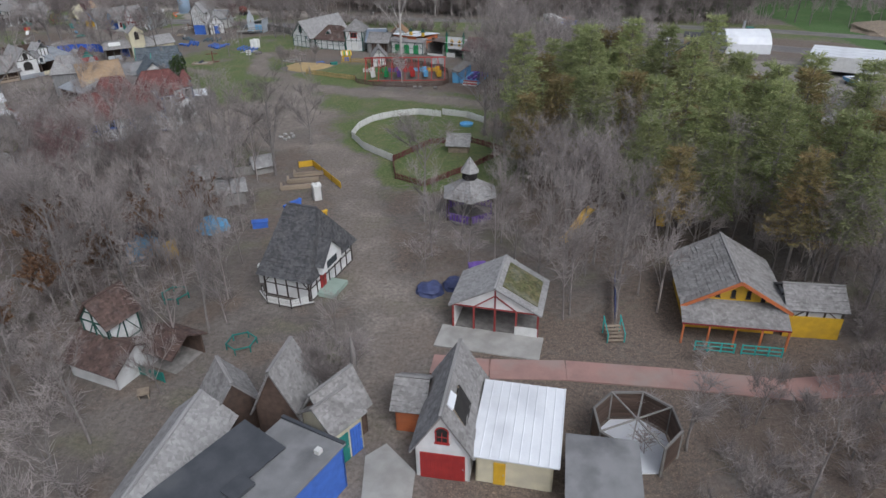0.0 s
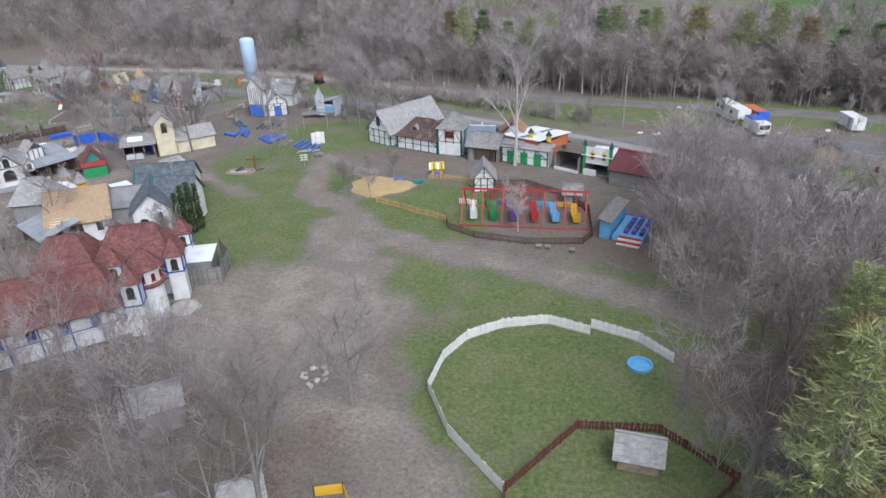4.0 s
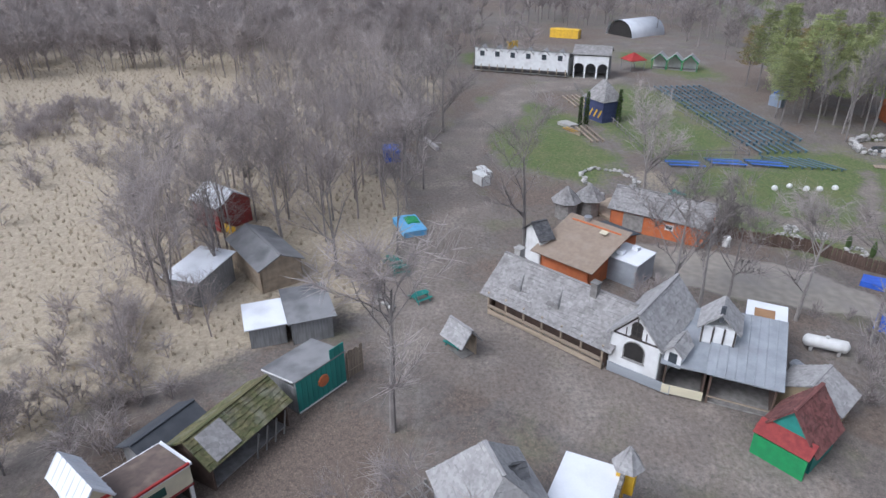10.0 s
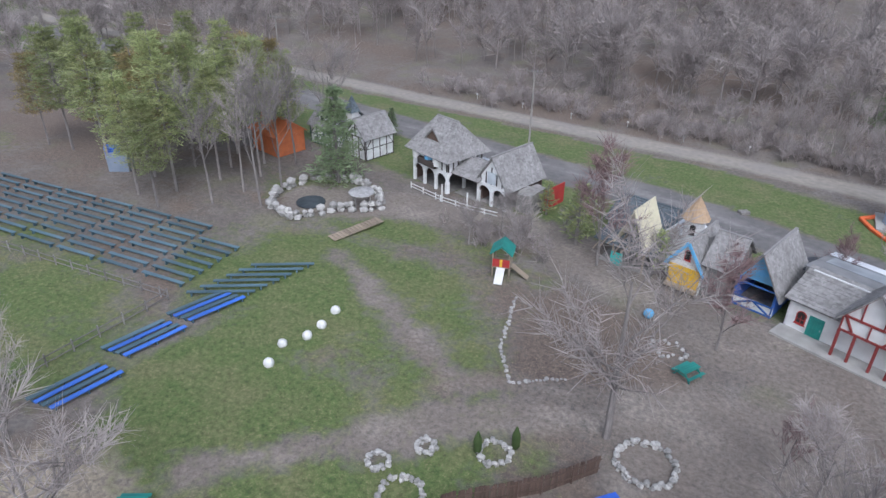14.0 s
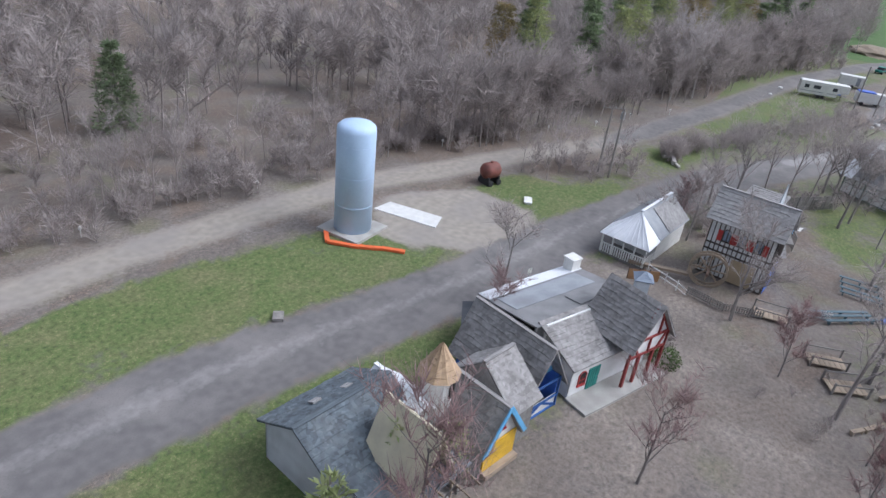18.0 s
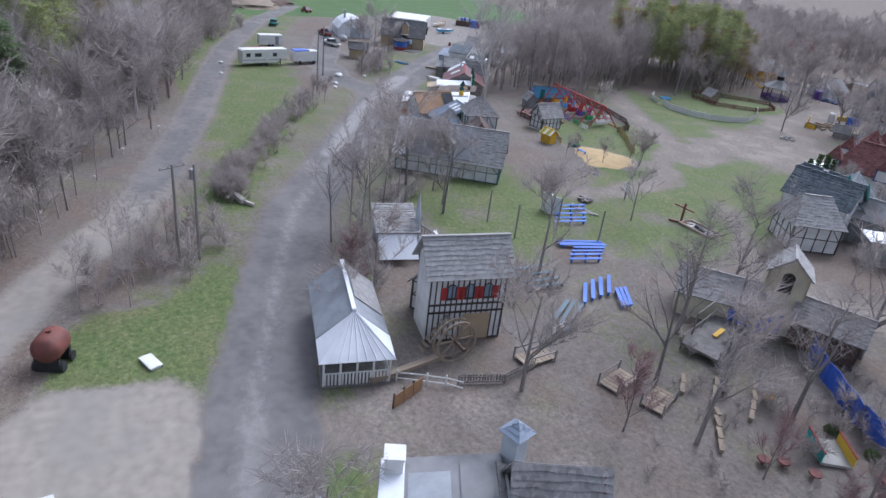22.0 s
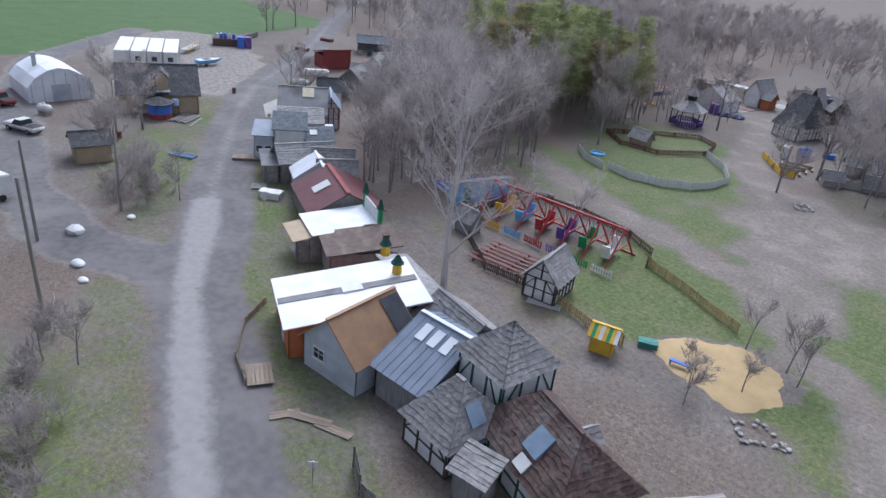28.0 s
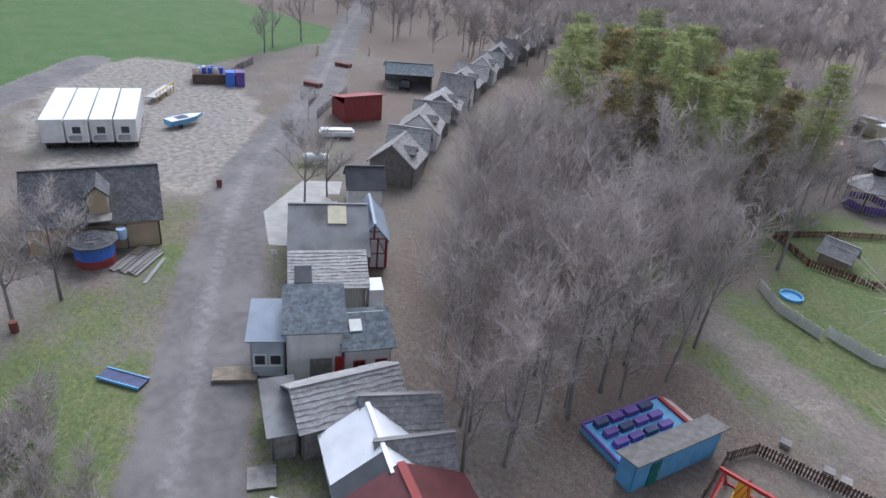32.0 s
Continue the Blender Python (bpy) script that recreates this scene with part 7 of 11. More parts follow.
# chapel stalls
r, w, d = house("cream_chapel", "small cream chapel tower with a dark arched window", (-76.4, 166.8), (-73.8, 169.0), 3.0, 5.9, 7.4, "y", wall="cream", roof="shingle_lt", over=0.25)
for sd_ in "fb":
    window(r, sd_, w, d, w / 2 - 0.5, 4.2, 1.0, 1.3, M["timber"], "dark", arched=True)
r, w, d = house("cream_stall", "long cream stall with a grey shingle roof", (-73.8, 169.0), (-68.8, 173.8), 4.4, 2.4, 4.0, "x", wall="cream", roof="shingle_lt")
r, w, d = house("pale_stall", "open market stall with a grey roof and a white canopy", (-81.6, 164.0), (-76.8, 166.6), 4.5, 2.6, 4.0, "x", wall="plank_dk", roof="shingle", sides="rbl")
rect_on_slope(r, "canopy", (1.0, 0.3, 3.0), (3.6, 0.3, 3.0), (1.0, 1.5, 3.6), "white", 0.3)
for k in range(4):
    bar("post", M["plank_gr"], r, (0.1 + k * 1.7, 0.0, 0), (0.1 + k * 1.7, 0.0, 2.5), 0.14, 0.14)
bm = bmesh.new()
box(bm, 0.3, 3.2, 0.1, 0.5, 0, 0.95)
part("counter", bm, M["greyblue"], r)
r, w, d = house("red_green_stall", "red and teal stall with a steep red gambrel roof", (-83.4, 155.2), (-80.6, 157.5), 3.8, 2.0, 4.4, "y", wall="teal", roof="shingle_red", over=0.3)
part("awning", roof_slope((-0.1, -1.1, 1.9), (w + 0.1, -1.1, 1.9), (w + 0.1, 0, 2.6), (-0.1, 0, 2.6), "flat", 2), M["timber_red"], r)
bm = bmesh.new()
box(bm, 0, w, -1.0, -0.9, 0, 1.7)
part("tarp_front", bm, M["green"], r)
house("back_shed", "tan back shed of the red stall", (-87.6, 158.4), (-84.4, 161.2), 3.0, 2.0, 3.2, "y", wall="tan", roof="shingle_lt")
tank_lying("propane_tank", "white horizontal propane tank", -94.4, 165.9, 65, 0.55, 3.6, "white")


# ---- west: food row, orange buildings, arena, marsh side stalls ----
r, w, d = house("food_row", "long timber food stall row with a pale shingle roof", (-101.4, 137.5), (-92.5, 146.5), 6.0, 2.5, 4.9, "x", wall="plank_dk", roof="shingle", sides="rbl", over=0.7)
post_row(r, "post", M["plank"], (0.2, -0.4), (w - 0.2, -0.4), 7, 0.16, 2.4)
bar("counter", M["plank"], r, (0.2, -0.5, 1.0), (w - 0.2, -0.5, 1.0), 0.4, 0.08)
bar("lower_rail", M["plank"], r, (0.2, -0.5, 0.4), (w - 0.2, -0.5, 0.4), 0.08, 0.5)
bm = bmesh.new()
box(bm, 0.3, w - 0.3, 0.4, 0.5, 0.05, 2.3)
part("back_of_counter", bm, M["plank_dk"], r)
for u in (2.4, 6.6):
    bm = bmesh.new()
    n = 8
    fr, bk = [bm.verts.new((u, 2.1, 4.3))], []
    arc = [(u + 0.7 * math.cos(k * math.pi / n), 0.55, 3.05 + 0.6 * math.sin(k * math.pi / n)) for k in range(n + 1)]
    av = [bm.verts.new(p) for p in arc]
    for a, b in zip(av[:-1], av[1:]):
        bm.faces.new((fr[0], b, a))
    bm.faces.new(av)
    part("eyebrow_dormer", bm, M["shingle"], r)
chimney(r, w * 0.75, 2.6, 4.2, 5.8, 0.6, "plank_gr")
chimney(r, 0.5, 3.6, 4.0, 5.6, 0.7, "stone")
r, w, d = house("food_gable", "white half-timbered gabled stall front with arched windows", (-92.3, 146.6), (-89.7, 149.8), 7.6, 3.9, 6.2, "y", timber=None, roof="shingle_lt", over=0.3)
window(r, "f", w, d, w / 2 - 0.45, 4.1, 0.9, 0.9, M["timber"], "dark", arched=True)
window(r, "f", w, d, w / 2 - 0.9, 1.8, 1.8, 0.9, M["stone"], "dark", arched=True, bars=False)
for a, b in (((0.2, 3.9), (w / 2, 6.0)), ((w - 0.2, 3.9), (w / 2, 6.0)), ((0.2, 3.9), (w - 0.2, 3.9)), ((w / 2, 5.2), (w / 2, 6.0)), ((w * 0.3, 3.9), (w * 0.3, 4.7)), ((w * 0.7, 3.9), (w * 0.7, 4.7))):
    bar("timber", M["timber"], r, (a[0], -0.03, a[1]), (b[0], -0.03, b[1]), 0.06, 0.14)
dormer(r, w + 0.3, 0.1, 2.6, 1.3, 1.3, 2.0, 0, "plaster", "shingle_lt")
bar("apron", M["metal_g"], r, (0, -0.1, 0.5), (w + 1.2, -0.1, 0.5), 0.08, 0.9)
r, w, d = house("flat_roof_stall", "stall with a low pale roof and small bell tower", (-89.4, 150.2), (-88.2, 153.0), 7.0, 2.8, 3.8, "x", wall="plank_dk", roof="metal_g", style="flat", shed="f", sides="rbl")
bar("front_panel", M["cream"], r, (0, -0.3, 0.6), (w, -0.3, 0.6), 0.06, 0.8)
bt = thing("bell_tower", "small half-timbered roof tower with a peaked roof", "tower", -91.4, 153.4, 64, 3.4)
bm = bmesh.new()
slab_with_holes(bm, 2.6, 1.6, [], 2.4, 0)
part("body", bm, M["plaster"], bt)
for k in range(4):
    bar("timber", M["timber"], bt, (0.1 + k * 0.8, -0.05, 0), (0.1 + k * 0.8, -0.05, 1.6), 0.14, 0.06)
for a, b in (((-0.3, -0.4), (-0.3, 2.8)), ((2.9, 2.8), (2.9, -0.4))):
    part("roof", roof_slope((*b, 1.45), (*a, 1.45), (1.3, a[1], 3.0), (1.3, b[1], 3.0), "shingle", 5), M["shingle_lt"], bt)
bar("flue", M["felt_dk"], bt, (1.3, 0.0, 2.2), (1.3, 0.0, 3.5), 0.35, 0.35)
r, w, d = house("grey_roof_stall", "stall with a plain grey metal roof", (-88.0, 153.2), (-86.0, 157.4), 7.0, 2.8, 4.2, "x", wall="plank_dk", roof="metal_g", style="metal", shed="f", sides="rbl")
bar("railing", M["plank"], r, (0, -0.3, 0.9), (w, -0.3, 0.9), 0.1, 0.1)
r, w, d = house("dark_box_store", "dark grey box store with a rusty white flat roof", (-94.0, 158.2), (-92.6, 161.0), 3.6, 3.4, 3.5, "x", wall="navy", roof="metal_w", style="flat", shed="f", over=0.05)
rect_on_slope(r, "rust_stain", (0.6, 0.8, 3.62), (2.2, 0.8, 3.62), (0.6, 2.4, 3.64), "rust", 0.03)
crate("cooling_unit", "grey cooling unit beside the store", "machine", -91.2, 162.0, 30, 1.2, 0.8, 1.0, "metal_g")
r, w, d = house("orange_house", "orange sided building with a tan board roof", (-109.2, 143.4), (-105.0, 147.6), 5.6, 2.4, 4.4, "x", wall="orange", roof="tan_felt", style="flat", over=0.8, shed="f")
rect_on_slope(r, "hatch", (w - 1.9, d - 1.2, 4.25), (w - 1.1, d - 1.2, 4.25), (w - 1.9, d - 0.6, 4.4), "cream", 0.1)
r, w, d = house("orange_annex", "orange annex with a dark blue felt roof", (-112.6, 148.4), (-109.6, 151.0), 4.4, 2.6, 3.8, "x", wall="orange", roof="felt_dk", style="flat", shed="b")
bar("parapet", M["white"], r, (0, -0.1, 3.9), (w, -0.1, 3.9), 0.12, 0.4)
bm = bmesh.new()
lathe(bm, [(0.35, 3.4), (0.35, 4.6), (0.45, 4.65), (0.45, 4.85)], 12, 0.4, 0.2)
part("vent_stack", bm, M["steel"], r)
house("gabled_front_building", "narrow white gabled front of the orange house", (-112.4, 142.2), (-109.6, 143.4), 1.2, 3.6, 4.8, "y", wall="plaster", roof="shingle_dk")
r, w, d = house("grey_cold_store", "grey box store with a white flat roof and vents", (-107.6, 150.0), (-105.2, 152.4), 3.6, 2.6, 2.7, "x", wall="metal_g", roof="metal_w", style="flat", shed="f", over=0.1)
for x, y in ((0.9, 1.0), (1.6, 2.8)):
    bm = bmesh.new()
    box(bm, x - 0.35, x + 0.35, y - 0.3, y + 0.3, 2.8, 3.2)
    part("roof_vent", bm, M["metal_w"], r)
for x, y, rr in ((-124.0, 151.6, 2.0), (-123.2, 148.6, 1.9)):
    t = thing("shingled_kiosk", "small round kiosk with a pointed shingle roof", "kiosk", x, y, group="kiosks")
    tower(t, 0, 0, rr * 0.7, 2.2, "plank_gr", 8)
    cone_roof(t, 0, 0, 2.2, rr, 1.9, "shingle", 8)
r, w, d = house("orange_barn", "long orange building with a grey shingle roof", (-120.2, 153.4), (-114.0, 162.6), 5.0, 2.6, 4.4, "x", wall="orange", roof="shingle")
bm = bmesh.new()
box(bm, 1.6, 4.0, -0.1, -0.02, 0.2, 2.2)
part("sliding_door", bm, M["plank_gr"], r)
window(r, "f", w, d, 6.6, 1.3, 0.9, 0.6, M["white"])
door(r, "f", w, d, 8.6, 1.0, 2.0, M["orange"])
r, w, d = house("deck_terrace", "pale plank terrace beside the orange barn", (-126.4, 151.6), (-121.0, 154.0), 5.6, 0.3, 0.35, "x", wall="plank", roof="plank", style="flat", shed="f", over=0, sides="f")
tile_stones("stone_border", "winding border of pale field stones", [(-126.5, 153.0), (-130.0, 154.6), (-131.6, 154.0), (-135.0, 153.4), (-138.5, 153.6), (-140.2, 156.0), (-138.6, 159.6), (-134.5, 160.8), (-131.0, 158.4), (-128.6, 158.2)], 0.75, 5)
for k, (x, y) in enumerate(((-131.3, 178.7), (-132.0, 181.1), (-131.0, 182.9), (-130.9, 184.7), (-131.2, 187.0))):
    bm = bmesh.new()
    bmesh.ops.create_icosphere(bm, subdivisions=2, radius=0.42)
    for v in bm.verts:
        v.co *= 1 + 0.18 * noise.noise(v.co * 2 + Vector((k, 0, 0)))
        v.co.z = max(v.co.z, -0.3)
    single("boulder", bm, M["white"], "pale rounded boulder on the grass", "boulder", pose(x, y, 0.25), "row of boulders")
# arena
ang = math.degrees(math.atan2(3.5, 45.2))
ux, uy = math.cos(radians(ang)), math.sin(radians(ang))
for col in range(8):
    for row in range(9):
        if row > 6 and col == 7:
            continue
        x, y = -190.2 + (col * 5.7) * ux - uy * (1.4 + row * 1.25), 178.4 + (col * 5.7) * uy + ux * (1.4 + row * 1.25)
        b = thing("arena_bench", "long dark blue plank bench beside the arena", "bench", x, y, ang, group="arena benches")
        bar("seat", M["bench"], b, (0, 0, 0.45), (5.0, 0, 0.45), 0.38, 0.07)
        for s in (0.4, 4.6):
            bar("support", M["bench"], b, (s, 0, 0), (s, 0, 0.42), 0.1, 0.3)
for k in range(6):
    b = thing("arena_bench", "long dark blue plank bench beside the arena", "bench", -144.2 + k * 0.3, 182.4 + k * 1.3, 32, group="arena benches")
    bar("seat", M["bench"], b, (0, 0, 0.45), (6.0, 0, 0.45), 0.38, 0.07)
    for s in (0.4, 5.4):
        bar("support", M["bench"], b, (s, 0, 0), (s, 0, 0.42), 0.1, 0.3)
for x, y, tn in ((-143.0, 167.0, 80), (-143.6, 173.4, 78), (-143.0, 179.2, 74)):
    for k in range(4):
        b = thing("low_bench", "light blue low plank bench at the arena's end", "bench", x + k * 0.75, y + k * 0.1, tn, group="low benches")
        bar("seat", M["blue" if k % 2 else "bench"], b, (0, 0, 0.4), (5.2, 0, 0.4), 0.42, 0.07)
        for s in (0.3, 2.6, 4.9):
            bar("support", M["bench"], b, (s, 0, 0), (s, 0, 0.38), 0.1, 0.3)
fence("weathered pale rail fence round the arena", [(-190.6, 177.4), (-168, 179.2), (-145.2, 181.2), (-145.9, 165.7), (-166, 164.2), (-187.7, 162.6), (-194, 163)], 1.1, M["plank_gr"], "rail")
r, w, d = house("arena_tower", "judge's tower painted blue and yellow with a shingle roof", (-168.2, 160.0), (-163.6, 162.4), 4.0, 4.2, 7.0, "x", hip=1.0, wall="navy", roof="shingle")
for k in range(4):
    bar("heraldic_bar", M["yellow"], r, (0.4 + k * 1.2, -0.05, 0.8), (1.2 + k * 1.2, -0.05, 2.2), 0.05, 0.3)
for k in range(5):
    st = thing("yellow_step", "yellow edged wooden stand step", "step", -160.6 + k * 0.45, 154.6 + k * 0.2, 30, group="yellow stand")
    bar("tread", M["yellow" if k % 2 else "plank"], st, (0, 0, 0.2 + 0.18 * k), (3.0, 0, 0.2 + 0.18 * k), 0.4, 0.08)
    bar("riser", M["plank"], st, (0, 0.1, 0.0), (3.0, 0.1, 0.0), 0.06, 0.4 + 0.36 * k)
for x, y, n in ((-183, 158.5, 9), (-161, 157.0, 7)):
    plank_benches("low tan plank bench beside the arena", x, y, 8, n // 2, 9.0, 1.0, "plank", group="tan benches")
crate("stage_box", "pale box stage beside the tower", "stage", -162.5, 156.0, 30, 3.2, 2.0, 0.5, "concrete")
r, w, d = house("royal_gallery", "long weathered white gallery with a timber front", (-210.5, 141.9), (-201.6, 163.0), 6, 4.2, 5.4, "x", wall="plaster", roof="felt_gr", style="flat", shed="b", over=0.2)
for k in range(6):
    dormer(r, 0.8 + k * 3.8, -0.1, 3.2, 2.2, 1.6, 1.5, 0, "plaster", "shingle_lt")
post_row(r, "post", M["plank"], (0.2, -1.8), (w - 0.2, -1.8), 12, 0.18, 2.0)
bar("deck_edge", M["dark"], r, (0, -1.2, 0.9), (w, -1.2, 0.9), 1.2, 0.6)
r, w, d = house("arch_gate", "weathered gallery gatehouse with a round arch", (-201.2, 164.0), (-198.6, 171.6), 6, 5.4, 6.8, "x", wall="greywall", roof="shingle", sides="rbl")
arcade("arch_wall", M["plaster"], r, pose(0, 0, 0), w, 5.0, 3, 2.2)
t = thing("red_canopy", "dark red pop-up canopy tent on posts", "canopy", -208.6, 180.0, 20)
cone_roof(t, 0, 0, 2.6, 3.2, 1.6, "red", 4)
for sx in (-1.9, 1.9):
    for sy in (-1.9, 1.9):
        bar("post", M["steel"], t, (sx, sy, 0), (sx, sy, 2.7), 0.1, 0.1)
for k in range(3):
    r, w, d = house("gabled_stall", "small open stall with green trimmed white gable", (-210.0 + k * 1.5, 185.0 + k * 3.2), (-208.6 + k * 1.5, 188.0 + k * 3.2), 3.4, 2.2, 3.6, "y", wall="white", roof="shingle_lt", sides="b")
    bar("verge", M["green"], r, (-0.3, -0.3, 2.0), (w / 2, -0.3, 3.7), 0.1, 0.25)
    bar("verge", M["green"], r, (w + 0.3, -0.3, 2.0), (w / 2, -0.3, 3.7), 0.1, 0.25)
    post_row(r, "post", M["green"], (0, 0), (w, 0), 2, 0.14, 2.2)
q_ = thing("quonset_shed", "white arched storage shed with a dark open end", "shed", -258.0, 189.0, 30)
bm = bmesh.new()
prof = [(5.6 * math.cos(k * math.pi / 14), 4.8 * math.sin(k * math.pi / 14)) for k in range(15)]
fr, bk = [bm.verts.new((x, 0, z)) for x, z in prof], [bm.verts.new((x, 14, z)) for x, z in prof]
for k in range(14):
    bm.faces.new((fr[k], fr[k + 1], bk[k + 1], bk[k]))
bm.faces.new(bk)
part("vault", bm, M["metal_w"], q_, smooth=True)
# near-black sheet across the open mouth paints the shade inside the vault
bm = bmesh.new()
bm.faces.new([bm.verts.new((x * 0.96, 0.6, z * 0.96)) for x, z in prof])
part("end_wall", bm, M["dark"], q_)
crate("long_blue_stall", "long yellow and blue food stall", "stall", -256.0, 172.0, 62, 9.0, 2.6, 2.4, "yellow")
crate("blue_booth", "small blue portable toilet booth", "booth", -177.5, 200.4, 20, 1.4, 1.4, 2.2, "blue")
crate("pale_cage", "pale blue wheeled cage wagon", "wagon", -174.6, 199.2, 30, 2.6, 1.6, 1.9, "metal_b")
t = thing("tall_slide", "turquoise and yellow inflatable slide tower", "slide", -222, 148, 30)
for k in range(4):
    bar("chute", M["turq"], t, (0, k * 0.8, 0.4), (5.0, k * 0.8, 4.0), 0.7, 0.3)
bar("tower_post", M["yellow"], t, (5.4, 0.4, 0), (5.4, 0.4, 5.5), 1.0, 1.0)
bar("tower_post", M["yellow"], t, (5.4, 2.0, 0), (5.4, 2.0, 5.5), 1.0, 1.0)
# shop row on the marsh side
r, w, d = house("shop_row", "cream shop row with red trim and a signboard front", (-70.4, 110.0), (-78.7, 117.0), 3.6, 2.9, 3.5, "x", wall="plank_dk", roof="metal_w", style="metal", shed="b", sides="rb", over=0.15)
fw = w
for u0, u1, z1, mt in ((0.0, fw * 0.42, 3.7, "cream"), (fw * 0.42, fw * 0.58, 5.0, "cream"), (fw * 0.58, fw, 3.7, "cream")):
    bm = bmesh.new()
    box(bm, u0, u1, -0.1, 0.02, 2.0, z1)
    part("signboard", bm, M[mt], r)
    bar("red_trim", M["red"], r, (u0, -0.13, z1), (u1, -0.13, z1), 0.12, 0.18)
    bar("red_trim", M["timber_red"], r, (u0, -0.13, 2.0), (u1, -0.13, 2.0), 0.08, 0.14)
    bar("red_trim", M["timber_red"], r, (u0, -0.13, 2.0), (u0, -0.13, z1), 0.12, 0.08)
part("tower_roof", roof_slope((fw * 0.42 - 0.15, 4.0, 4.9), (fw * 0.42 - 0.15, -0.3, 4.9), (fw * 0.5, -0.3, 6.2), (fw * 0.5, 4.0, 6.2), "metal", 1), M["metal_w"], r)
part("tower_roof", roof_slope((fw * 0.58 + 0.15, -0.3, 4.9), (fw * 0.58 + 0.15, 4.0, 4.9), (fw * 0.5, 4.0, 6.2), (fw * 0.5, -0.3, 6.2), "metal", 1), M["metal_w"], r)
bm = bmesh.new()
slab_with_holes(bm, fw * 0.16, 0.05, [], 0.1, 1.1)
part("tower_gable", bm, M["cream"], r, "", pose(fw * 0.42, -0.08, 4.9))
bm = bmesh.new()
box(bm, fw * 0.43, fw * 0.57, 0.1, 3.8, 3.2, 4.95)
part("tower_body", bm, M["plaster"], r)
rect_on_slope(r, "brown_sheet", (fw * 0.6, 0.0, 3.66), (fw - 0.1, 0.0, 3.66), (fw * 0.6, 3.5, 3.1), "brown_felt", 0.08)
for u in (0.2, fw * 0.21, fw * 0.42, fw * 0.58, fw * 0.8, fw - 0.2):
    bar("post", M["white"], r, (u, -0.05, 0), (u, -0.05, 2.0), 0.22, 0.22)
bm = bmesh.new()
lathe(bm, [(0.75, -0.04), (0.75, 0.04)], 18)
part("oval_sign", bm, M["green"], r, "dark green oval sign with pale bars", pose(fw * 0.24, -0.16, 2.8, 90, 0, 0) @ Matrix.Diagonal((1, 0.5, 1, 1)))
bm = bmesh.new()
box(bm, fw * 0.74, fw * 0.84, -0.16, -0.1, 2.5, 3.1)
part("square_sign", bm, M["timber_gn"], r)
bm = bmesh.new()
lathe(bm, [(0.5, -0.05), (0.5, 0.05)], 9)
part("rose_sign", bm, M["red"], r, "red flower shaped emblem", pose(fw * 0.5, -0.16, 3.6, 90, 0, 0))
bm = bmesh.new()
lathe(bm, [(0.8, 0), (0.9, 0.35)], 12)
part("yellow_tub", bm, M["yellow"], r, "bright yellow round tub", pose(fw * 0.26, 0.3, 1.0))
house("grey_tent_hut", "narrow hut with a pale tarpaulin roof", (-68.6, 107.6), (-69.8, 109.6), 3.0, 3.0, 4.2, "y", wall="plank_dk", roof="metal_w", style="flat")
house("round_window_hut", "hut with a round framed front gable", (-67.4, 103.6), (-68.8, 106.6), 3.4, 3.2, 4.8, "y", wall="greyblue", roof="shingle", timber="timber")
r, w, d = house("moss_stall", "two-storey stall with an arched front under mossy roofs", (-63.3, 95.0), (-65.1, 101.2), 4.4, 2.6, 2.8, "x", wall="plaster", roof="moss", sides="rbl", shed="f")
arcade("arch_front", M["plaster"], r, pose(0, -0.1, 0), w, 2.6, 4, 1.6)
part("lower_roof", roof_slope((-0.3, -0.7, 2.3), (w + 0.3, -0.7, 2.3), (w + 0.3, 1.6, 3.6), (-0.3, 1.6, 3.6), "shingle", 5), M["moss"], r)
r2, w, d = house("moss_loft", "upper loft with dark windows and a mossy roof", (-65.0, 94.8), (-66.4, 100.2), 2.8, 4.4, 6.0, "x", wall="plaster", roof="moss", hip=0.3)
for k in range(3):
    window(r2, "f", w, d, 0.8 + k * 1.8, 3.5, 0.8, 0.4, M["timber"], "dark", arched=True, bars=False)
house("red_roof_stall", "stall with a worn red roof", (-66.0, 87.4), (-67.6, 92.4), 4.2, 3.0, 4.6, "x", wall="plank_dk", roof="shingle_red")
r, w, d = house("dark_stall", "sagging dark stall with a mossy shingle roof", (-79.8, 117.8), (-86.0, 121.4), 3.8, 2.3, 3.6, "x", wall="plank_dk", roof="moss", sides="rbl")
rect_on_slope(r, "grey_patch", (0.4, -0.2, 2.3), (2.6, -0.2, 2.3), (0.4, 1.7, 3.5), "shingle", 0.12)
for k in range(4):
    bar("front_rail", M["plank_gr"], r, (3.4 + 0.9 * k, -0.5, 0.2), (4.0 + 0.9 * k, -0.3, 1.9), 0.1, 0.1)
r, w, d = house("low_back_hut", "low grey back hut with a dark felt roof", (-80.6, 113.6), (-84.6, 116.0), 3.0, 1.9, 2.7, "x", wall="greywall", roof="felt_dk", style="flat")
r, w, d = house("green_stall", "green fronted stall with a sloped grey roof", (-87.2, 121.9), (-91.0, 125.0), 3.8, 2.4, 3.0, "x", wall="greywall", roof="felt_gr", style="flat", shed="b", over=0.15)
for k in range(10):
    bar("front_board", M["teal"], r, (0.25 + k * w / 10, -0.1, 0.1), (0.25 + k * w / 10, -0.1, 3.0 + (1.0 if k > 6 else 0.0)), w / 10 - 0.02, 0.06)
bar("white_trim", M["white"], r, (0, -0.16, 0.15), (w, -0.16, 0.15), 0.06, 0.1)
bar("white_trim", M["white"], r, (-0.2, 0, 3.12), (-0.2, d, 2.5), 0.1, 0.08)
bm = bmesh.new()
lathe(bm, [(0.55, -0.05), (0.5, 0.05)], 9)
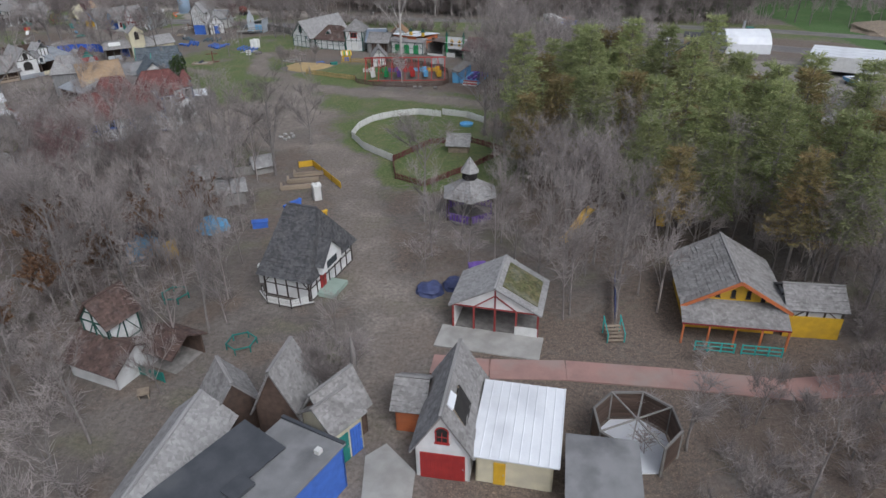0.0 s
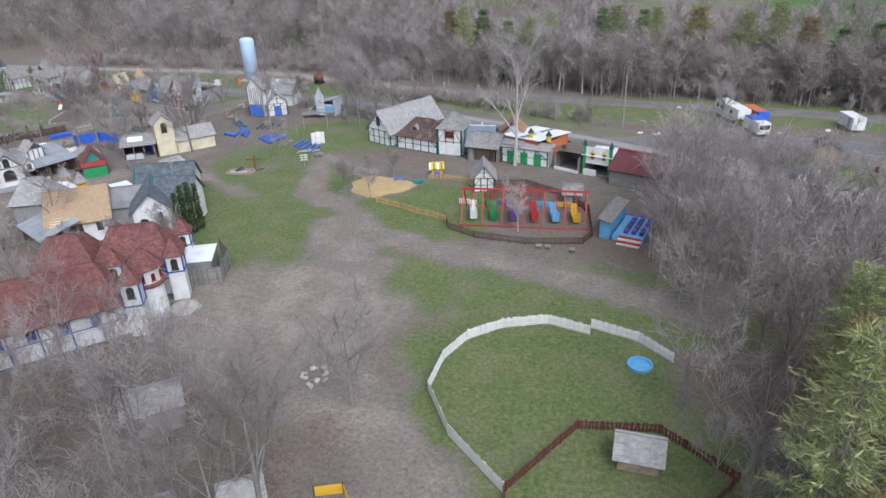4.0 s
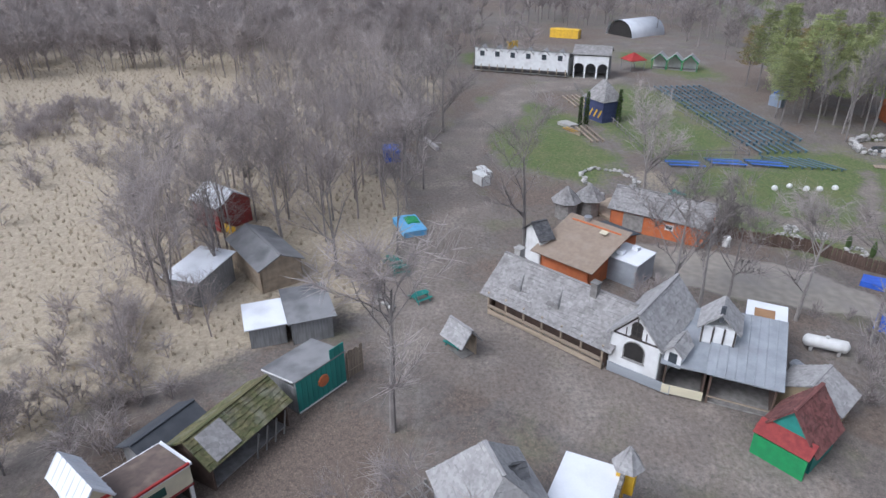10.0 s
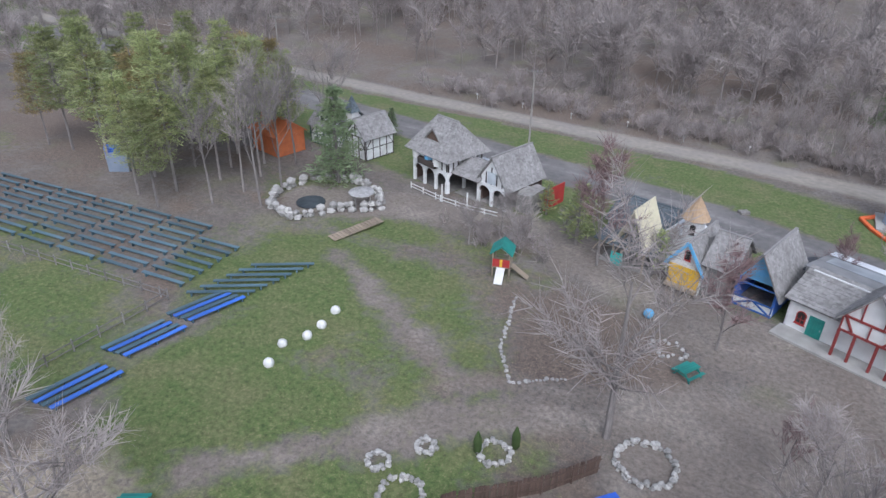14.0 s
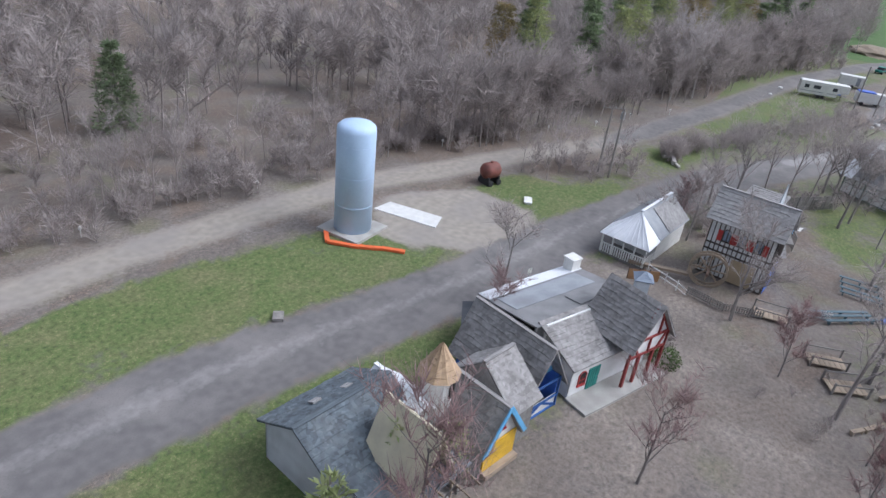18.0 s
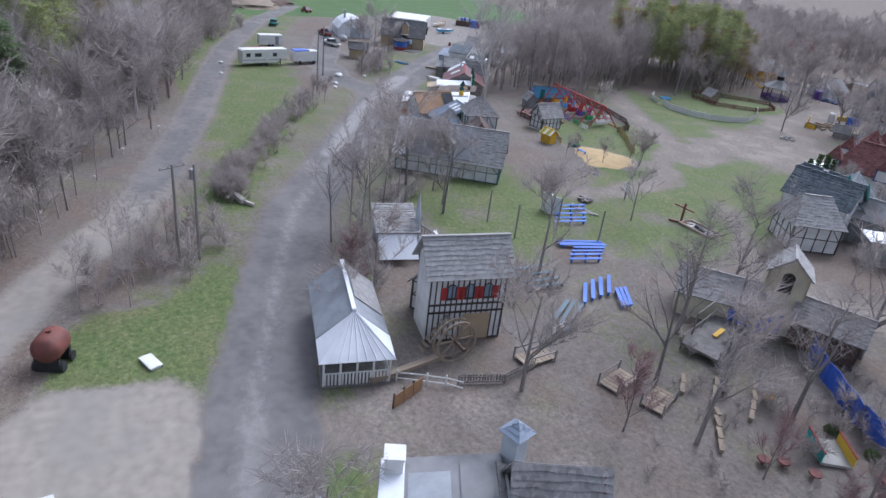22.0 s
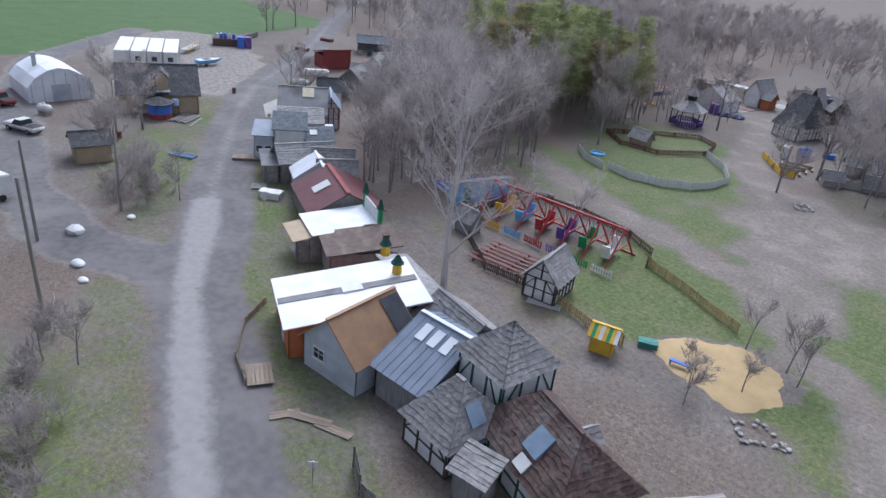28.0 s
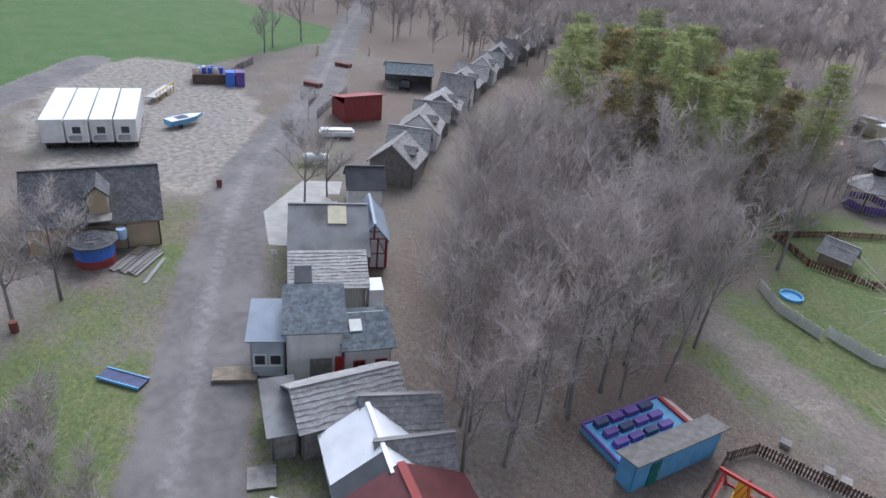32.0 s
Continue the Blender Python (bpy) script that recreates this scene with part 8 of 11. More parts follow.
part("emblem", bm, M["orange"], r, "orange and yellow painted emblem", pose(w * 0.52, -0.2, 1.7, 90, 0, 0))
fence("pale board screen beside the green stall", [(-91.3, 125.2), (-92.6, 126.4)], 2.6, M["plank"], "solid", 0.3)
house("grey_back_stall", "flat grey back stall among the trees", (-96.2, 119.8), (-97.4, 123.2), 5.0, 2.3, 2.7, "x", wall="greywall", roof="felt_gr", style="flat", shed="f")
house("pale_ruin_stall", "pale patched stall among the trees", (-95.6, 116.2), (-96.6, 119.2), 3.2, 2.1, 2.5, "x", wall="greywall", roof="metal_w", style="flat", shed="f")
r, w, d = house("blue_sheet_stall", "stilted stall under a pale blue metal roof", (-103.8, 106.2), (-102.6, 109.6), 5.6, 2.8, 3.2, "x", wall="greywall", roof="metal_w", style="flat", shed="f")
house("brown_sheet_stall", "long stall with a grey-brown roof", (-112.0, 110.0), (-105.0, 115.0), 4.4, 2.8, 3.8, "x", wall="plank", roof="felt_gr", style="flat")
r, w, d = house("red_deck_stall", "stall with red railings and a white tent roof", (-122.6, 102.6), (-119.4, 106.6), 4.6, 3.2, 4.6, "x", wall="redbarn", roof="metal_w", style="flat")
bar("yellow_panel", M["yellow"], r, (w + 0.2, 0.5, 0.6), (w + 2.2, 0.5, 0.6), 0.1, 1.1)
fence("light wooden deck rail by the marsh", [(-118, 100.6), (-112, 104.0), (-108, 105)], 1.1, M["plank"], "rail")
# tarps, tables and boards under the trees
for x, y, tn, ww, dd, hh, mt, lb in ((-120.0, 129.2, 20, 4.6, 2.8, 0.7, "ltblue", "light blue painted boat shaped ride"), (-145.2, 125.5, 10, 3.2, 2.4, 1.8, "tarp", "blue tarpaulin over a stall frame"), (-134.8, 138.8, 30, 2.4, 1.4, 1.4, "white", "small white painted wooden cart"), (-138.2, 139.4, 20, 2.8, 1.2, 0.8, "white", "white painted picnic stand")):
    crate("covered_ride", lb, "ride", x, y, tn, ww, dd, hh, mt)
crate("green_canopy", "green and yellow striped cover on the blue ride", "cover", -120.8, 129.4, 20, 1.8, 1.4, 0.86, "green")
t = thing("fallen_tree", "pale fallen log with a root plate", "log", -154.5, 130.5, 15)
bar("trunk", M["bark_pale"], t, (0, 0, 0.35), (6.0, 0.6, 0.45), 0.6, 0.6)
bar("branch", M["bark_pale"], t, (3.0, 0.2, 0.4), (4.5, 1.6, 0.9), 0.2, 0.2)
for x, y in ((-111.0, 127.6), (-109.2, 128.6), (-103.6, 130.8), (-96.0, 134.2), (-71.4, 118.6)):
    picnic_table(x, y, (x * 37) % 180, "teal")
house("cart_stall", "small wooden cart stall with a pitched roof", (-95.4, 133.2), (-93.6, 134.6), 1.6, 1.8, 2.8, "x", wall="plank", roof="shingle_lt", sides="b")
tile_stones("rubble", "scattered pale rubble under the trees", [(-104, 126.4), (-102.4, 128.2), (-101, 128)], 0.6, 15)
# fence, wells and blue tarp along the paved yard
fence("dark weathered board fence along the yard", [(-117.8, 165.5), (-114.9, 168.6), (-113.0, 173.6), (-108.6, 177.6), (-106.0, 181.0)], 1.5, M["plank_dk"], "solid", 0.25, wander=0.1)
bm = bmesh.new()
extrude(bm, [(-1.9, -0.9), (1.9, -1.1), (1.95, 0.9), (0.2, 1.1), (-1.8, 0.95)], 0.05, 0.6)
single("blue_tarp", bm, M["tarp"], "bright blue tarpaulin spread over boards", "tarp", pose(-105.0, 177.4, 0, 0, 0, 55))
bm = bmesh.new()
lathe(bm, [(0.42, 0), (0.45, 1.0), (0.35, 1.2), (0.15, 1.3)], 14)
single("white_gas_cylinder", bm, M["white"], "white upright gas cylinder by the fence", "gas cylinder", pose(-114.6, 165.4, 0))
for x, y, rr in ((-115.9, 173.2, 1.4), (-116.6, 177.4, 0.6), (-112.4, 179.1, 1.0), (-103.6, 183.1, 1.9), (-118.6, 174.8, 0.7)):
    ring = [(x + rr * math.cos(k * math.pi / 6), y + rr * math.sin(k * math.pi / 6)) for k in range(13)]
    tile_stones("stone_well", "low ring of grey field stones", ring, 0.42, int(rr * 9), rows=2, jitter=0.12)
for x, y in ((-113.4, 178.6), (-111.4, 180.2)):
    bm = bmesh.new()
    lathe(bm, [(0.1, 0), (0.28, 0.4), (0.3, 1.2), (0.05, 2.0)], 8)
    single("small_cedar", bm, M["cedar"], "small columnar evergreen bush", "bush", pose(x, y, 0), "small evergreens")
picnic_table(-129.0, 164.6, 30, "teal")
tile_stones("stone_ruin", "low stone ruin wall round a pool", [(-150.5, 200.2), (-152.6, 204), (-151.4, 209.4), (-146, 211.2), (-141.6, 209), (-139.4, 206), (-143, 203.6), (-146.4, 199.2), (-150.5, 200.2)], 1.1, 9, rows=2)
bm = bmesh.new()
lathe(bm, [(1.7, 0.0), (1.7, 0.16)], 20)
single("dark_pool", bm, M["glass"], "dark round pool inside the ruin", "pool", pose(-147.4, 203.6, 0))
pt_ = thing("parasol_table", "round thatched parasol table", "table", -141.4, 205.4)
bm = bmesh.new()
lathe(bm, [(1.5, 2.0), (1.45, 2.1), (0.1, 2.5)], 14)
part("top", bm, M["shingle_lt"], pt_)
for k in range(4):
    a = k * math.pi / 2
    bar("leg", M["plank_gr"], pt_, (1.2 * math.cos(a), 1.2 * math.sin(a), 0), (1.2 * math.cos(a), 1.2 * math.sin(a), 2.0), 0.08, 0.08)
bw = thing("boardwalk", "pale plank walkway from the ruin", "walkway", -139.6, 197.6, 70)
for k in range(14):
    bar("plank", M["plank"], bw, (0.45 * k, -0.7, 0.2 + 0.02 * k), (0.45 * k, 0.7, 0.2 + 0.02 * k), 0.4, 0.05)
tile_stones("pebble_border", "thin line of pale stones on the grass", [(-118.6, 197.0), (-116.8, 189.6), (-114.4, 186.0), (-110.8, 188.6)], 0.35, 21, jitter=0.1)
pb = thing("play_fort", "small wooden play fort with a teal roof and red panel", "playhouse", -121.6, 200.4, 15)
for sx in (-0.8, 0.8):
    for sy in (-0.8, 0.8):
        bar("post", M["plank"], pb, (sx, sy, 0), (sx, sy, 2.6), 0.12, 0.12)
bm = bmesh.new()
box(bm, -0.9, 0.9, -0.9, 0.9, 1.0, 1.1)
part("deck", bm, M["plank"], pb)
bar("panel", M["red"], pb, (-0.8, -0.86, 1.5), (0.8, -0.86, 1.5), 0.06, 0.8)
bar("stripe", M["yellow"], pb, (0, -0.9, 1.1), (0, -0.9, 1.9), 0.25, 0.04)
bar("slide", M["white"], pb, (0, -0.9, 1.0), (0, -2.4, 0.1), 0.8, 0.08)
for s in (-1, 1):
    part("roof", roof_slope((s * 1.1, -s * 1.1, 2.5), (s * 1.1, s * 1.1, 2.5), (0, s * 1.1, 3.4), (0, -s * 1.1, 3.4), "flat", 1), M["teal"], pb)
bar("ramp", M["plank"], pb, (0.9, 0, 1.0), (2.6, -0.4, 0.0), 0.7, 0.06)
bm = bmesh.new()
bmesh.ops.create_uvsphere(bm, u_segments=14, v_segments=8, radius=0.45)
single("blue_globe", bm, M["ltblue"], "small blue gazing globe on the lawn", "globe", pose(-107.5, 199.9, 0.42), smooth=True)
tile_stones("flower_bed", "oval bed edged with stones", [(-106.4, 196.6), (-104.4, 197.2), (-103.6, 195.8), (-105.2, 194.8), (-106.4, 196.6)], 0.4, 23)
picnic_table(-103.0, 193.6, 60, "teal")


# ---- north: shop row, tank, mill, white house ----
tk = thing("water_tank", "tall pale blue cylindrical water tank on a concrete pad", "water tank", -87.3, 231.7)
bm = bmesh.new()
R = 1.85
lathe(bm, [(R, 0.3), (R, 10.3), (R * 0.97, 10.7), (R * 0.8, 11.0), (R * 0.4, 11.2), (0.05, 11.25)], 32)
part("shell", bm, M["tankblue"], tk, smooth=True)
for z in (3.0, 6.0, 9.0):
    bm = bmesh.new()
    lathe(bm, [(R + 0.012, z), (R + 0.012, z + 0.06)], 32)
    part("seam", bm, M["tankblue"], tk)
bm = bmesh.new()
box(bm, -2.5, 2.5, -2.5, 2.5, -0.1, 0.3)
part("pad", bm, M["concrete"], tk)
nt_ = thing("orange_netting", "orange plastic safety netting lying on the grass", "netting", -91.2, 231.6)
for (ax, ay), (bx, by) in (((0, 0), (1.2, -2.8)), ((1.2, -2.8), (2.4, -4.6)), ((2.4, -4.6), (3.4, -6.6)), ((0, 0), (1.6, 1.6))):
    bar("strip", M["orange_net"], nt_, (ax, ay, 0.2), (bx, by, 0.15), 0.45, 0.25)
bm = bmesh.new()
extrude(bm, [(-82.2, 232.9), (-79.6, 232.6), (-78.8, 226.4), (-81.4, 225.6)], -0.05, 0.1)
single("white_slab", bm, M["white"], "white concrete slab on the gravel", "slab", kind="structure")
rt = tank_lying("fuel_trailer", "rusty red cylindrical tank on a small trailer", -66.6, 227.2, -20, 1.0, 2.6, "rustred", "black", 0.7)
for s in (-0.6, 0.7):
    for e in (-1, 1):
        bm = bmesh.new()
        tube(bm, [(s, e * 0.8, 0.35), (s, e * 1.0, 0.35)], [0.38, 0.38], 12)
        part("wheel", bm, M["black"], rt)
crate("broken_pallet", "small broken white pallet on the grass", "pallet", -68.2, 221.2, 25, 1.6, 0.8, 0.25, "white")
crate("broken_pallet", "small grey broken pallet on the verge", "pallet", -103.0, 226.5, 40, 1.0, 0.7, 0.3, "plank_gr")
# arched timber house
r, w, d = house("arch_house", "two-storey timbered house with white arches and balcony", (-140.9, 216.0), (-134.9, 213.8), 5.6, 5.0, 8.0, "x", hip=0.45, roof="shingle", wall="plank_dk", over=0.8, sides="bl")
arcade("arch_wall", M["plaster"], r, pose(0, -0.1, 0), w, 2.8, 3, 1.5)
arcade("arch_wall", M["plaster"], r, pose(w + 0.05, 0, 0, 0, 0, 90), d, 2.8, 2, 1.5)
bm = bmesh.new()
slab_with_holes(bm, w, 2.2, [(1.9, 4.2, 0.6, 2.0)], 0.15)
part("upper_wall", bm, M["plaster"], r, "", pose(0, 0, 2.8))
bm = bmesh.new()
slab_with_holes(bm, d, 2.2, [], 0.15)
part("upper_wall", bm, M["plaster"], r, "", pose(w, 0, 2.8, 0, 0, 90))
for k in range(8):
    u = 0.1 + k * (w - 0.2) / 7
    if not 1.8 < u < 4.2:
        bar("timber", M["timber"], r, (u, -0.05, 2.8), (u, -0.05, 5.0), 0.16, 0.08)
    bar("timber", M["timber"], r, (w + 0.05, 0.1 + k * (d - 0.2) / 7, 2.8), (w + 0.05, 0.1 + k * (d - 0.2) / 7, 5.0), 0.08, 0.16)
bar("balcony", M["timber"], r, (1.5, -0.4, 3.2), (4.6, -0.4, 3.2), 0.5, 0.8)
bar("balcony_rail", M["plank_gr"], r, (0.9, -0.5, 4.1), (5.2, -0.5, 4.1), 0.1, 0.1)
for u in (0.8, 4.6):
    bm = bmesh.new()
    lathe(bm, [(0.1, 3.0), (0.5, 3.2), (0.55, 4.0), (0.45, 4.5)], 12, u, -0.15)
    part("white_panel", bm, M["white"], r)
bm = bmesh.new()
lathe(bm, [(0.7, 3.6), (0.6, 4.1), (0.1, 4.4)], 12, 3.0, 0.1)
part("blue_shell", bm, M["ltblue"], r)
dormer(r, 1.8, 0.6, 5.4, 2.6, 0.5, 1.8, 0, "plank_dk", "shingle", pane=False)
r, w, d = house("link_roof", "low open link under a grey shingle roof", (-134.6, 214.6), (-130.8, 213.6), 4.6, 2.8, 4.2, "x", roof="shingle", wall="plank_dk", sides="b")
bm = bmesh.new()
box(bm, -0.4, w + 4.0, d - 0.2, d + 1.4, 2.7, 2.9)
part("white_back_roof", bm, M["metal_w"], r)
r, w, d = house("arch_wing", "low gabled wing with white arches", (-131.0, 214.0), (-126.8, 212.8), 6.6, 2.8, 6.0, "y", wall="plank_dk", roof="shingle", sides="bl")
arcade("arch_wall", M["plaster"], r, pose(0, -0.1, 0), w, 2.6, 2, 1.4)
bm = bmesh.new()
slab_with_holes(bm, w, 0.2, [], 0.12, 3.0)
part("gable", bm, M["plaster"], r, "", pose(0, 0, 2.6))
for k in range(5):
    bar("timber", M["timber"], r, (0.5 + k * 0.8, -0.05, 2.7), (0.5 + k * 0.8, -0.05, 3.4 + 1.4 * (1 - abs(k - 2) / 2)), 0.12, 0.06)
bar("gable_panel", M["greyblue"], r, (w / 2, -0.1, 2.8), (w / 2, -0.1, 4.2), 1.2, 0.1)
fence("white post and rail barrier before the arches", [(-139.6, 213.2), (-134.6, 211.6), (-130.8, 211.0), (-127, 211)], 0.8, M["white"], "rail")
for x, y in ((-134.4, 211.6), (-130.8, 211.0)):
    bar("post", M["white"], thing("white_post", "tall white wooden post", "post", x, y, group="white posts"), (0, 0, 0), (0, 0, 2.2), 0.14, 0.14)
crate("grey_bin_house", "grey roofless bin enclosure", "enclosure", -124.6, 215.2, -12, 1.8, 3.4, 2.2, "plank_gr")
rp_ = thing("red_gate", "tall bright red painted gate panel", "panel", -122.6, 217.0, 75)
bm = bmesh.new()
box(bm, -1.9, 1.9, -0.05, 0.05, 0.1, 2.6)
part("board", bm, M["red"], rp_)
# church
r, w, d = house("chapel", "white half-timbered chapel with green trim and a slim steeple", (-160.8, 220.2), (-153.8, 218.8), 5.4, 2.8, 5.4, "x", wall="plaster", timber="timber_gn", roof="shingle")
for k in range(2):
    dormer(r, 1.6 + k * 2.4, 0.5, 2.9, 1.4, 1.2, 1.8, 0, "plaster", "shingle_bl")
r, w, d = house("chapel_porch", "white gabled chapel front", (-153.2, 218.6), (-149.4, 217.6), 5.0, 3.2, 5.4, "y", wall="plaster", timber="timber", roof="shingle")
bm = bmesh.new()
box(bm, -0.3, 0.9, 0.4, 1.6, 2.5, 5.9)
part("steeple", bm, M["white"], r)
cone_roof(r, 0.3, 1.0, 5.9, 1.05, 2.2, "shingle_bl", 4)
house("orange_shop", "orange painted stall roof among the trees", (-166.0, 214.0), (-160.4, 212.6), 4.6, 3.0, 4.6, "x", wall="orange", roof="orange", style="flat")
# shop row by the road
r, w, d = house("unfinished_shop", "shop front with bare rafters and teal panels", (-114.6, 207.6), (-109.0, 206.6), 5.0, 2.4, 3.0, "x", wall="plank_gr", roof="shingle_bl", style="flat", shed="f", sides="rb")
for k in range(8):
    bar("rafter", M["plank"], r, (0.3 + k * 0.7, -1.6, 2.0 + (k % 3) * 0.5), (0.3 + k * 0.7, 1.4, 2.6 + (k % 2) * 0.6), 0.08, 0.12)
bar("panel", M["turq"], r, (1.6, -0.2, 0.9), (2.8, -0.2, 0.9), 0.06, 1.4)
r, w, d = house("road_side_shed", "shed with a blue-grey shingle roof facing the road", (-107.2, 216.0), (-113.6, 217.2), 6.0, 3.0, 4.6, "x", wall="greyblue", roof="shingle_bl")
for x, y in ((1.6, 1.4), (3.8, 1.2), (3.0, 2.2)):
    rect_on_slope(r, "skylight", (x, y, 3.75), (x + 0.6, y, 3.75), (x, y + 0.5, 4.05), "shingle_lt", 0.12)
rs = thing("rafter_peak", "tall bare peak of new pale plywood", "roof frame", -111.0, 209.0, -12)
for s in (-1, 1):
    part("plywood", roof_slope((s * 1.6, -s * 2.2, 2.6), (s * 1.6, s * 2.2, 2.6), (0, s * 2.2, 6.4), (0, -s * 2.2, 6.4), "flat", 1), M["cream"], rs)
for sx in (-1.6, 1.6):
    for sy in (-2.0, 2.0):
        bar("post", M["plank"], rs, (sx, sy, 0), (sx, sy, 2.6), 0.12, 0.12)
r, w, d = house("yellow_front_shop", "narrow shop with a yellow front and blue bargeboards", (-107.4, 206.2), (-104.5, 205.5), 5.4, 2.6, 5.0, "y", wall="plaster", roof="shingle", over=0.4)
bm = bmesh.new()
box(bm, 0.05, w - 0.05, -0.14, -0.04, 0.6, 2.5)
part("shutter_front", bm, M["yellow"], r)
bar("counter", M["plank"], r, (0, -0.3, 0.45), (w, -0.3, 0.45), 0.5, 0.35)
for a, b in (((-0.4, 2.3), (w / 2, 5.1)), ((w + 0.4, 2.3), (w / 2, 5.1))):
    bar("bargeboard", M["ltblue"], r, (a[0], -0.45, a[1]), (b[0], -0.45, b[1]), 0.08, 0.3)
window(r, "f", w, d, w / 2 - 0.3, 3.2, 0.6, 0.7, M["red"], "dark", arched=True, bars=False)
ct = thing("cone_turret", "pale plastered round turret with a tan cone roof", "tower", -106.4, 210.2)
tower(ct, 0, 0, 0.95, 5.6, "plaster", 14)
cone_roof(ct, 0, 0, 5.5, 1.3, 2.2, "tan_board", 10)
wf = window(ct, "f", 1, 1, 0, 0, 0.5, 0.7, M["timber"], "dark", arched=True, bars=False)
wf.matrix_basis = pose(-0.25, -0.97, 4.2)
house("white_tent_house", "plain white gabled tent", (-105.0, 213.6), (-109.0, 214.6), 4.0, 2.4, 4.2, "y", wall="white", roof="metal_w", style="flat")
house("grey_stone_shop", "slim grey stone fronted shop", (-104.3, 205.9), (-102.1, 205.4), 5.0, 3.4, 5.6, "x", wall="stone", roof="shingle")
r, w, d = house("blue_front_shop", "narrow shop with a blue and white front", (-101.6, 206.2), (-98.2, 205.2), 6.4, 2.6, 5.6, "y", wall="blue", roof="shingle", over=0.5, sides="rbl")
bm = bmesh.new()
box(bm, 0, w, -0.1, 0, 0.1, 1.0)
part("counter_front", bm, M["white"], r)
for a, b in (((0, 0.1), (w, 0.1)), ((0, 1.0), (w, 1.0)), ((0.1, 0.1), (w / 2, 1.0)), ((w - 0.1, 0.1), (w / 2, 1.0)), ((0.1, 0), (0.1, 2.6)), ((w - 0.1, 0), (w - 0.1, 2.6)), ((0, 2.5), (w, 2.5))):
    bar("blue_timber", M["timber_bl"], r, (a[0], -0.15, a[1]), (b[0], -0.15, b[1]), 0.1, 0.14)
bm = bmesh.new()
slab_with_holes(bm, w, 0.1, [], 0.1, 2.9)
part("gable", bm, M["ltblue"], r, "", pose(0, 0.6, 2.6))
r, w, d = house("red_timber_house", "white house with red timbers and a tall red gable", (-97.2, 204.6), (-89.4, 201.4), 3.2, 2.7, 4.4, "x", roof="shingle", wall="plaster", over=0.4, shed="f")
bm = bmesh.new()
slab_with_holes(bm, 4.0, 1.4, [], 0.15, 2.9)
part("cross_gable", bm, M["plaster"], r, "", pose(4.4, -1.2, 2.6))
for s in (-1, 1):
    c, y0, y1 = 6.4, (-1.7 if s > 0 else 3.4), (3.4 if s > 0 else -1.7)
    part("gable_roof", roof_slope((c + s * 2.5, y0, 3.5), (c + s * 2.5, y1, 3.5), (c, y1, 6.9), (c, y0, 6.9), "shingle", 31), M["shingle"], r)
for a, b in (((3.0, 2.6), (3.0, 4.0)), ((7.0, 2.6), (7.0, 4.0)), ((3.0, 4.0), (7.0, 4.0)), ((3.0, 4.0), (5.0, 6.8)), ((7.0, 4.0), (5.0, 6.8)), ((4.2, 4.0), (4.2, 5.6)), ((5.8, 4.0), (5.8, 5.6)), ((3.0, 2.7), (7.0, 2.7)), ((5.0, 2.6), (5.0, 4.0)), ((4.0, 2.6), (3.2, 3.9)), ((6.0, 2.6), (6.8, 3.9))):
    bar("red_timber", M["timber_red"], r, (a[0] + 1.4, -1.25, a[1]), (b[0] + 1.4, -1.25, b[1]), 0.1, 0.18)
for u in (4.4, 5.6, 7.2, 8.4):
    bar("red_post", M["timber_red"], r, (u, -1.2, 0), (u, -1.2, 2.7), 0.2, 0.2)
bm = bmesh.new()
box(bm, -0.2, w + 0.4, -2.0, 0, -0.05, 0.16)
part("porch_floor", bm, M["concrete"], r)
window(r, "f", w, d, 0.8, 0.8, 0.8, 0.8, M["red"], "dark", arched=True)
door(r, "f", w, d, 1.8, 1.2, 2.0, M["teal"])
r, w, d = house("tar_roof_house", "long back house with a weathered grey and white tar roof", (-96.6, 208.0), (-87.2, 204.2), 6.2, 3.3, 4.3, "x", roof="felt_gr", style="flat", wall="greywall", shed="b", over=0.15)
rect_on_slope(r, "white_strip", (-0.1, d - 1.2, 3.65), (w + 0.1, d - 1.2, 3.65), (-0.1, d + 0.1, 3.45), "metal_w", 0.05)
rect_on_slope(r, "pale_patch", (w * 0.05, 2.6, 4.0), (w * 0.9, 2.6, 4.0), (w * 0.05, 4.8, 3.65), "metal_g", 0.04)
rect_on_slope(r, "dark_patch", (w * 0.5, 0.5, 4.35), (w * 0.95, 0.5, 4.35), (w * 0.5, 2.1, 4.1), "felt_gr", 0.06)
chimney(r, w - 0.6, d - 0.6, 3.2, 4.6, 1.0, "white")
bw_ = thing("blue_cap_tower", "square pale tower with a blue sheet cap", "tower", -87.4, 203.4, 20)
bm = bmesh.new()
box(bm, -0.5, 0.5, -0.5, 0.5, 0, 6.0)
part("shaft", bm, M["greyblue"], bw_)
cone_roof(bw_, 0, 0, 6.0, 1.0, 0.6, "metal_b", 4)
house("dark_lean_to", "dark sheet roofed lean-to beside the road", (-94.6, 214.6), (-97.6, 213.0), 3.2, 2.2, 2.8, "x", wall="plank_dk", roof="felt_dk", style="flat", shed="f")
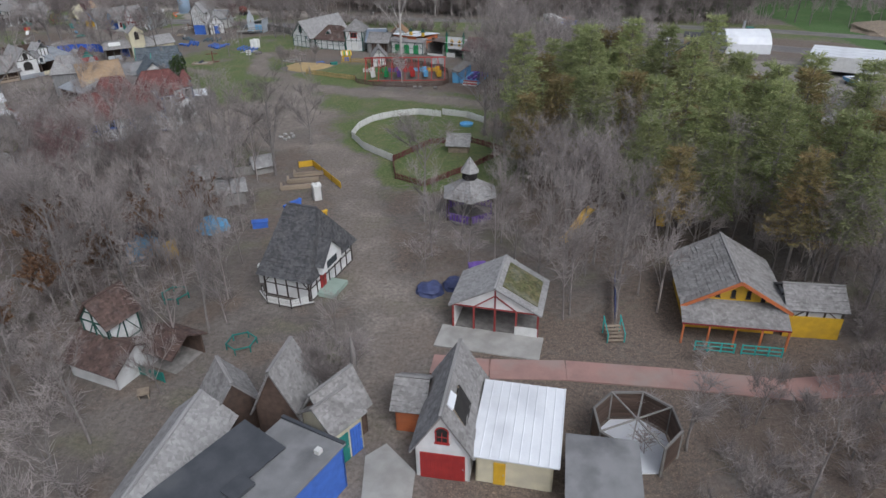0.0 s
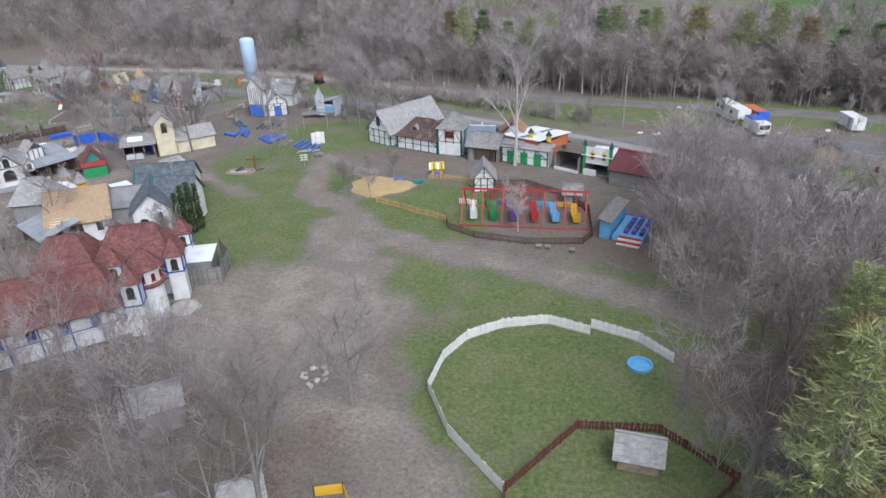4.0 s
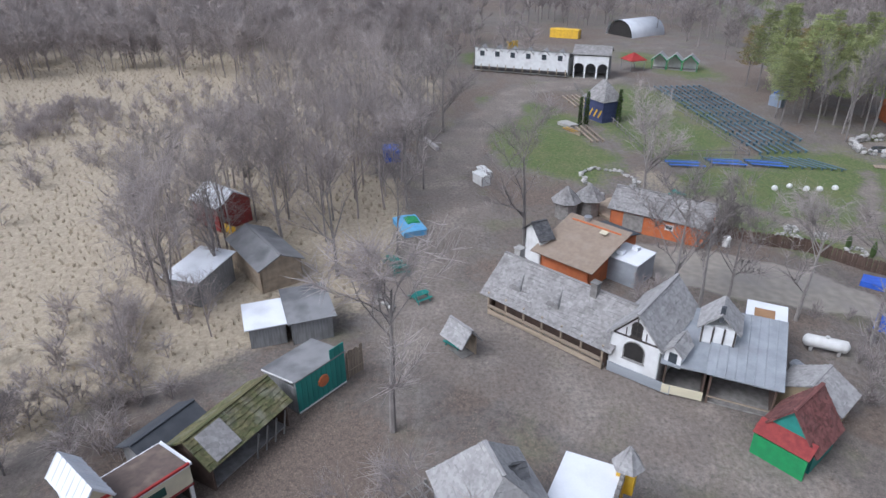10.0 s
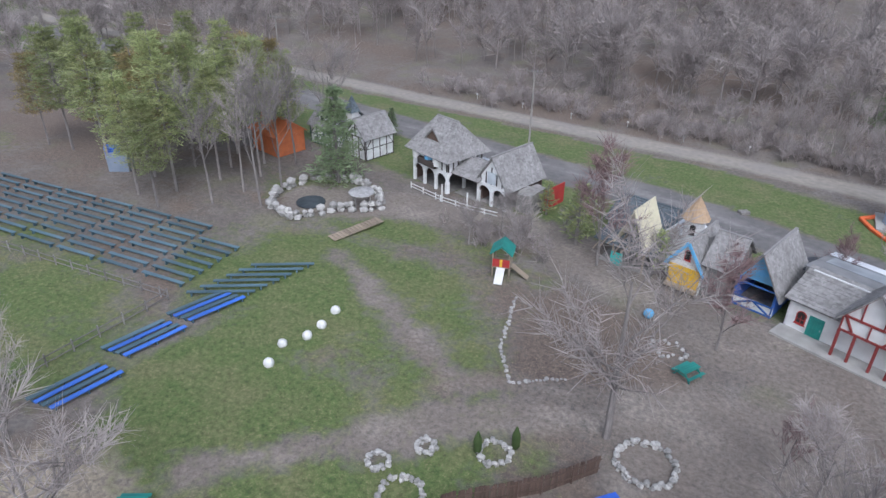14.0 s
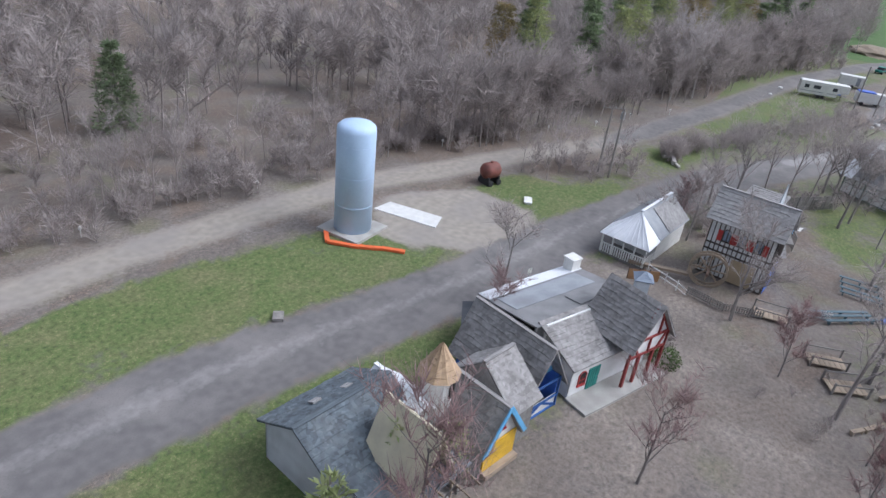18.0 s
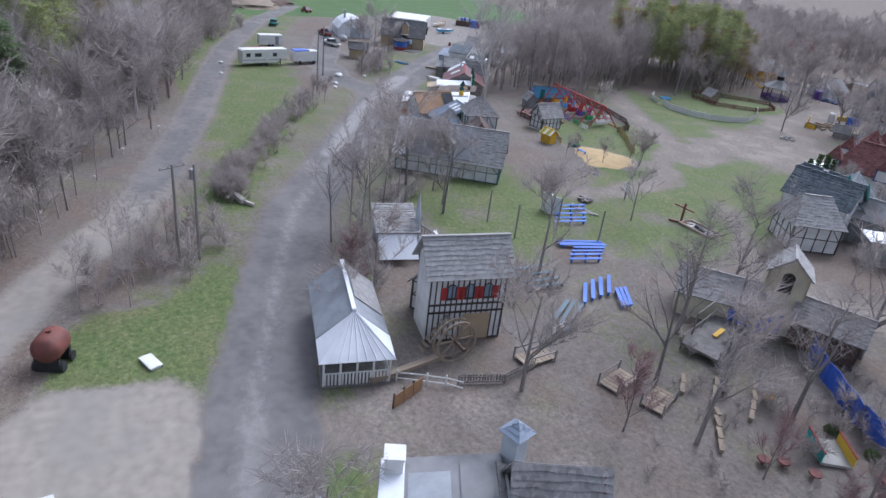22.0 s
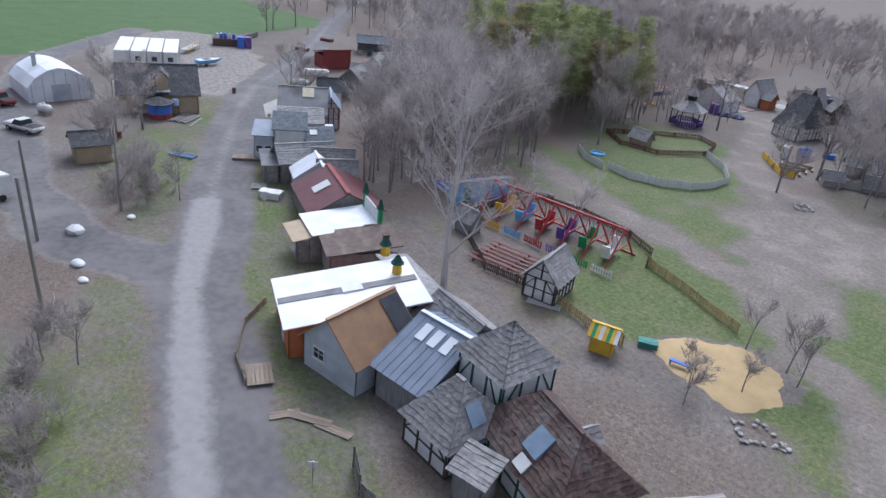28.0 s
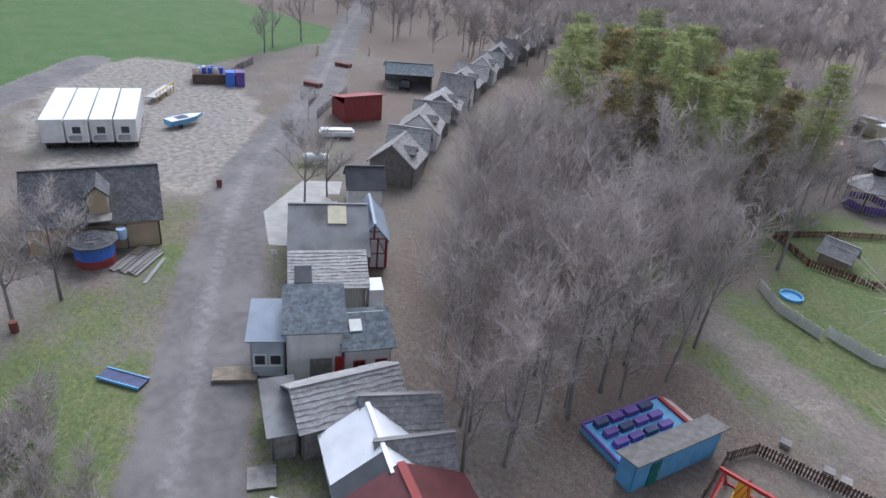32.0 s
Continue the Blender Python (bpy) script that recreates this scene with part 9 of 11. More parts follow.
# mill
r, w, d = house("mill", "tall half-timbered mill with red shutters", (-70.6, 201.4), (-71.4, 195.2), 3.6, 6.3, 8.4, "x", roof="shingle_lt", wall="plaster", over=0.5)
for k in range(15):
    for _sd, _ln in (("f", w), ("r", d)):
        _m = side_pose(_sd, w, d, 0, 0, 0.03)
        _u = 0.06 + k * (_ln - 0.12) / 14
        if _sd == "f" or k % 2 == 0:
            bar("batten", M["timber"], r, _m @ Vector((_u, 0, 0.1)), _m @ Vector((_u, 0, 6.2)), 0.1, 0.06)
for z in (0.1, 2.7, 3.4, 6.2):
    bar("rail", M["timber"], r, (0, -0.04, z), (w, -0.04, z), 0.07, 0.16)
for k in range(3):
    window(r, "f", w, d, 1.4 + k * 1.5, 3.9, 0.75, 0.9, M["timber"], "skylight", arched=True, bars=False)
    for s in (-0.5, 0.78):
        bm = bmesh.new()
        box(bm, 0, 0.45, -0.1, -0.05, 0, 1.1)
        part("red_shutter", bm, M["red"], r, "", side_pose("f", w, d, 1.4 + k * 1.5 + s, 3.85, 0.0))
bm = bmesh.new()
box(bm, 2.9, 5.2, -0.12, -0.06, 0.1, 2.5)
part("mill_door", bm, M["tan"], r)
bm = bmesh.new()
box(bm, w - 0.1, w + 0.12, 0.2, 3.4, 0.1, 2.6)
part("blue_side", bm, M["blue"], r)
window(r, "b", w, d, 1.2, 5.4, 0.8, 0.8, M["timber"], "dark")
door(r, "b", w, d, 3.8, 1.1, 2.2, M["blue"])
r2, w2, d2 = house("mill_wing", "half-timbered mill wing with a low grey roof", (-66.8, 194.6), (-63.2, 196.6), 4.6, 2.8, 5.0, "y", timber="timber", roof="shingle_lt", wall="plaster")
door(r2, "f", w2, d2, 1.4, 1.2, 2.2, M["blue"])
whl = thing("mill_water_wheel", "large wooden water wheel with spokes", "wheel", -73.2, 200.1, 97)
rim = [(1.7 * math.cos(k * math.pi / 10), 1.7 * math.sin(k * math.pi / 10)) for k in range(21)]
for off in (-0.3, 0.3):
    for (a, b), (c, e) in zip(rim[:-1], rim[1:]):
        bar("rim", M["plank"], whl, (a, off, 1.7 + b), (c, off, 1.7 + e), 0.1, 0.22)
for k in range(8):
    a = k * math.pi / 4
    bar("spoke", M["plank"], whl, (0, 0, 1.7), (1.65 * math.cos(a), 0, 1.7 + 1.65 * math.sin(a)), 0.1, 0.14)
bar("axle", M["plank_dk"], whl, (0, -0.6, 1.7), (0, 1.4, 1.7), 0.25, 0.25)
bar("flume", M["plank"], whl, (1.6, 0.3, 0.8), (7.2, 0.6, 0.5), 0.5, 0.25)
sc = thing("outside_stairs", "wooden stairs on the mill's side", "stairs", -70.9, 202.0, 95)
for k in range(8):
    bar("tread", M["plank"], sc, (-0.3 * k, 0, 0.35 * k), (-0.3 * k, 0.9, 0.35 * k), 0.28, 0.06)
# white house with porch
r, w, d = house("white_house", "white house with a grey roof and a picket porch", (-71.3, 210.0), (-72.0, 205.4), 7.0, 2.7, 4.6, "y", roof="metal_g", style="flat", wall="white", over=0.3)
part("porch_roof", roof_slope((-0.35, -2.9, 2.2), (w + 0.35, -2.9, 2.2), (w / 2 + 0.02, -0.1, 4.72), (w / 2 - 0.02, -0.1, 4.72), "metal", 3), M["metal_w"], r)
part("porch_roof", roof_slope((w + 0.35, -2.9, 2.2), (w + 0.35, -0.3, 2.45), (w / 2, -0.3, 4.7), (w / 2, -0.3, 4.7), "flat", 3), M["metal_w"], r)
part("porch_roof", roof_slope((-0.35, -0.3, 2.45), (-0.35, -2.9, 2.2), (w / 2, -0.3, 4.7), (w / 2, -0.3, 4.7), "flat", 3), M["metal_w"], r)
bar("ridge_strip", M["metal_w"], r, (w / 2, -0.1, 4.78), (w / 2, d + 0.3, 4.78), 0.3, 0.05)
rect_on_slope(r, "shingle_patch", (w + 0.2, 2.0, 2.66), (w + 0.2, d, 2.66), (w / 2 + 0.3, 2.0, 4.5), "shingle_lt", 0.06)
post_row(r, "porch_post", M["white"], (0, -2.7), (w, -2.7), 5, 0.14, 2.2)
for k in range(19):
    bar("picket", M["white"], r, (0.12 + k * (w - 0.24) / 18, -2.7, 0.2), (0.12 + k * (w - 0.24) / 18, -2.7, 1.15), 0.13, 0.04)
for k in range(9):
    bar("picket", M["white"], r, (w, -2.5 + k * 0.27, 0.2), (w, -2.5 + k * 0.27, 1.15), 0.04, 0.13)
bar("porch_rail", M["white"], r, (0, -2.7, 1.2), (w, -2.7, 1.2), 0.08, 0.1)
bm = bmesh.new()
box(bm, -0.1, w + 0.1, -2.8, 0, 0, 0.2)
part("porch_floor", bm, M["plank_gr"], r)
fence("white sloping handrail beside the house", [(-74.6, 205.2), (-76.2, 202.0), (-77.0, 201.0)], 1.0, M["white"], "rail")
gt_ = thing("rusty_gate", "rust-brown sheet metal gate panels", "gate", -77.4, 206.4, -62)
for k in range(3):
    bar("panel", M["rust"], gt_, (k * 1.0, 0, 0.6), (k * 1.0 + 0.95, 0, 0.6), 0.05, 1.1)
    bar("post", M["plank_dk"], gt_, (k * 1.0, 0.05, 0), (k * 1.0, 0.05, 1.3), 0.1, 0.1)
fence("dark picket fence by the mill stream", [(-76.2, 201.0), (-77.0, 197.6), (-76.0, 194.4)], 0.8, M["plank_gr"])
for x, y, tn in ((-75.0, 193.8, 98), (-79.4, 189.0, 110), (-82.2, 187.4, 118)):
    b = thing("foot_bridge", "small plank footbridge with side rails", "bridge", x, y, tn, group="footbridges")
    for k in range(7):
        bar("plank", M["plank"], b, (-1.3 + 0.42 * k, -0.8, 0.25), (-1.3 + 0.42 * k, 0.8, 0.25), 0.38, 0.06)
    for s in (-0.85, 0.85):
        bar("rail", M["plank_gr"], b, (-1.5, s, 0.95), (1.5, s, 0.95), 0.08, 0.1)
        for e in (-1.4, 1.4):
            bar("post", M["plank_gr"], b, (e, s, 0), (e, s, 1.1), 0.12, 0.12)
fence("short white picket panel", [(-72.6, 190.8), (-71.8, 189.0)], 0.9, M["white"])
# play garden with the blue cloth fence
bf = thing("blue_cloth_fence", "bright blue cloth fence strung on posts", "fence", -70.5, 173.6)
line = [(0, 0), (-5.6, 0.2), (-7.8, -5.8), (-12.4, -2.4), (-18.2, 0.6), (-24.4, 1.2), (-27.2, -1.6)]
for (ax, ay), (bx, by) in zip(line[:-1], line[1:]):
    n = max(2, int(math.hypot(bx - ax, by - ay) / 1.2))
    for k in range(n):
        p, q = (ax + (bx - ax) * k / n, ay + (by - ay) * k / n), (ax + (bx - ax) * (k + 1) / n, ay + (by - ay) * (k + 1) / n)
        j = 0.12 * ((k % 2) * 2 - 1)
        bar("cloth", M["tarp"], bf, (p[0], p[1] + j, 1.0), (q[0], q[1] - j, 1.0), 0.04, 1.9)
    bar("post", M["plank_gr"], bf, (ax, ay, 0), (ax, ay, 2.0), 0.1, 0.1)
dk = thing("play_deck", "raised wooden play deck with a pole frame", "deck", -80.2, 179.6, -68)
bm = bmesh.new()
box(bm, 0, 7.4, 0, 3.4, 0.6, 0.8)
part("platform", bm, M["plank_gr"], dk)
for k in range(5):
    for s in (0.1, 3.3):
        bar("post", M["plank_gr"], dk, (0.1 + k * 1.8, s, 0), (0.1 + k * 1.8, s, 2.9 if k in (1, 4) else 1.5), 0.12, 0.12)
for s in (0.1, 3.3):
    bar("rail", M["plank_gr"], dk, (0, s, 1.5), (7.4, s, 1.5), 0.08, 0.12)
    bar("top_pole", M["plank_gr"], dk, (1.8, s, 2.9), (7.4, s, 2.9), 0.1, 0.1)
for k in range(4):
    bar("front_board", M["plank_gr"], dk, (0.2, -0.02, 0.15 + k * 0.3), (7.2, -0.02, 0.15 + k * 0.3), 0.04, 0.24)
bar("yellow_bench", M["yellow"], dk, (3.0, 1.8, 1.0), (4.8, 1.8, 1.0), 0.4, 0.1)
for k in range(4):
    bar("stair", M["plank"], dk, (3.2, -0.3 - 0.3 * k, 0.62 - 0.16 * k), (4.2, -0.3 - 0.3 * k, 0.62 - 0.16 * k), 0.3, 0.06)
for x, y, tn, n in ((-83.4, 183.2, -50, 3), (-85.6, 181.6, -52, 4), (-87.4, 186.4, -40, 4), (-81.6, 184.6, -45, 2)):
    for k in range(n):
        a = radians(tn)
        b = thing("low_plank_bench", "low pale plank bench in the play garden", "bench", x + math.cos(a) * 1.3 * k, y + math.sin(a) * 1.3 * k, tn + 5 * k, group="garden benches")
        bar("seat", M["plank"], b, (-0.6, 0, 0.35), (0.6, 0, 0.35), 0.34, 0.08)
        for s in (-0.45, 0.45):
            bar("support", M["plank"], b, (s, 0, 0), (s, 0, 0.33), 0.12, 0.28)
tr_ = thing("toy_bridge", "small bridge with yellow and turquoise painted sides", "bridge", -90.2, 179.2, 60)
bm = bmesh.new()
box(bm, -1.0, 1.0, -1.3, 1.3, 0.1, 0.3)
part("deck", bm, M["concrete"], tr_)
for s, mt in ((-1.05, "yellow"), (1.05, "turq")):
    bar("side_panel", M[mt], tr_, (s, -1.3, 0.7), (s, 1.3, 0.7), 0.08, 0.8)
    bar("cap", M["timber_red"], tr_, (s, -1.35, 1.12), (s, 1.35, 1.12), 0.14, 0.08)
for x, y in ((-90.0, 183.4), (-91.5, 182.2), (-93.4, 177.9), (-89.4, 184.6)):
    bm = bmesh.new()
    lathe(bm, [(0.12, 0), (0.14, 0.35), (0.45, 0.4), (0.42, 0.5)], 12)
    single("toadstool_seat", bm, M["shingle_red"], "round dusky pink stool on a stump", "stool", pose(x, y, 0), "round stools")
t = thing("wooden_chair", "small yellow wooden chair figure", "chair", -84.6, 178.8, 40)
bar("seat", M["yellow"], t, (-0.3, 0, 0.45), (0.3, 0, 0.45), 0.5, 0.08)
bar("back", M["yellow"], t, (-0.3, 0.25, 0.45), (-0.3, 0.25, 1.3), 0.08, 0.08)
bar("back", M["yellow"], t, (0.3, 0.25, 0.45), (0.3, 0.25, 1.3), 0.08, 0.08)
for s in (-0.25, 0.25):
    bar("leg", M["plank"], t, (s, -0.2, 0), (s, -0.2, 0.42), 0.07, 0.07)
    bar("leg", M["plank"], t, (s, 0.2, 0), (s, 0.2, 0.42), 0.07, 0.07)
for x, y, s in ((-88.2, 200.0, 1.0), (-82.6, 181.6, 0.35), (-91.4, 176.2, 0.4), (-88.6, 176.8, 0.4)):
    V, F = [], []
    rr_ = random.Random(int(-x))
    for k in range(700):
        n = Vector((rr_.gauss(0, 1), rr_.gauss(0, 1), abs(rr_.gauss(0, 1)) * 0.8)).normalized() * rr_.uniform(0.75, 1.05) * 1.3 * s
        e = Vector((rr_.gauss(0, 1), rr_.gauss(0, 1), rr_.gauss(0, 1))).normalized() * 0.14 * max(s, 0.5)
        f = n.cross(e).normalized() * 0.1 * max(s, 0.5)
        V += [n - e, n + f, n + e]
        F.append((3 * k, 3 * k + 1, 3 * k + 2))
    single("evergreen_bush", mesh_of("evergreen_bush", V, F, M["cedar"]), None, "rounded clipped evergreen bush", "bush", pose(x, y, 0.1), "evergreen bushes")
# blue dragon stage near the green
r, w, d = house("stage_hut", "pale weathered stage hut with a tall peaked front board", (-56.6, 196.6), (-52.2, 195.8), 4.0, 2.5, 3.6, "x", wall="greyblue", roof="shingle_lt", shed="l", over=0.2)
bm = bmesh.new()
slab_with_holes(bm, 2.0, 4.2, [(0.75, 1.25, 2.9, 3.6)], 0.12, 2.0)
part("peaked_board", bm, M["greyblue"], r, "pale blue peaked front board", pose(0.2, -0.16, 0))
part("lean_to_roof", roof_slope((-2.0, 4.0, 0.7), (-2.0, 0.2, 0.7), (-0.1, 0.2, 2.5), (-0.1, 4.0, 2.5), "flat", 4), M["metal_w"], r, "white sheet leaning against the hut")
bm = bmesh.new()
box(bm, 2.4, 4.3, -0.14, -0.05, 0.3, 2.2)
part("painted_panel", bm, M["ltblue"], r)
for k in range(4):
    bar("prop_board", M[("ltblue", "plank_gr", "white", "plank_gr")[k]], r, (1.0 + 0.7 * k, -2.2 - 0.2 * k, 1.0), (2.6 + 0.5 * k, -2.0 - 0.3 * k, 1.05), 0.35, 0.08)
ds = thing("balcony_stage", "weathered wooden balcony stage with railings", "stage", -58.8, 193.6, 14)
bm = bmesh.new()
box(bm, 0, 7.0, 0, 2.4, 0.7, 0.9)
part("floor", bm, M["plank_gr"], ds)
for k in range(15):
    bar("baluster", M["plank_gr"], ds, (0.1 + k * 0.48, 0, 0.0), (0.1 + k * 0.48, 0, 1.8), 0.1, 0.06)
for z in (0.75, 1.8):
    bar("rail", M["plank_gr"], ds, (0, 0, z), (7.0, 0, z), 0.08, 0.12)
fence("grey tall board fence along the road", [(-60.5, 203.0), (-54, 200.4), (-47, 196.0), (-41.0, 190.6)], 1.8, M["plank_gr"], "solid", 0.25, wander=0.12)
# poles, log and small posts
pole(-53.1, 216.6, 9.2, can=True, arm=False, label="weathered wooden pole with a grey transformer")
pole(-52.4, 218.3, 9.0, turn=-60)
pole(8.1, 190.8, 11.0, arm=False)
pole(-132.5, 233.5, 11.2, turn=0)
pole(20.6, 186.6, 9.5, arm=False)
pole(-190, 247, 11.0, turn=0)
lg = thing("fallen_log", "old grey fallen tree with broken limbs", "log", -41.2, 211.0, 12)
for a, b, s in (((0, 0, 0.3), (4.6, 0.6, 0.6), 0.55), ((2.4, 0.3, 0.4), (0.6, 1.6, 0.8), 0.25), ((3.2, 0.4, 0.5), (5.2, -0.8, 0.9), 0.25), ((0.4, 0, 0.3), (-1.0, -0.8, 0.2), 0.3)):
    bar("limb", M["bark_pale"], lg, a, b, s, s)
rl = random.Random(9)
for k in range(16):
    s = k / 15
    x, y = -150 + 135 * s, float(np.interp(-150 + 135 * s, [-150, -96, -66, -38, -15], [252.5, 247.5, 242, 227.6, 219]))
    bm = bmesh.new()
    lathe(bm, [(0.04, 0), (0.04, 0.7), (0.16, 0.72), (0.16, 0.95)], 6)
    single("marker_post", bm, M["white"], "small white topped marker post", "post", pose(x, y + rl.uniform(-1, 1), ground_z(x, y)), "marker posts")
sg = thing("small_sign", "small white sign on a thin post by the road", "sign", -85.0, 213.4, -20)
bar("post", M["steel"], sg, (0, 0, 0), (0, 0, 1.8), 0.06, 0.06)
bar("board", M["white"], sg, (-0.25, 0, 1.5), (0.25, 0, 1.5), 0.03, 0.5)
for x, y in ((14.6, 166.4), (-19.0, 186.6), (40.5, 147.4)):
    copy_thing(sg, pose(x, y, 0, 0, 0, 40))


# ---- east: back lot, trailers, row of back houses ----
for k, (x, y) in enumerate(((78.9, 151.2), (77.5, 148.9), (76.1, 146.6), (74.7, 144.3))):
    tr = thing("semi_trailer", "white box semi-trailer with a window in its rear wall" if k else "old white box semi-trailer with grey stains", "trailer", x, y, -120, group="parked trailers")
    bm = bmesh.new()
    box(bm, -1.25, 1.25, 0, 13.5, 1.1, 4.0)
    bmesh.ops.bevel(bm, geom=bm.edges[:], offset=0.05, segments=1, affect="EDGES")
    part("body", bm, M["white"], tr)
    bm = bmesh.new()
    box(bm, -1.22, 1.22, 0.03, 13.4, 4.0, 4.03)
    part("roof_sheet", bm, M["metal_w"], tr)
    for kk in range(9):
        bar("side_rib", M["white"], tr, (1.27, 0.6 + kk * 1.5, 1.2), (1.27, 0.6 + kk * 1.5, 3.9), 0.05, 0.08)
        bar("side_rib", M["white"], tr, (-1.27, 0.6 + kk * 1.5, 1.2), (-1.27, 0.6 + kk * 1.5, 3.9), 0.05, 0.08)
    if k:
        bm = bmesh.new()
        box(bm, -0.5, 0.4, -0.06, 0.01, 2.3, 3.1)
        part("window", bm, M["glass"], tr)
        bm = bmesh.new()
        box(bm, -0.9, -0.5 + 0.9, -0.35, -0.02, 1.5, 2.0)
        part("cooler_unit", bm, M["steel"], tr)
    bm = bmesh.new()
    box(bm, -1.0, 1.0, 0.1, 13.2, 0.9, 1.1)
    part("frame", bm, M["black"], tr)
    for yy in (1.4, 2.6, 11.5):
        for s in (-0.95, 0.95):
            bm = bmesh.new()
            tube(bm, [(s - 0.15, yy, 0.5), (s + 0.15, yy, 0.5)], [0.5, 0.5], 12)
            part("wheel", bm, M["black"], tr)
# tan barn with stairs and dormer
r, w, d = house("tan_barn", "tan sided barn with a dark shingle roof", (55.3, 162.8), (50.5, 153.0), 9.0, 3.0, 6.3, "x", roof="shingle_dk", style="flat", wall="tan", over=0.4)
dm = dormer(r, 5.2, 0.5, 3.4, 1.6, 2.0, 2.6, 0, "tan", "shingle_dk", pane=False)
for k in range(10):
    bar("stair_tread", M["plank_gr"], r, (2.0 + k * 0.32, -0.9, 0.3 + k * 0.32), (2.0 + k * 0.32, -0.05, 0.3 + k * 0.32), 0.3, 0.05)
bar("stair_rail", M["plank_gr"], r, (2.0, -0.95, 1.2), (5.2, -0.95, 4.3), 0.07, 0.09)
for k in range(5):
    bar("baluster", M["plank_gr"], r, (2.2 + k * 0.7, -0.95, 0.3 + k * 0.7), (2.2 + k * 0.7, -0.95, 1.35 + k * 0.7), 0.06, 0.06)
bm = bmesh.new()
box(bm, 5.0, 7.0, -1.1, 0.5, 3.4, 3.52)
part("landing", bm, M["plank_gr"], r)
bm = bmesh.new()
box(bm, 8.0, 10.8, -0.06, -0.01, 0.1, 2.4)
part("barn_door", bm, M["tan"], r)
for u in (8.0, 10.8):
    bar("door_trim", M["timber"], r, (u, -0.08, 0), (u, -0.08, 2.5), 0.1, 0.05)
bm = bmesh.new()
lathe(bm, [(0.45, 1.4), (0.5, 2.0), (0.45, 2.4)], 10, 7.6, -0.6)
part("blue_drum", bm, M["tankblue"], r)
rh = thing("round_hut", "round hut with blue and dark red bands and a dark roof", "hut", 51.2, 158.9)
for z0, z1, mt in ((0, 0.8, "redbarn"), (0.8, 2.2, "blue")):
    bm = bmesh.new()
    lathe(bm, [(1.7, z0), (1.7, z1)], 12)
    part("wall_band", bm, M[mt], rh)
cone_roof(rh, 0, 0, 2.2, 2.1, 0.9, "shingle_dk", 10)
lb_ = thing("lumber_stack", "long stack of grey weathered lumber", "lumber", 46.6, 157.6, -60)
for k in range(8):
    bar("board", M["plank_gr"], lb_, (0.1 * (k % 3), 0.35 * k, 0.12 + 0.06 * (k % 3)), (4.4 + 0.3 * (k % 2), 0.35 * k + 0.1, 0.14), 0.28, 0.1)
bar("board", M["plank_gr"], lb_, (-0.8, -1.4, 0.08), (3.6, -0.6, 0.1), 0.35, 0.06)
bar("board", M["plank"], lb_, (3.0, 2.0, 0.3), (4.6, 2.2, 0.3), 0.9, 0.06)
pn = thing("blue_board", "long dark blue framed board lying on the grass", "board", 32.9, 163.9, 26)
bm = bmesh.new()
box(bm, 0, 3.4, -0.6, 0.6, 0.1, 0.22)
part("panel", bm, M["navy"], pn)
for y0 in (-0.62, 0.52):
    bm = bmesh.new()
    box(bm, 0, 3.4, y0, y0 + 0.1, 0.1, 0.3)
    part("rim", bm, M["ltblue"], pn)
r, w, d = house("garden_shed", "small tan shed with a dark roof", (37.9, 176.1), (36.9, 172.3), 3.6, 2.3, 3.4, "x", roof="shingle_dk", style="flat", wall="tan")
door(r, "f", w, d, 0.3, 1.0, 1.9, M["tan"])
# white fabric vault
q_ = thing("fabric_garage", "white fabric garage with arched roof and pale stained front", "garage", 65.6, 171.2, -95)
bm = bmesh.new()
prof = [(0, 0), (0, 2.2), (1.2, 3.6), (3.0, 4.6), (4.5, 4.9), (6.0, 4.6), (7.8, 3.6), (9.0, 2.2), (9.0, 0)]
fr, bk = [bm.verts.new((x, 0, z)) for x, z in prof], [bm.verts.new((x, 10, z)) for x, z in prof]
for k in range(8):
    bm.faces.new((fr[k], fr[k + 1], bk[k + 1], bk[k]))
bm.faces.new(bk)
bm.faces.new(fr[::-1])
part("cover", bm, M["metal_w"], q_)
for k in range(6):
    bar("front_rib", M["steel"], q_, (0.5 + k * 1.6, -0.04, 0), (0.5 + k * 1.6, -0.04, 2.4 + 2.0 * math.sin((0.5 + k * 1.6) / 9 * math.pi)), 0.06, 0.04)
bm = bmesh.new()
box(bm, 3.2, 5.8, -0.07, -0.01, 0, 2.5)
part("front_door", bm, M["greyblue"], q_)
chimney(q_, 2.6, 5.0, 4.0, 6.2, 0.5, "steel")
tank_lying("propane_tank", "white propane tank beside the garage", 59.4, 171.4, 20, 0.6, 2.2, "white")
car("red_truck", "dark red pickup truck parked by the garage", 69.8, 174.8, 190, "timber_red", 5.2, True)
car("white_truck", "white pickup truck with a dark bed", 55.6, 177.2, 200, "white", 5.4, True)
car("teal_car", "teal green parked car by the lane", 81.6, 184.6, 160, "teal", 4.6)
car("red_car", "small dark red tractor-like car at the field", 106.3, 169.2, 30, "redbarn", 3.2)
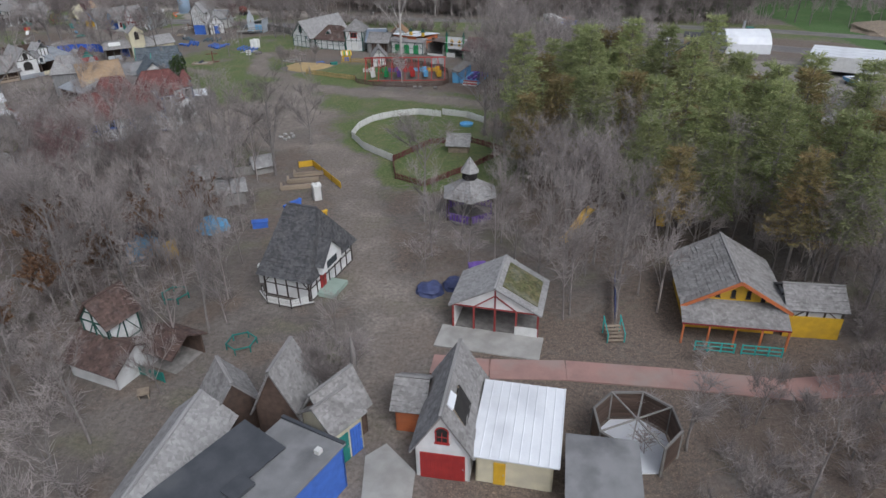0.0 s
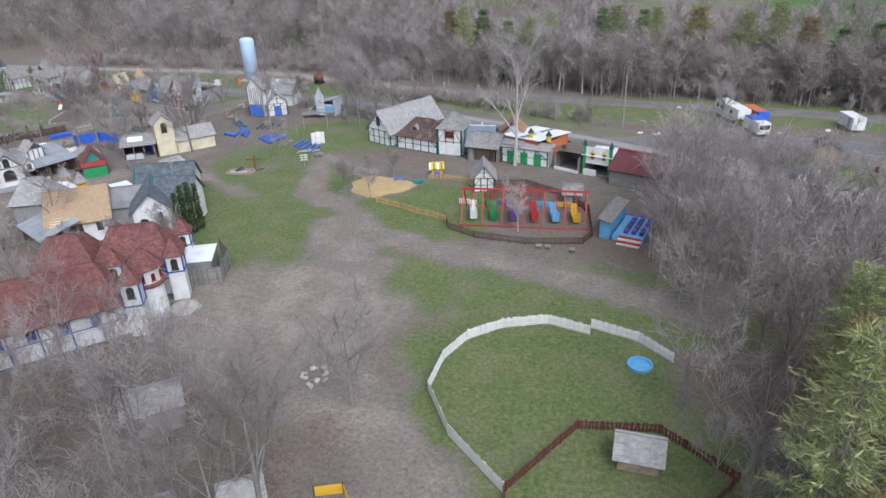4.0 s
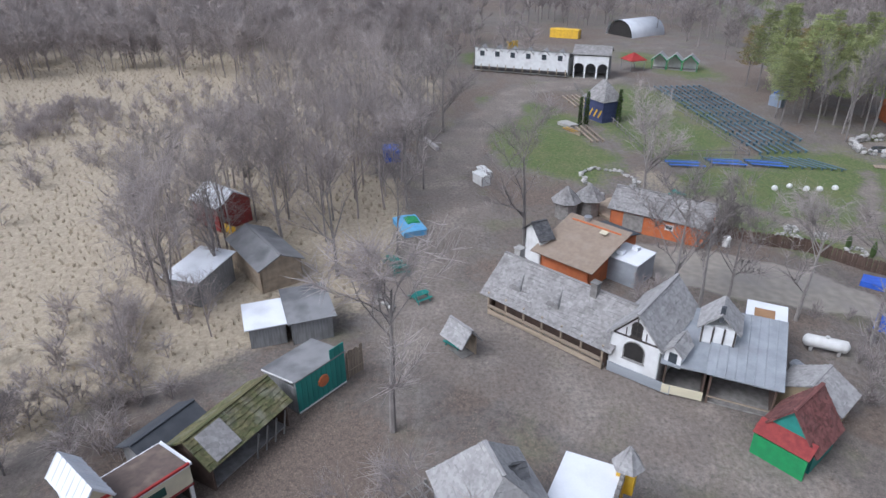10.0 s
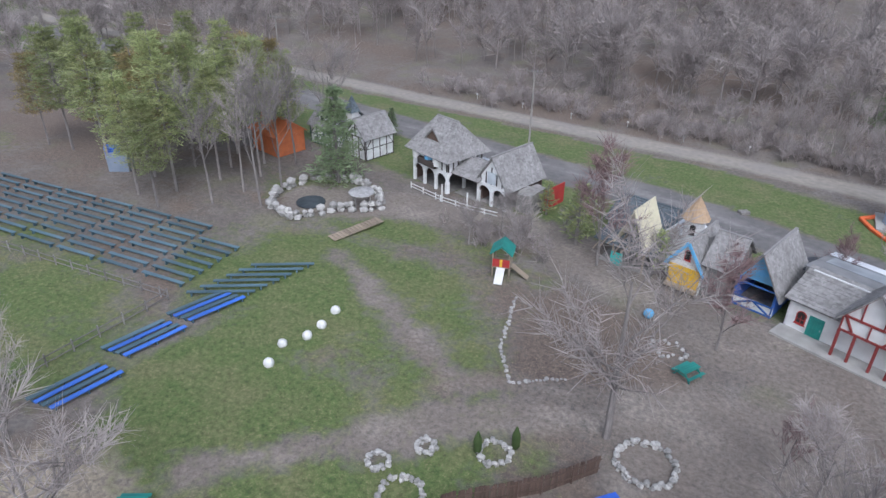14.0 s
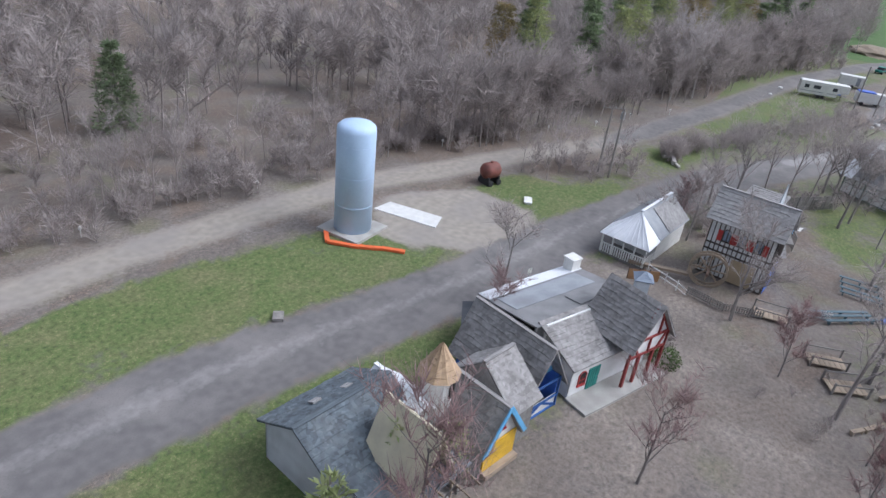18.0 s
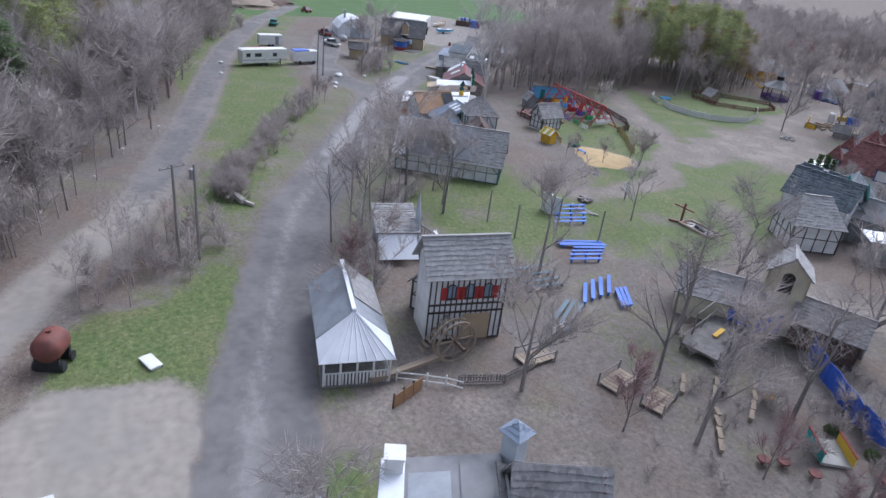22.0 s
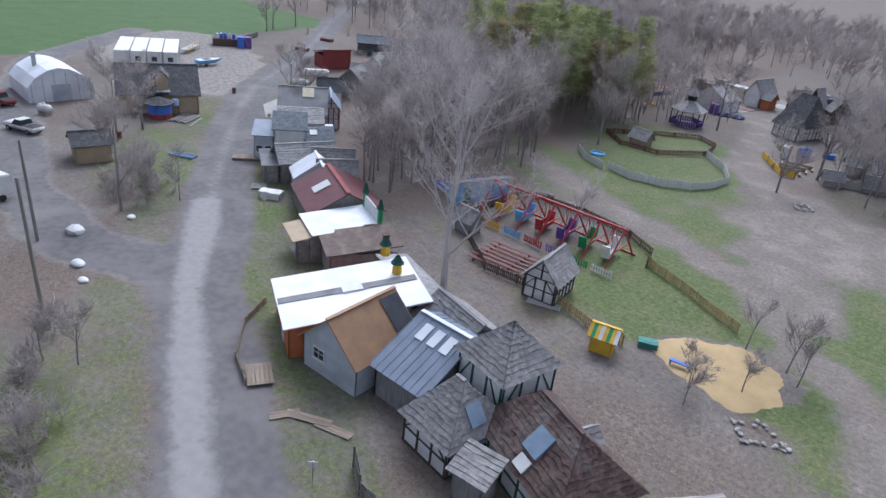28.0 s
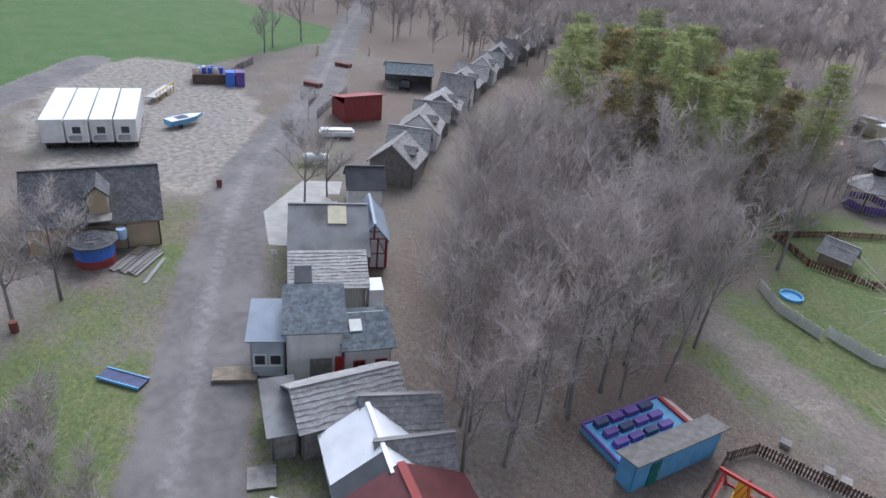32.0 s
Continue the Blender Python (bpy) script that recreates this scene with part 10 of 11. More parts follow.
# campers
rv = thing("camper_trailer", "long white fifth-wheel camper trailer", "camper", 27.0, 201.2, -76)
bm = bmesh.new()
outline = [(0, 0.7), (0, 3.1), (0.3, 3.3), (9.6, 3.3), (9.6, 1.7), (7.6, 1.5), (7.4, 0.7)]
f_, b_ = [bm.verts.new((x, 0, z)) for x, z in outline], [bm.verts.new((x, 2.5, z)) for x, z in outline]
bm.faces.new(f_)
bm.faces.new(b_[::-1])
for i in range(len(f_)):
    j = (i + 1) % len(f_)
    bm.faces.new((f_[j], f_[i], b_[i], b_[j]))
part("body", bm, M["white"], rv)
for u, ww in ((0.8, 0.9), (2.6, 1.4), (6.4, 0.9)):
    for y0 in (-0.03, 2.5):
        bm = bmesh.new()
        box(bm, u, u + ww, y0, y0 + 0.03, 1.9, 2.6)
        part("window", bm, M["glass"], rv)
bm = bmesh.new()
box(bm, 4.8, 5.5, -0.04, 0, 0.9, 2.8)
part("door", bm, M["white"], rv)
bm = bmesh.new()
box(bm, 0.1, 9.4, -0.025, 0, 1.2, 1.35)
part("stripe", bm, M["metal_g"], rv)
for x in (4.0, 4.9):
    for s in (0.2, 2.3):
        bm = bmesh.new()
        tube(bm, [(x, s - 0.15, 0.38), (x, s + 0.15, 0.38)], [0.38, 0.38], 12)
        part("wheel", bm, M["black"], rv)
bar("landing_leg", M["black"], rv, (8.6, 1.2, 0), (8.6, 1.2, 1.6), 0.12, 0.12)
cv = thing("folding_camper", "small camper under an orange and blue cover", "camper", 31.8, 199.0, -76)
for u0, u1, mt in ((0, 5.2, "orange"), (5.2, 6.2, "tarp")):
    bm = bmesh.new()
    box(bm, u0, u1, 0, 2.2, 0.6, 2.6)
    part("cover", bm, M[mt], cv)
for x in (1.5, 4.5):
    bm = bmesh.new()
    tube(bm, [(x, -0.05, 0.35), (x, 2.25, 0.35)], [0.35, 0.35], 10)
    part("wheel", bm, M["black"], cv)
mh = thing("motor_home", "older motor home with a blue tarpaulin on its roof", "motor home", 30.0, 190.2, -76)
bm = bmesh.new()
box(bm, 0, 5.6, 0, 2.3, 0.6, 2.7)
bmesh.ops.bevel(bm, geom=bm.edges[:], offset=0.12, segments=2, affect="EDGES")
part("body", bm, M["white"], mh)
bm = bmesh.new()
box(bm, 0.1, 3.4, 0.1, 2.2, 2.7, 2.9)
part("tarp", bm, M["tarp"], mh)
bm = bmesh.new()
box(bm, 5.4, 5.63, 0.2, 2.1, 1.5, 2.3)
part("windscreen", bm, M["glass"], mh)
for x in (1.2, 4.4):
    for s in (0.1, 2.2):
        bm = bmesh.new()
        tube(bm, [(x, s - 0.12, 0.38), (x, s + 0.12, 0.38)], [0.38, 0.38], 10)
        part("wheel", bm, M["black"], mh)
ct_ = thing("cargo_trailer", "white cargo trailer with a side door", "trailer", 48.0, 194.4, -84)
bm = bmesh.new()
box(bm, 0, 5.4, 0, 2.3, 0.5, 2.7)
part("body", bm, M["white"], ct_)
bm = bmesh.new()
box(bm, 3.6, 4.4, -0.03, 0, 0.6, 2.4)
part("door", bm, M["metal_g"], ct_)
for x in (2.2, 3.0):
    bm = bmesh.new()
    tube(bm, [(x, -0.02, 0.34), (x, 2.32, 0.34)], [0.34, 0.34], 10)
    part("wheel", bm, M["black"], ct_)
# boat, ramp, junk pile
bt_ = thing("motor_boat", "light blue and white motor boat on a trailer", "boat", 79.2, 136.6, -84)
bm = bmesh.new()
rings = []
for s, hw, zb in ((0, 1.0, 0.5), (2.0, 1.1, 0.45), (4.0, 0.9, 0.55), (5.6, 0.08, 0.9)):
    rings.append([bm.verts.new(p) for p in ((s, -hw, 1.25), (s, -hw * 0.7, zb), (s, hw * 0.7, zb), (s, hw, 1.25))])
for a, b in zip(rings[:-1], rings[1:]):
    for k in range(3):
        bm.faces.new((a[k], a[k + 1], b[k + 1], b[k]))
bm.faces.new(rings[0])
part("hull", bm, M["ltblue"], bt_)
bm = bmesh.new()
extrude(bm, [(0.1, -0.9), (2.0, -1.0), (4.0, -0.8), (5.4, -0.1), (5.4, 0.1), (4.0, 0.8), (2.0, 1.0), (0.1, 0.9)], 1.15, 1.24)
part("deck", bm, M["white"], bt_)
bm = bmesh.new()
box(bm, 1.4, 3.0, -0.6, 0.6, 1.24, 1.3)
part("cockpit", bm, M["navy"], bt_)
for s in (-0.95, 0.95):
    bm = bmesh.new()
    tube(bm, [(1.4, s - 0.1, 0.3), (1.4, s + 0.1, 0.3)], [0.3, 0.3], 10)
    part("wheel", bm, M["black"], bt_)
rm_ = thing("loading_ramp", "yellow railed steel loading ramp", "ramp", 90.5, 133.0, -50)
bar("deck", M["steel"], rm_, (0, 0, 0.9), (7.0, 0, 0.9), 1.6, 0.12)
for k in range(6):
    bar("post", M["yellow"], rm_, (0.2 + k * 1.3, -0.8, 0), (0.2 + k * 1.3, -0.8, 1.6), 0.1, 0.1)
bar("rail", M["yellow"], rm_, (0, -0.8, 1.6), (7.0, -0.8, 1.6), 0.1, 0.12)
jk = thing("junk_container", "open bed stacked with blue barrels and sheds", "container", 96.6, 122.6, -119)
bm = bmesh.new()
box(bm, 0, 8.0, 0, 4.0, 0, 1.6)
part("bed", bm, M["plank_dk"], jk)
for k in range(9):
    bm = bmesh.new()
    lathe(bm, [(0.32, 1.6), (0.35, 2.1), (0.32, 2.6)], 10, 1.0 + (k % 5) * 0.9, 1.0 + (k // 5) * 1.0)
    part("barrel", bm, M["tarp" if k % 3 else "white"], jk)
for u, mt in ((5.2, "blue"), (6.8, "purple")):
    bm = bmesh.new()
    box(bm, u, u + 1.4, -1.6, 0.2, 0, 2.4)
    part("small_shed", bm, M[mt], jk)
fence("low grey board fence beside the container", [(96.5, 116.5), (100.0, 112), (103.5, 106)], 1.2, M["plank_gr"], "solid", 0.3)
for x, y in ((102.6, 91.6), (97.8, 81.6)):
    g_ = thing("gate_leaf", "pale weathered board gate leaf", "gate", x, y, -48, group="gate leaves")
    for k in range(9):
        bar("board", M["plank"], g_, (k * 0.3, 0, 0.1), (k * 0.3, 0, 1.9), 0.27, 0.05)
    for z in (0.5, 1.5):
        bar("rail", M["plank_gr"], g_, (-0.1, 0.06, z), (2.6, 0.06, z), 0.05, 0.12)
# stones at the road fork
for x, y, s in ((20.4, 183.4, 0.8), (14.0, 185.8, 0.55), (20.5, 178.0, 0.4), (11.0, 186.6, 0.4), (45.0, 190.0, 0.4), (36, 187.6, 0.35), (30, 205, 0.5), (21, 206, 0.4)):
    bm = bmesh.new()
    bmesh.ops.create_icosphere(bm, subdivisions=2, radius=s)
    for v in bm.verts:
        v.co = Vector((v.co.x * 1.3, v.co.y, v.co.z * 0.6)) * (1 + 0.2 * noise.noise(v.co * 2 + Vector((x, 0, 0))))
    single("roadside_rock", bm, M["white"], "pale rock at the roadside", "rock", pose(x, y, s * 0.3), "roadside rocks")
# back houses along the road, west to east
r, w, d = house("white_panel_house", "back house with white and dark roof sheets", (19.0, 159.5), (14.5, 162.0), 5.6, 2.3, 4.1, "x", roof="metal_w", style="flat", wall="greyblue", over=0.3)
rect_on_slope(r, "dark_sheet", (w - 1.4, -0.3, 2.22), (w + 0.3, -0.3, 2.22), (w - 1.4, 2.8, 4.2), "felt_dk", 0.05)
crate("white_cover", "white tarpaulin covered heap", "cover", 17.2, 163.6, 30, 2.4, 1.2, 0.8, "white")
crate("plank_pad", "small square plank pad on the grass", "pad", 20.6, 162.9, -35, 1.6, 1.6, 0.15, "plank_gr")
house("grey_gable_stall", "grey gabled stall facing the wood", (11.6, 155.9), (13.8, 154.4), 4.2, 2.6, 4.2, "y", roof="shingle", wall="greywall")
house("grey_gable_stall", "grey gabled stall with white pennants", (14.0, 154.4), (16.6, 152.2), 4.6, 2.6, 4.4, "y", roof="shingle", wall="greywall")
r, w, d = house("shingle_back_house", "back house with a broad weathered shingle roof", (20.0, 160.2), (17.4, 154.0), 4.2, 2.7, 4.2, "x", roof="shingle_lt", wall="plank_gr")
rect_on_slope(r, "skylight", (3.6, 0.1, 2.95), (5.0, 0.1, 2.95), (3.6, 0.8, 3.45), "metal_b", 0.16)
house("side_shed", "grey flat-roofed side shed with lattice", (21.3, 161.6), (20.5, 160.2), 4.4, 2.2, 2.6, "x", roof="felt_gr", style="flat", wall="plank_gr", shed="f")
r, w, d = house("white_back_house", "two-storey white house with a blue-grey felt roof", (26.7, 156.4), (24.3, 153.3), 4.0, 4.3, 5.5, "x", roof="shingle_bl", style="flat", wall="white", shed="f", over=0.3)
door(r, "f", w, d, 1.6, 1.6, 2.0, M["plank_gr"])
door(r, "f", w, d, 3.4, 0.7, 2.1, M["red"])
r, w, d = house("right_wing", "white wing with a grey felt roof and red door", (23.9, 153.4), (22.0, 150.6), 3.2, 2.9, 4.0, "x", roof="shingle_bl", style="flat", wall="white", shed="f", over=0.3)
rect_on_slope(r, "skylight", (0.5, 1.3, 3.5), (1.4, 1.3, 3.5), (0.5, 2.3, 3.85), "white", 0.12)
for k in range(2):
    window(r, "f", w, d, 0.6 + k * 1.6, 0.8, 0.9, 1.1, M["red"], "dark")
r, w, d = house("left_wing", "pale blue-grey sided wing with white windows", (28.9, 157.9), (27.3, 156.1), 3.4, 3.2, 4.2, "x", roof="metal_b", style="flat", wall="greyblue", shed="f", over=0.3)
for k in range(2):
    window(r, "f", w, d, 0.2 + k * 1.1, 1.0, 0.9, 1.0, M["white"], bars=False)
crate("back_steps", "small plank deck by the wing", "deck", 29.6, 158.8, -40, 1.4, 3.0, 0.3, "plank")
r, w, d = house("stone_roof_house", "back house with a mottled pale shingle roof", (32.6, 151.4), (29.0, 146.7), 3.6, 3.0, 4.2, "x", roof="shingle_lt", wall="greywall", shed="f")
rect_on_slope(r, "dark_hatch", (0.2, 0.3, 3.3), (1.6, 0.3, 3.3), (0.2, 2.0, 3.9), "felt_dk", 0.12)
bm = bmesh.new()
box(bm, w + 0.4, w + 1.6, 0.4, 2.4, 0, 2.4)
part("metal_store", bm, M["metal_w"], r)
r, w, d = house("large_grey_house", "large grey felt roofed house with a pale skylight", (37.1, 148.0), (33.0, 142.9), 9.4, 3.0, 5.6, "x", roof="felt_gr", style="flat", wall="greyblue", over=0.4)
rect_on_slope(r, "skylight", (3.2, 2.7, 4.6), (4.9, 2.7, 4.6), (3.2, 4.5, 5.55), "cream", 0.12)
r, w, d = house("pink_gable", "narrow gable front with pinkish panels and a blue roof", (35.1, 141.6), (33.6, 139.7), 6.0, 3.3, 4.8, "y", roof="metal_b", style="flat", wall="plaster", timber="timber_red", step=0.8)
house("dark_roof_house", "house with dark felt roof and white gable", (44.8, 134.4), (42.6, 131.4), 4.0, 3.0, 4.6, "x", roof="felt_dk", style="flat", wall="white")
bm = bmesh.new()
extrude(bm, [(50.5, 141.5), (44.2, 145.4), (40.8, 142.4), (45.6, 135.6), (51.6, 129.4), (54.6, 133.0)], -0.1, 0.03)
single("concrete_yard", bm, M["concrete"], "pale wet concrete yard strip", "pavement", kind="structure")
tank_lying("propane_tank", "white propane tank in the yard", 57.8, 128.4, 50, 0.6, 3.4, "white")
bx = thing("covered_boat", "white covered boat hull on the concrete", "boat", 62.5, 117.6, 55)
bm = bmesh.new()
box(bm, 0, 5.0, -0.9, 0.9, 0.3, 1.3)
bmesh.ops.bevel(bm, geom=bm.edges[:], offset=0.3, segments=2, affect="EDGES")
part("cover", bm, M["white"], bx)
house("red_barn", "small dark red shed with a sloped roof", (68.0, 114.6), (66.2, 108.6), 4.6, 2.8, 4.0, "x", roof="redbarn", style="flat", wall="redbarn", shed="b")
fence("white concrete-like retaining wall", [(72.0, 116.4), (80.0, 103.4)], 1.3, M["concrete"], "solid", 0.6)
house("workshop", "open workshop with a blue-grey roof", (78.4, 95.6), (72.9, 89.5), 6.0, 2.8, 4.0, "x", roof="shingle_bl", style="flat", wall="plank_gr", sides="rb")
car("work_cart", "small dark utility cart by the workshop", 77.0, 91.5, 120, "felt_dk", 2.6)
# village row that runs on east
rv_ = random.Random(12)
for k in range(17):
    s = k / 16
    y = 124 - 96 * s
    x = float(np.interp(y, (28, 66, 88, 108, 124), (86, 73.5, 64, 54, 45)))
    wd, dp, hh = rv_.uniform(4.4, 5.6), rv_.uniform(4.6, 6), rv_.uniform(4.2, 5.6)
    a = radians(-59 + rv_.uniform(-6, 6))
    r, w, d = house("village_house", "weathered grey shingled village stall", (x, y), (x + wd * math.cos(a), y + wd * math.sin(a)), dp, hh * 0.55, hh, "y" if k % 2 else "x", roof=("shingle", "shingle_lt", "shingle")[k % 3], wall=("plank_gr", "greywall", "plaster")[k % 3])
    if k % 2:
        door(r, "f", w, d, 1.0, 1.2, 2.0, M["plank_dk"])
    else:
        dormer(r, 1.4, 0.5, hh * 0.62, 1.2, 0.8, 1.2, 0, "plank_gr", "shingle")
for x, y in ((94, 92), (86, 106)):
    crate("scrap_heap", "heap of rusty scrap and timber", "scrap", x, y, 20, 3.0, 1.2, 0.7, "rustred")
lump("mulch_mound", "broad heap of pale wood chips", "heap", 116, 186, 9, 2.2, "plank", 3)
lump("brush_heap", "low heap of brush and logs", "heap", 126, 178, 8, 1.6, "plank_dk", 5)
for x, y, tn in ((44.8, 167.8, 10), (58.8, 141.6, 60)):
    bm = bmesh.new()
    lathe(bm, [(0.3, 0), (0.32, 0.5), (0.3, 0.95)], 10)
    single("steel_drum", bm, M["rustred"], "rusty steel drum standing on gravel", "drum", pose(x, y, 0), "drums")
# distant house on the far green
house("far_house", "distant pale house on the green hill", (34, 362), (46, 366), 9, 4, 7, "x", roof="shingle_dk", style="flat", wall="white", z=9)
house("far_barn", "distant grey barn on the green hill", (20, 360), (30, 362), 8, 3.5, 6, "x", roof="metal_g", style="flat", wall="greywall", z=9)


# ---- woods and trees ----
rnd = random.Random(5)


def inside(x, y, poly):
    c = False
    for (ax, ay), (bx, by) in zip(poly, poly[1:] + poly[:1]):
        if (ay > y) != (by > y) and x < (bx - ax) * (y - ay) / (by - ay) + ax:
            c = not c
    return c


def fill(poly, gap, tries=4000, clear=()):
    """Places inside an outline, no two nearer than gap."""
    x0, x1 = min(p[0] for p in poly), max(p[0] for p in poly)
    y0, y1 = min(p[1] for p in poly), max(p[1] for p in poly)
    got = []
    for _ in range(tries):
        x, y = rnd.uniform(x0, x1), rnd.uniform(y0, y1)
        if inside(x, y, poly) and all((x - a) ** 2 + (y - b) ** 2 > gap * gap for a, b in got) and all(math.hypot(x - a, y - b) > r for a, b, r in clear):
            got.append((x, y))
    return got


KINDS = {
    "shade_tree": [tree_thing("bare_shade_tree", tree_data(s, 14, 1.0, 3, 1500, 0.24, 0.32, 0.028, 6, 1.5), "bark", "twig", "bare grey shade tree with a wide crown of twigs") for s in (11, 12, 13)],
    "wood_tree": [tree_thing("bare_wood_tree", tree_data(s, 15, 0.6, 3, 800, 0.17, 0.4, 0.026, 5, 1.5), "bark", "twig", "slim bare tree of the small wood") for s in (21, 22, 23)],
    "small_tree": [tree_thing("bare_small_tree", tree_data(s, 6.5, 1.0, 3, 900, 0.1, 0.22, 0.022, 6, 0.9), "bark", "twig", "small bare tree with fine upright twigs") for s in (31, 32)],
    "reddish_tree": [tree_thing("reddish_bare_tree", tree_data(s, 10, 0.8, 3, 1300, 0.14, 0.2, 0.028, 6, 1.3), "bark", "twig_red", "bare tree with reddish budding twigs") for s in (41,)],
    "pale_tree": [tree_thing("pale_bare_tree", tree_data(s, 13, 0.9, 3, 1400, 0.2, 0.3, 0.028, 6, 1.5), "bark_pale", "twig_pale", "bare tree with pale whitish branches") for s in (51,)],
    "cottonwood": [tree_thing("cottonwood_tree", tree_data(66, 22.5, 0.9, 4, 6500, 0.34, 0.3, 0.013, 7, 1.0), "bark_pale", "twig_pale", "very tall pale bare cottonwood tree")],
    "oak": [tree_thing("dry_leaf_oak", tree_data(71, 9, 1.0, 3, 1500, 0.16, 0.25, 0.13, 6, 0.5), "bark", "oakleaf", "young oak that still holds dry brown leaves")],
    "pine": [tree_thing("white_pine", conifer_data(s, h, 3.2, 0.36, 15, 9, 40, 0.05, 0.62, True), "bark", m, "tall pine with a bare trunk and green needle crown") for s, h, m in ((81, 17, "needle"), (82, 19, "needle"), (83, 16, "needle_br"))],
    "spruce": [tree_thing("spruce_tree", conifer_data(85, 11, 3.0, 0.04, 18, 9, 30, 0.07, 0.55), "bark", "needle_dk", "dark green spruce that reaches to the ground")],
    "young_pine": [tree_thing("young_pine", conifer_data(86, 7, 1.9, 0.15, 10, 7, 9, 0.1, 0.55), "bark", "needle", "young thin pine with loose needles")],
    "cypress": [tree_thing("columnar_cedar", conifer_data(87, 6.6, 0.42, 0.02, 30, 7, 9, 0.07, 0.32, True), "bark", "cedar", "dense green columnar cedar")],
}
FIRST = {k: 0 for k in KINDS}


def plant(kind, x, y, s=1.0, turn=None):
    ts = KINDS[kind]
    k = FIRST[kind]
    FIRST[kind] += 1
    m = pose(x, y, ground_z(x, y), 0, 0, rnd.uniform(0, 360) if turn is None else turn)
    t = ts[k % len(ts)]
    if k < len(ts):
        t.matrix_basis = m @ Matrix.Scale(s, 4)
        return t
    return copy_thing(t, m @ Matrix.Scale(s / t.scale[0], 4))


plant("cottonwood", -11.3, 166.5, 1.0)
for x, y, s in ((-47.2, 189.6, 0.75), (-44.5, 188.5, 0.6), (-82.6, 165.3, 0.9), (-95.1, 170.4, 0.9), (-86.6, 187.8, 0.8), (-78.1, 196.7, 0.75), (-85.2, 129.2, 1.1), (-113.3, 142.2, 1.05),
                (-102.8, 155.4, 0.95), (-101.0, 157.4, 0.8), (-101.8, 160.4, 0.8), (-130.0, 160.4, 0.95), (-99.2, 165.8, 0.85), (-93.7, 173.6, 0.85), (-159.3, 133.7, 1.0), (-94.8, 181.9, 0.6),
                (-80.0, 185.7, 0.75), (-75.0, 179.3, 0.9), (-62.9, 186.1, 0.8), (-71.7, 170.0, 0.8), (-86.6, 178.4, 0.8), (-53.1, 201.4, 0.7), (-53.1, 167.0, 0.45),
                (-23.6, 91.3, 1.0), (-2.1, 76.4, 0.9), (6.4, 107.4, 0.95), (-21.1, 104.0, 0.7), (12.0, 154.2, 0.7), (-70.1, 131.9, 0.7), (-141.1, 164.4, 0.7), (-88.6, 214.3, 0.6), (-38.1, 190.8, 0.8), (-35.5, 192, 0.8),
                (-40.4, 188.0, 0.5), (46.5, 167.4, 0.7), (47.0, 163.6, 0.7), (22.8, 177.9, 0.8), (49.7, 136.6, 0.6), (49.4, 133.6, 0.55), (113.0, 94.8, 0.9), (115.0, 85.8, 0.9), (110, 99, 0.7), (-76.4, 174.2, 0.7), (-64.5, 203.7, 0.6)):
    plant("shade_tree", x, y, s)
plant("shade_tree", -106.5, 184.2, 1.15)
plant("pale_tree", -9.2, 140.6, 0.5)
plant("pale_tree", -4.4, 221.0, 1.2)
plant("pale_tree", 1.0, 218.0, 1.0)
plant("pale_tree", 44, 76, 1.1)
for x, y, s in ((-114.1, 206.4, 1.1), (-101.6, 198.1, 0.8), (-93.9, 211.9, 0.55), (-90.5, 185.7, 0.45), (-42.7, 76.9, 1.1), (-50, 84, 1.0), (-36.8, 78, 1.0), (30.6, 36.8, 0.9), (-63, 205, 0.6), (-84, 192, 0.6), (-96, 186, 0.5), (34, 40, 0.9)):
    plant("reddish_tree", x, y, s)
for x, y, s in ((-32.0, 150.6, 0.75), (-31.3, 162.3, 0.6), (-30.7, 160.0, 0.55), (-33.9, 157.3, 0.6), (-35.6, 151.6, 0.8), (-36.8, 153, 0.75), (-68.9, 104.3, 1.2), (-71, 101.8, 1.1), (-66.8, 106.4, 1.0), (-81.4, 102.9, 1.0), (-76.0, 93.7, 1.2),
                (-83.7, 87.4, 1.5), (-124.7, 206.9, 0.8), (-122, 205, 0.8), (-127, 204, 0.7), (2.1, 193.0, 0.7), (0.2, 191.5, 0.7), (-5.7, 197.0, 0.6), (-22, 60, 0.6), (-53.5, 131.5, 0.9), (-52.2, 130, 0.8), (71.8, 118.4, 0.7), (-58.6, 128.6, 0.8), (-72.4, 152.5, 0.6), (-98.4, 151, 0.8),
                (-8, 44.4, 0.9), (-6.6, 46.5, 0.8), (-9.5, 48, 0.7), (-108.3, 208.3, 0.7), (-119, 211, 0.5), (22, 172, 0.9), (26, 173, 0.8), (-89, 200.5, 0.5)):
    plant("small_tree", x, y, s)
for x, y, s in ((-30, 66, 1.0), (-33, 61, 0.9), (-27.5, 72, 0.9), (-36, 57, 0.8), (-40, 64, 1.0), (-38, 51, 0.7)):
    plant("oak", x, y, s)
for x, y in fill([(18.9, 150.0), (10.2, 151.7), (5.8, 131.8), (10, 119), (17.5, 108), (38, 112), (36.4, 124), (25.5, 140)], 3.3, 1500):
    plant("wood_tree", x, y, rnd.uniform(0.7, 1.05))
for x, y in fill([(12, 56), (14, 84), (24, 84), (36, 68), (46, 66), (48, 44), (38, 36), (36, 50), (31, 64), (22, 66), (18, 52)], 4.2, 900, [(26, 60, 8.5), (33, 54, 5)]):
    plant("wood_tree", x, y, rnd.uniform(0.55, 0.9))
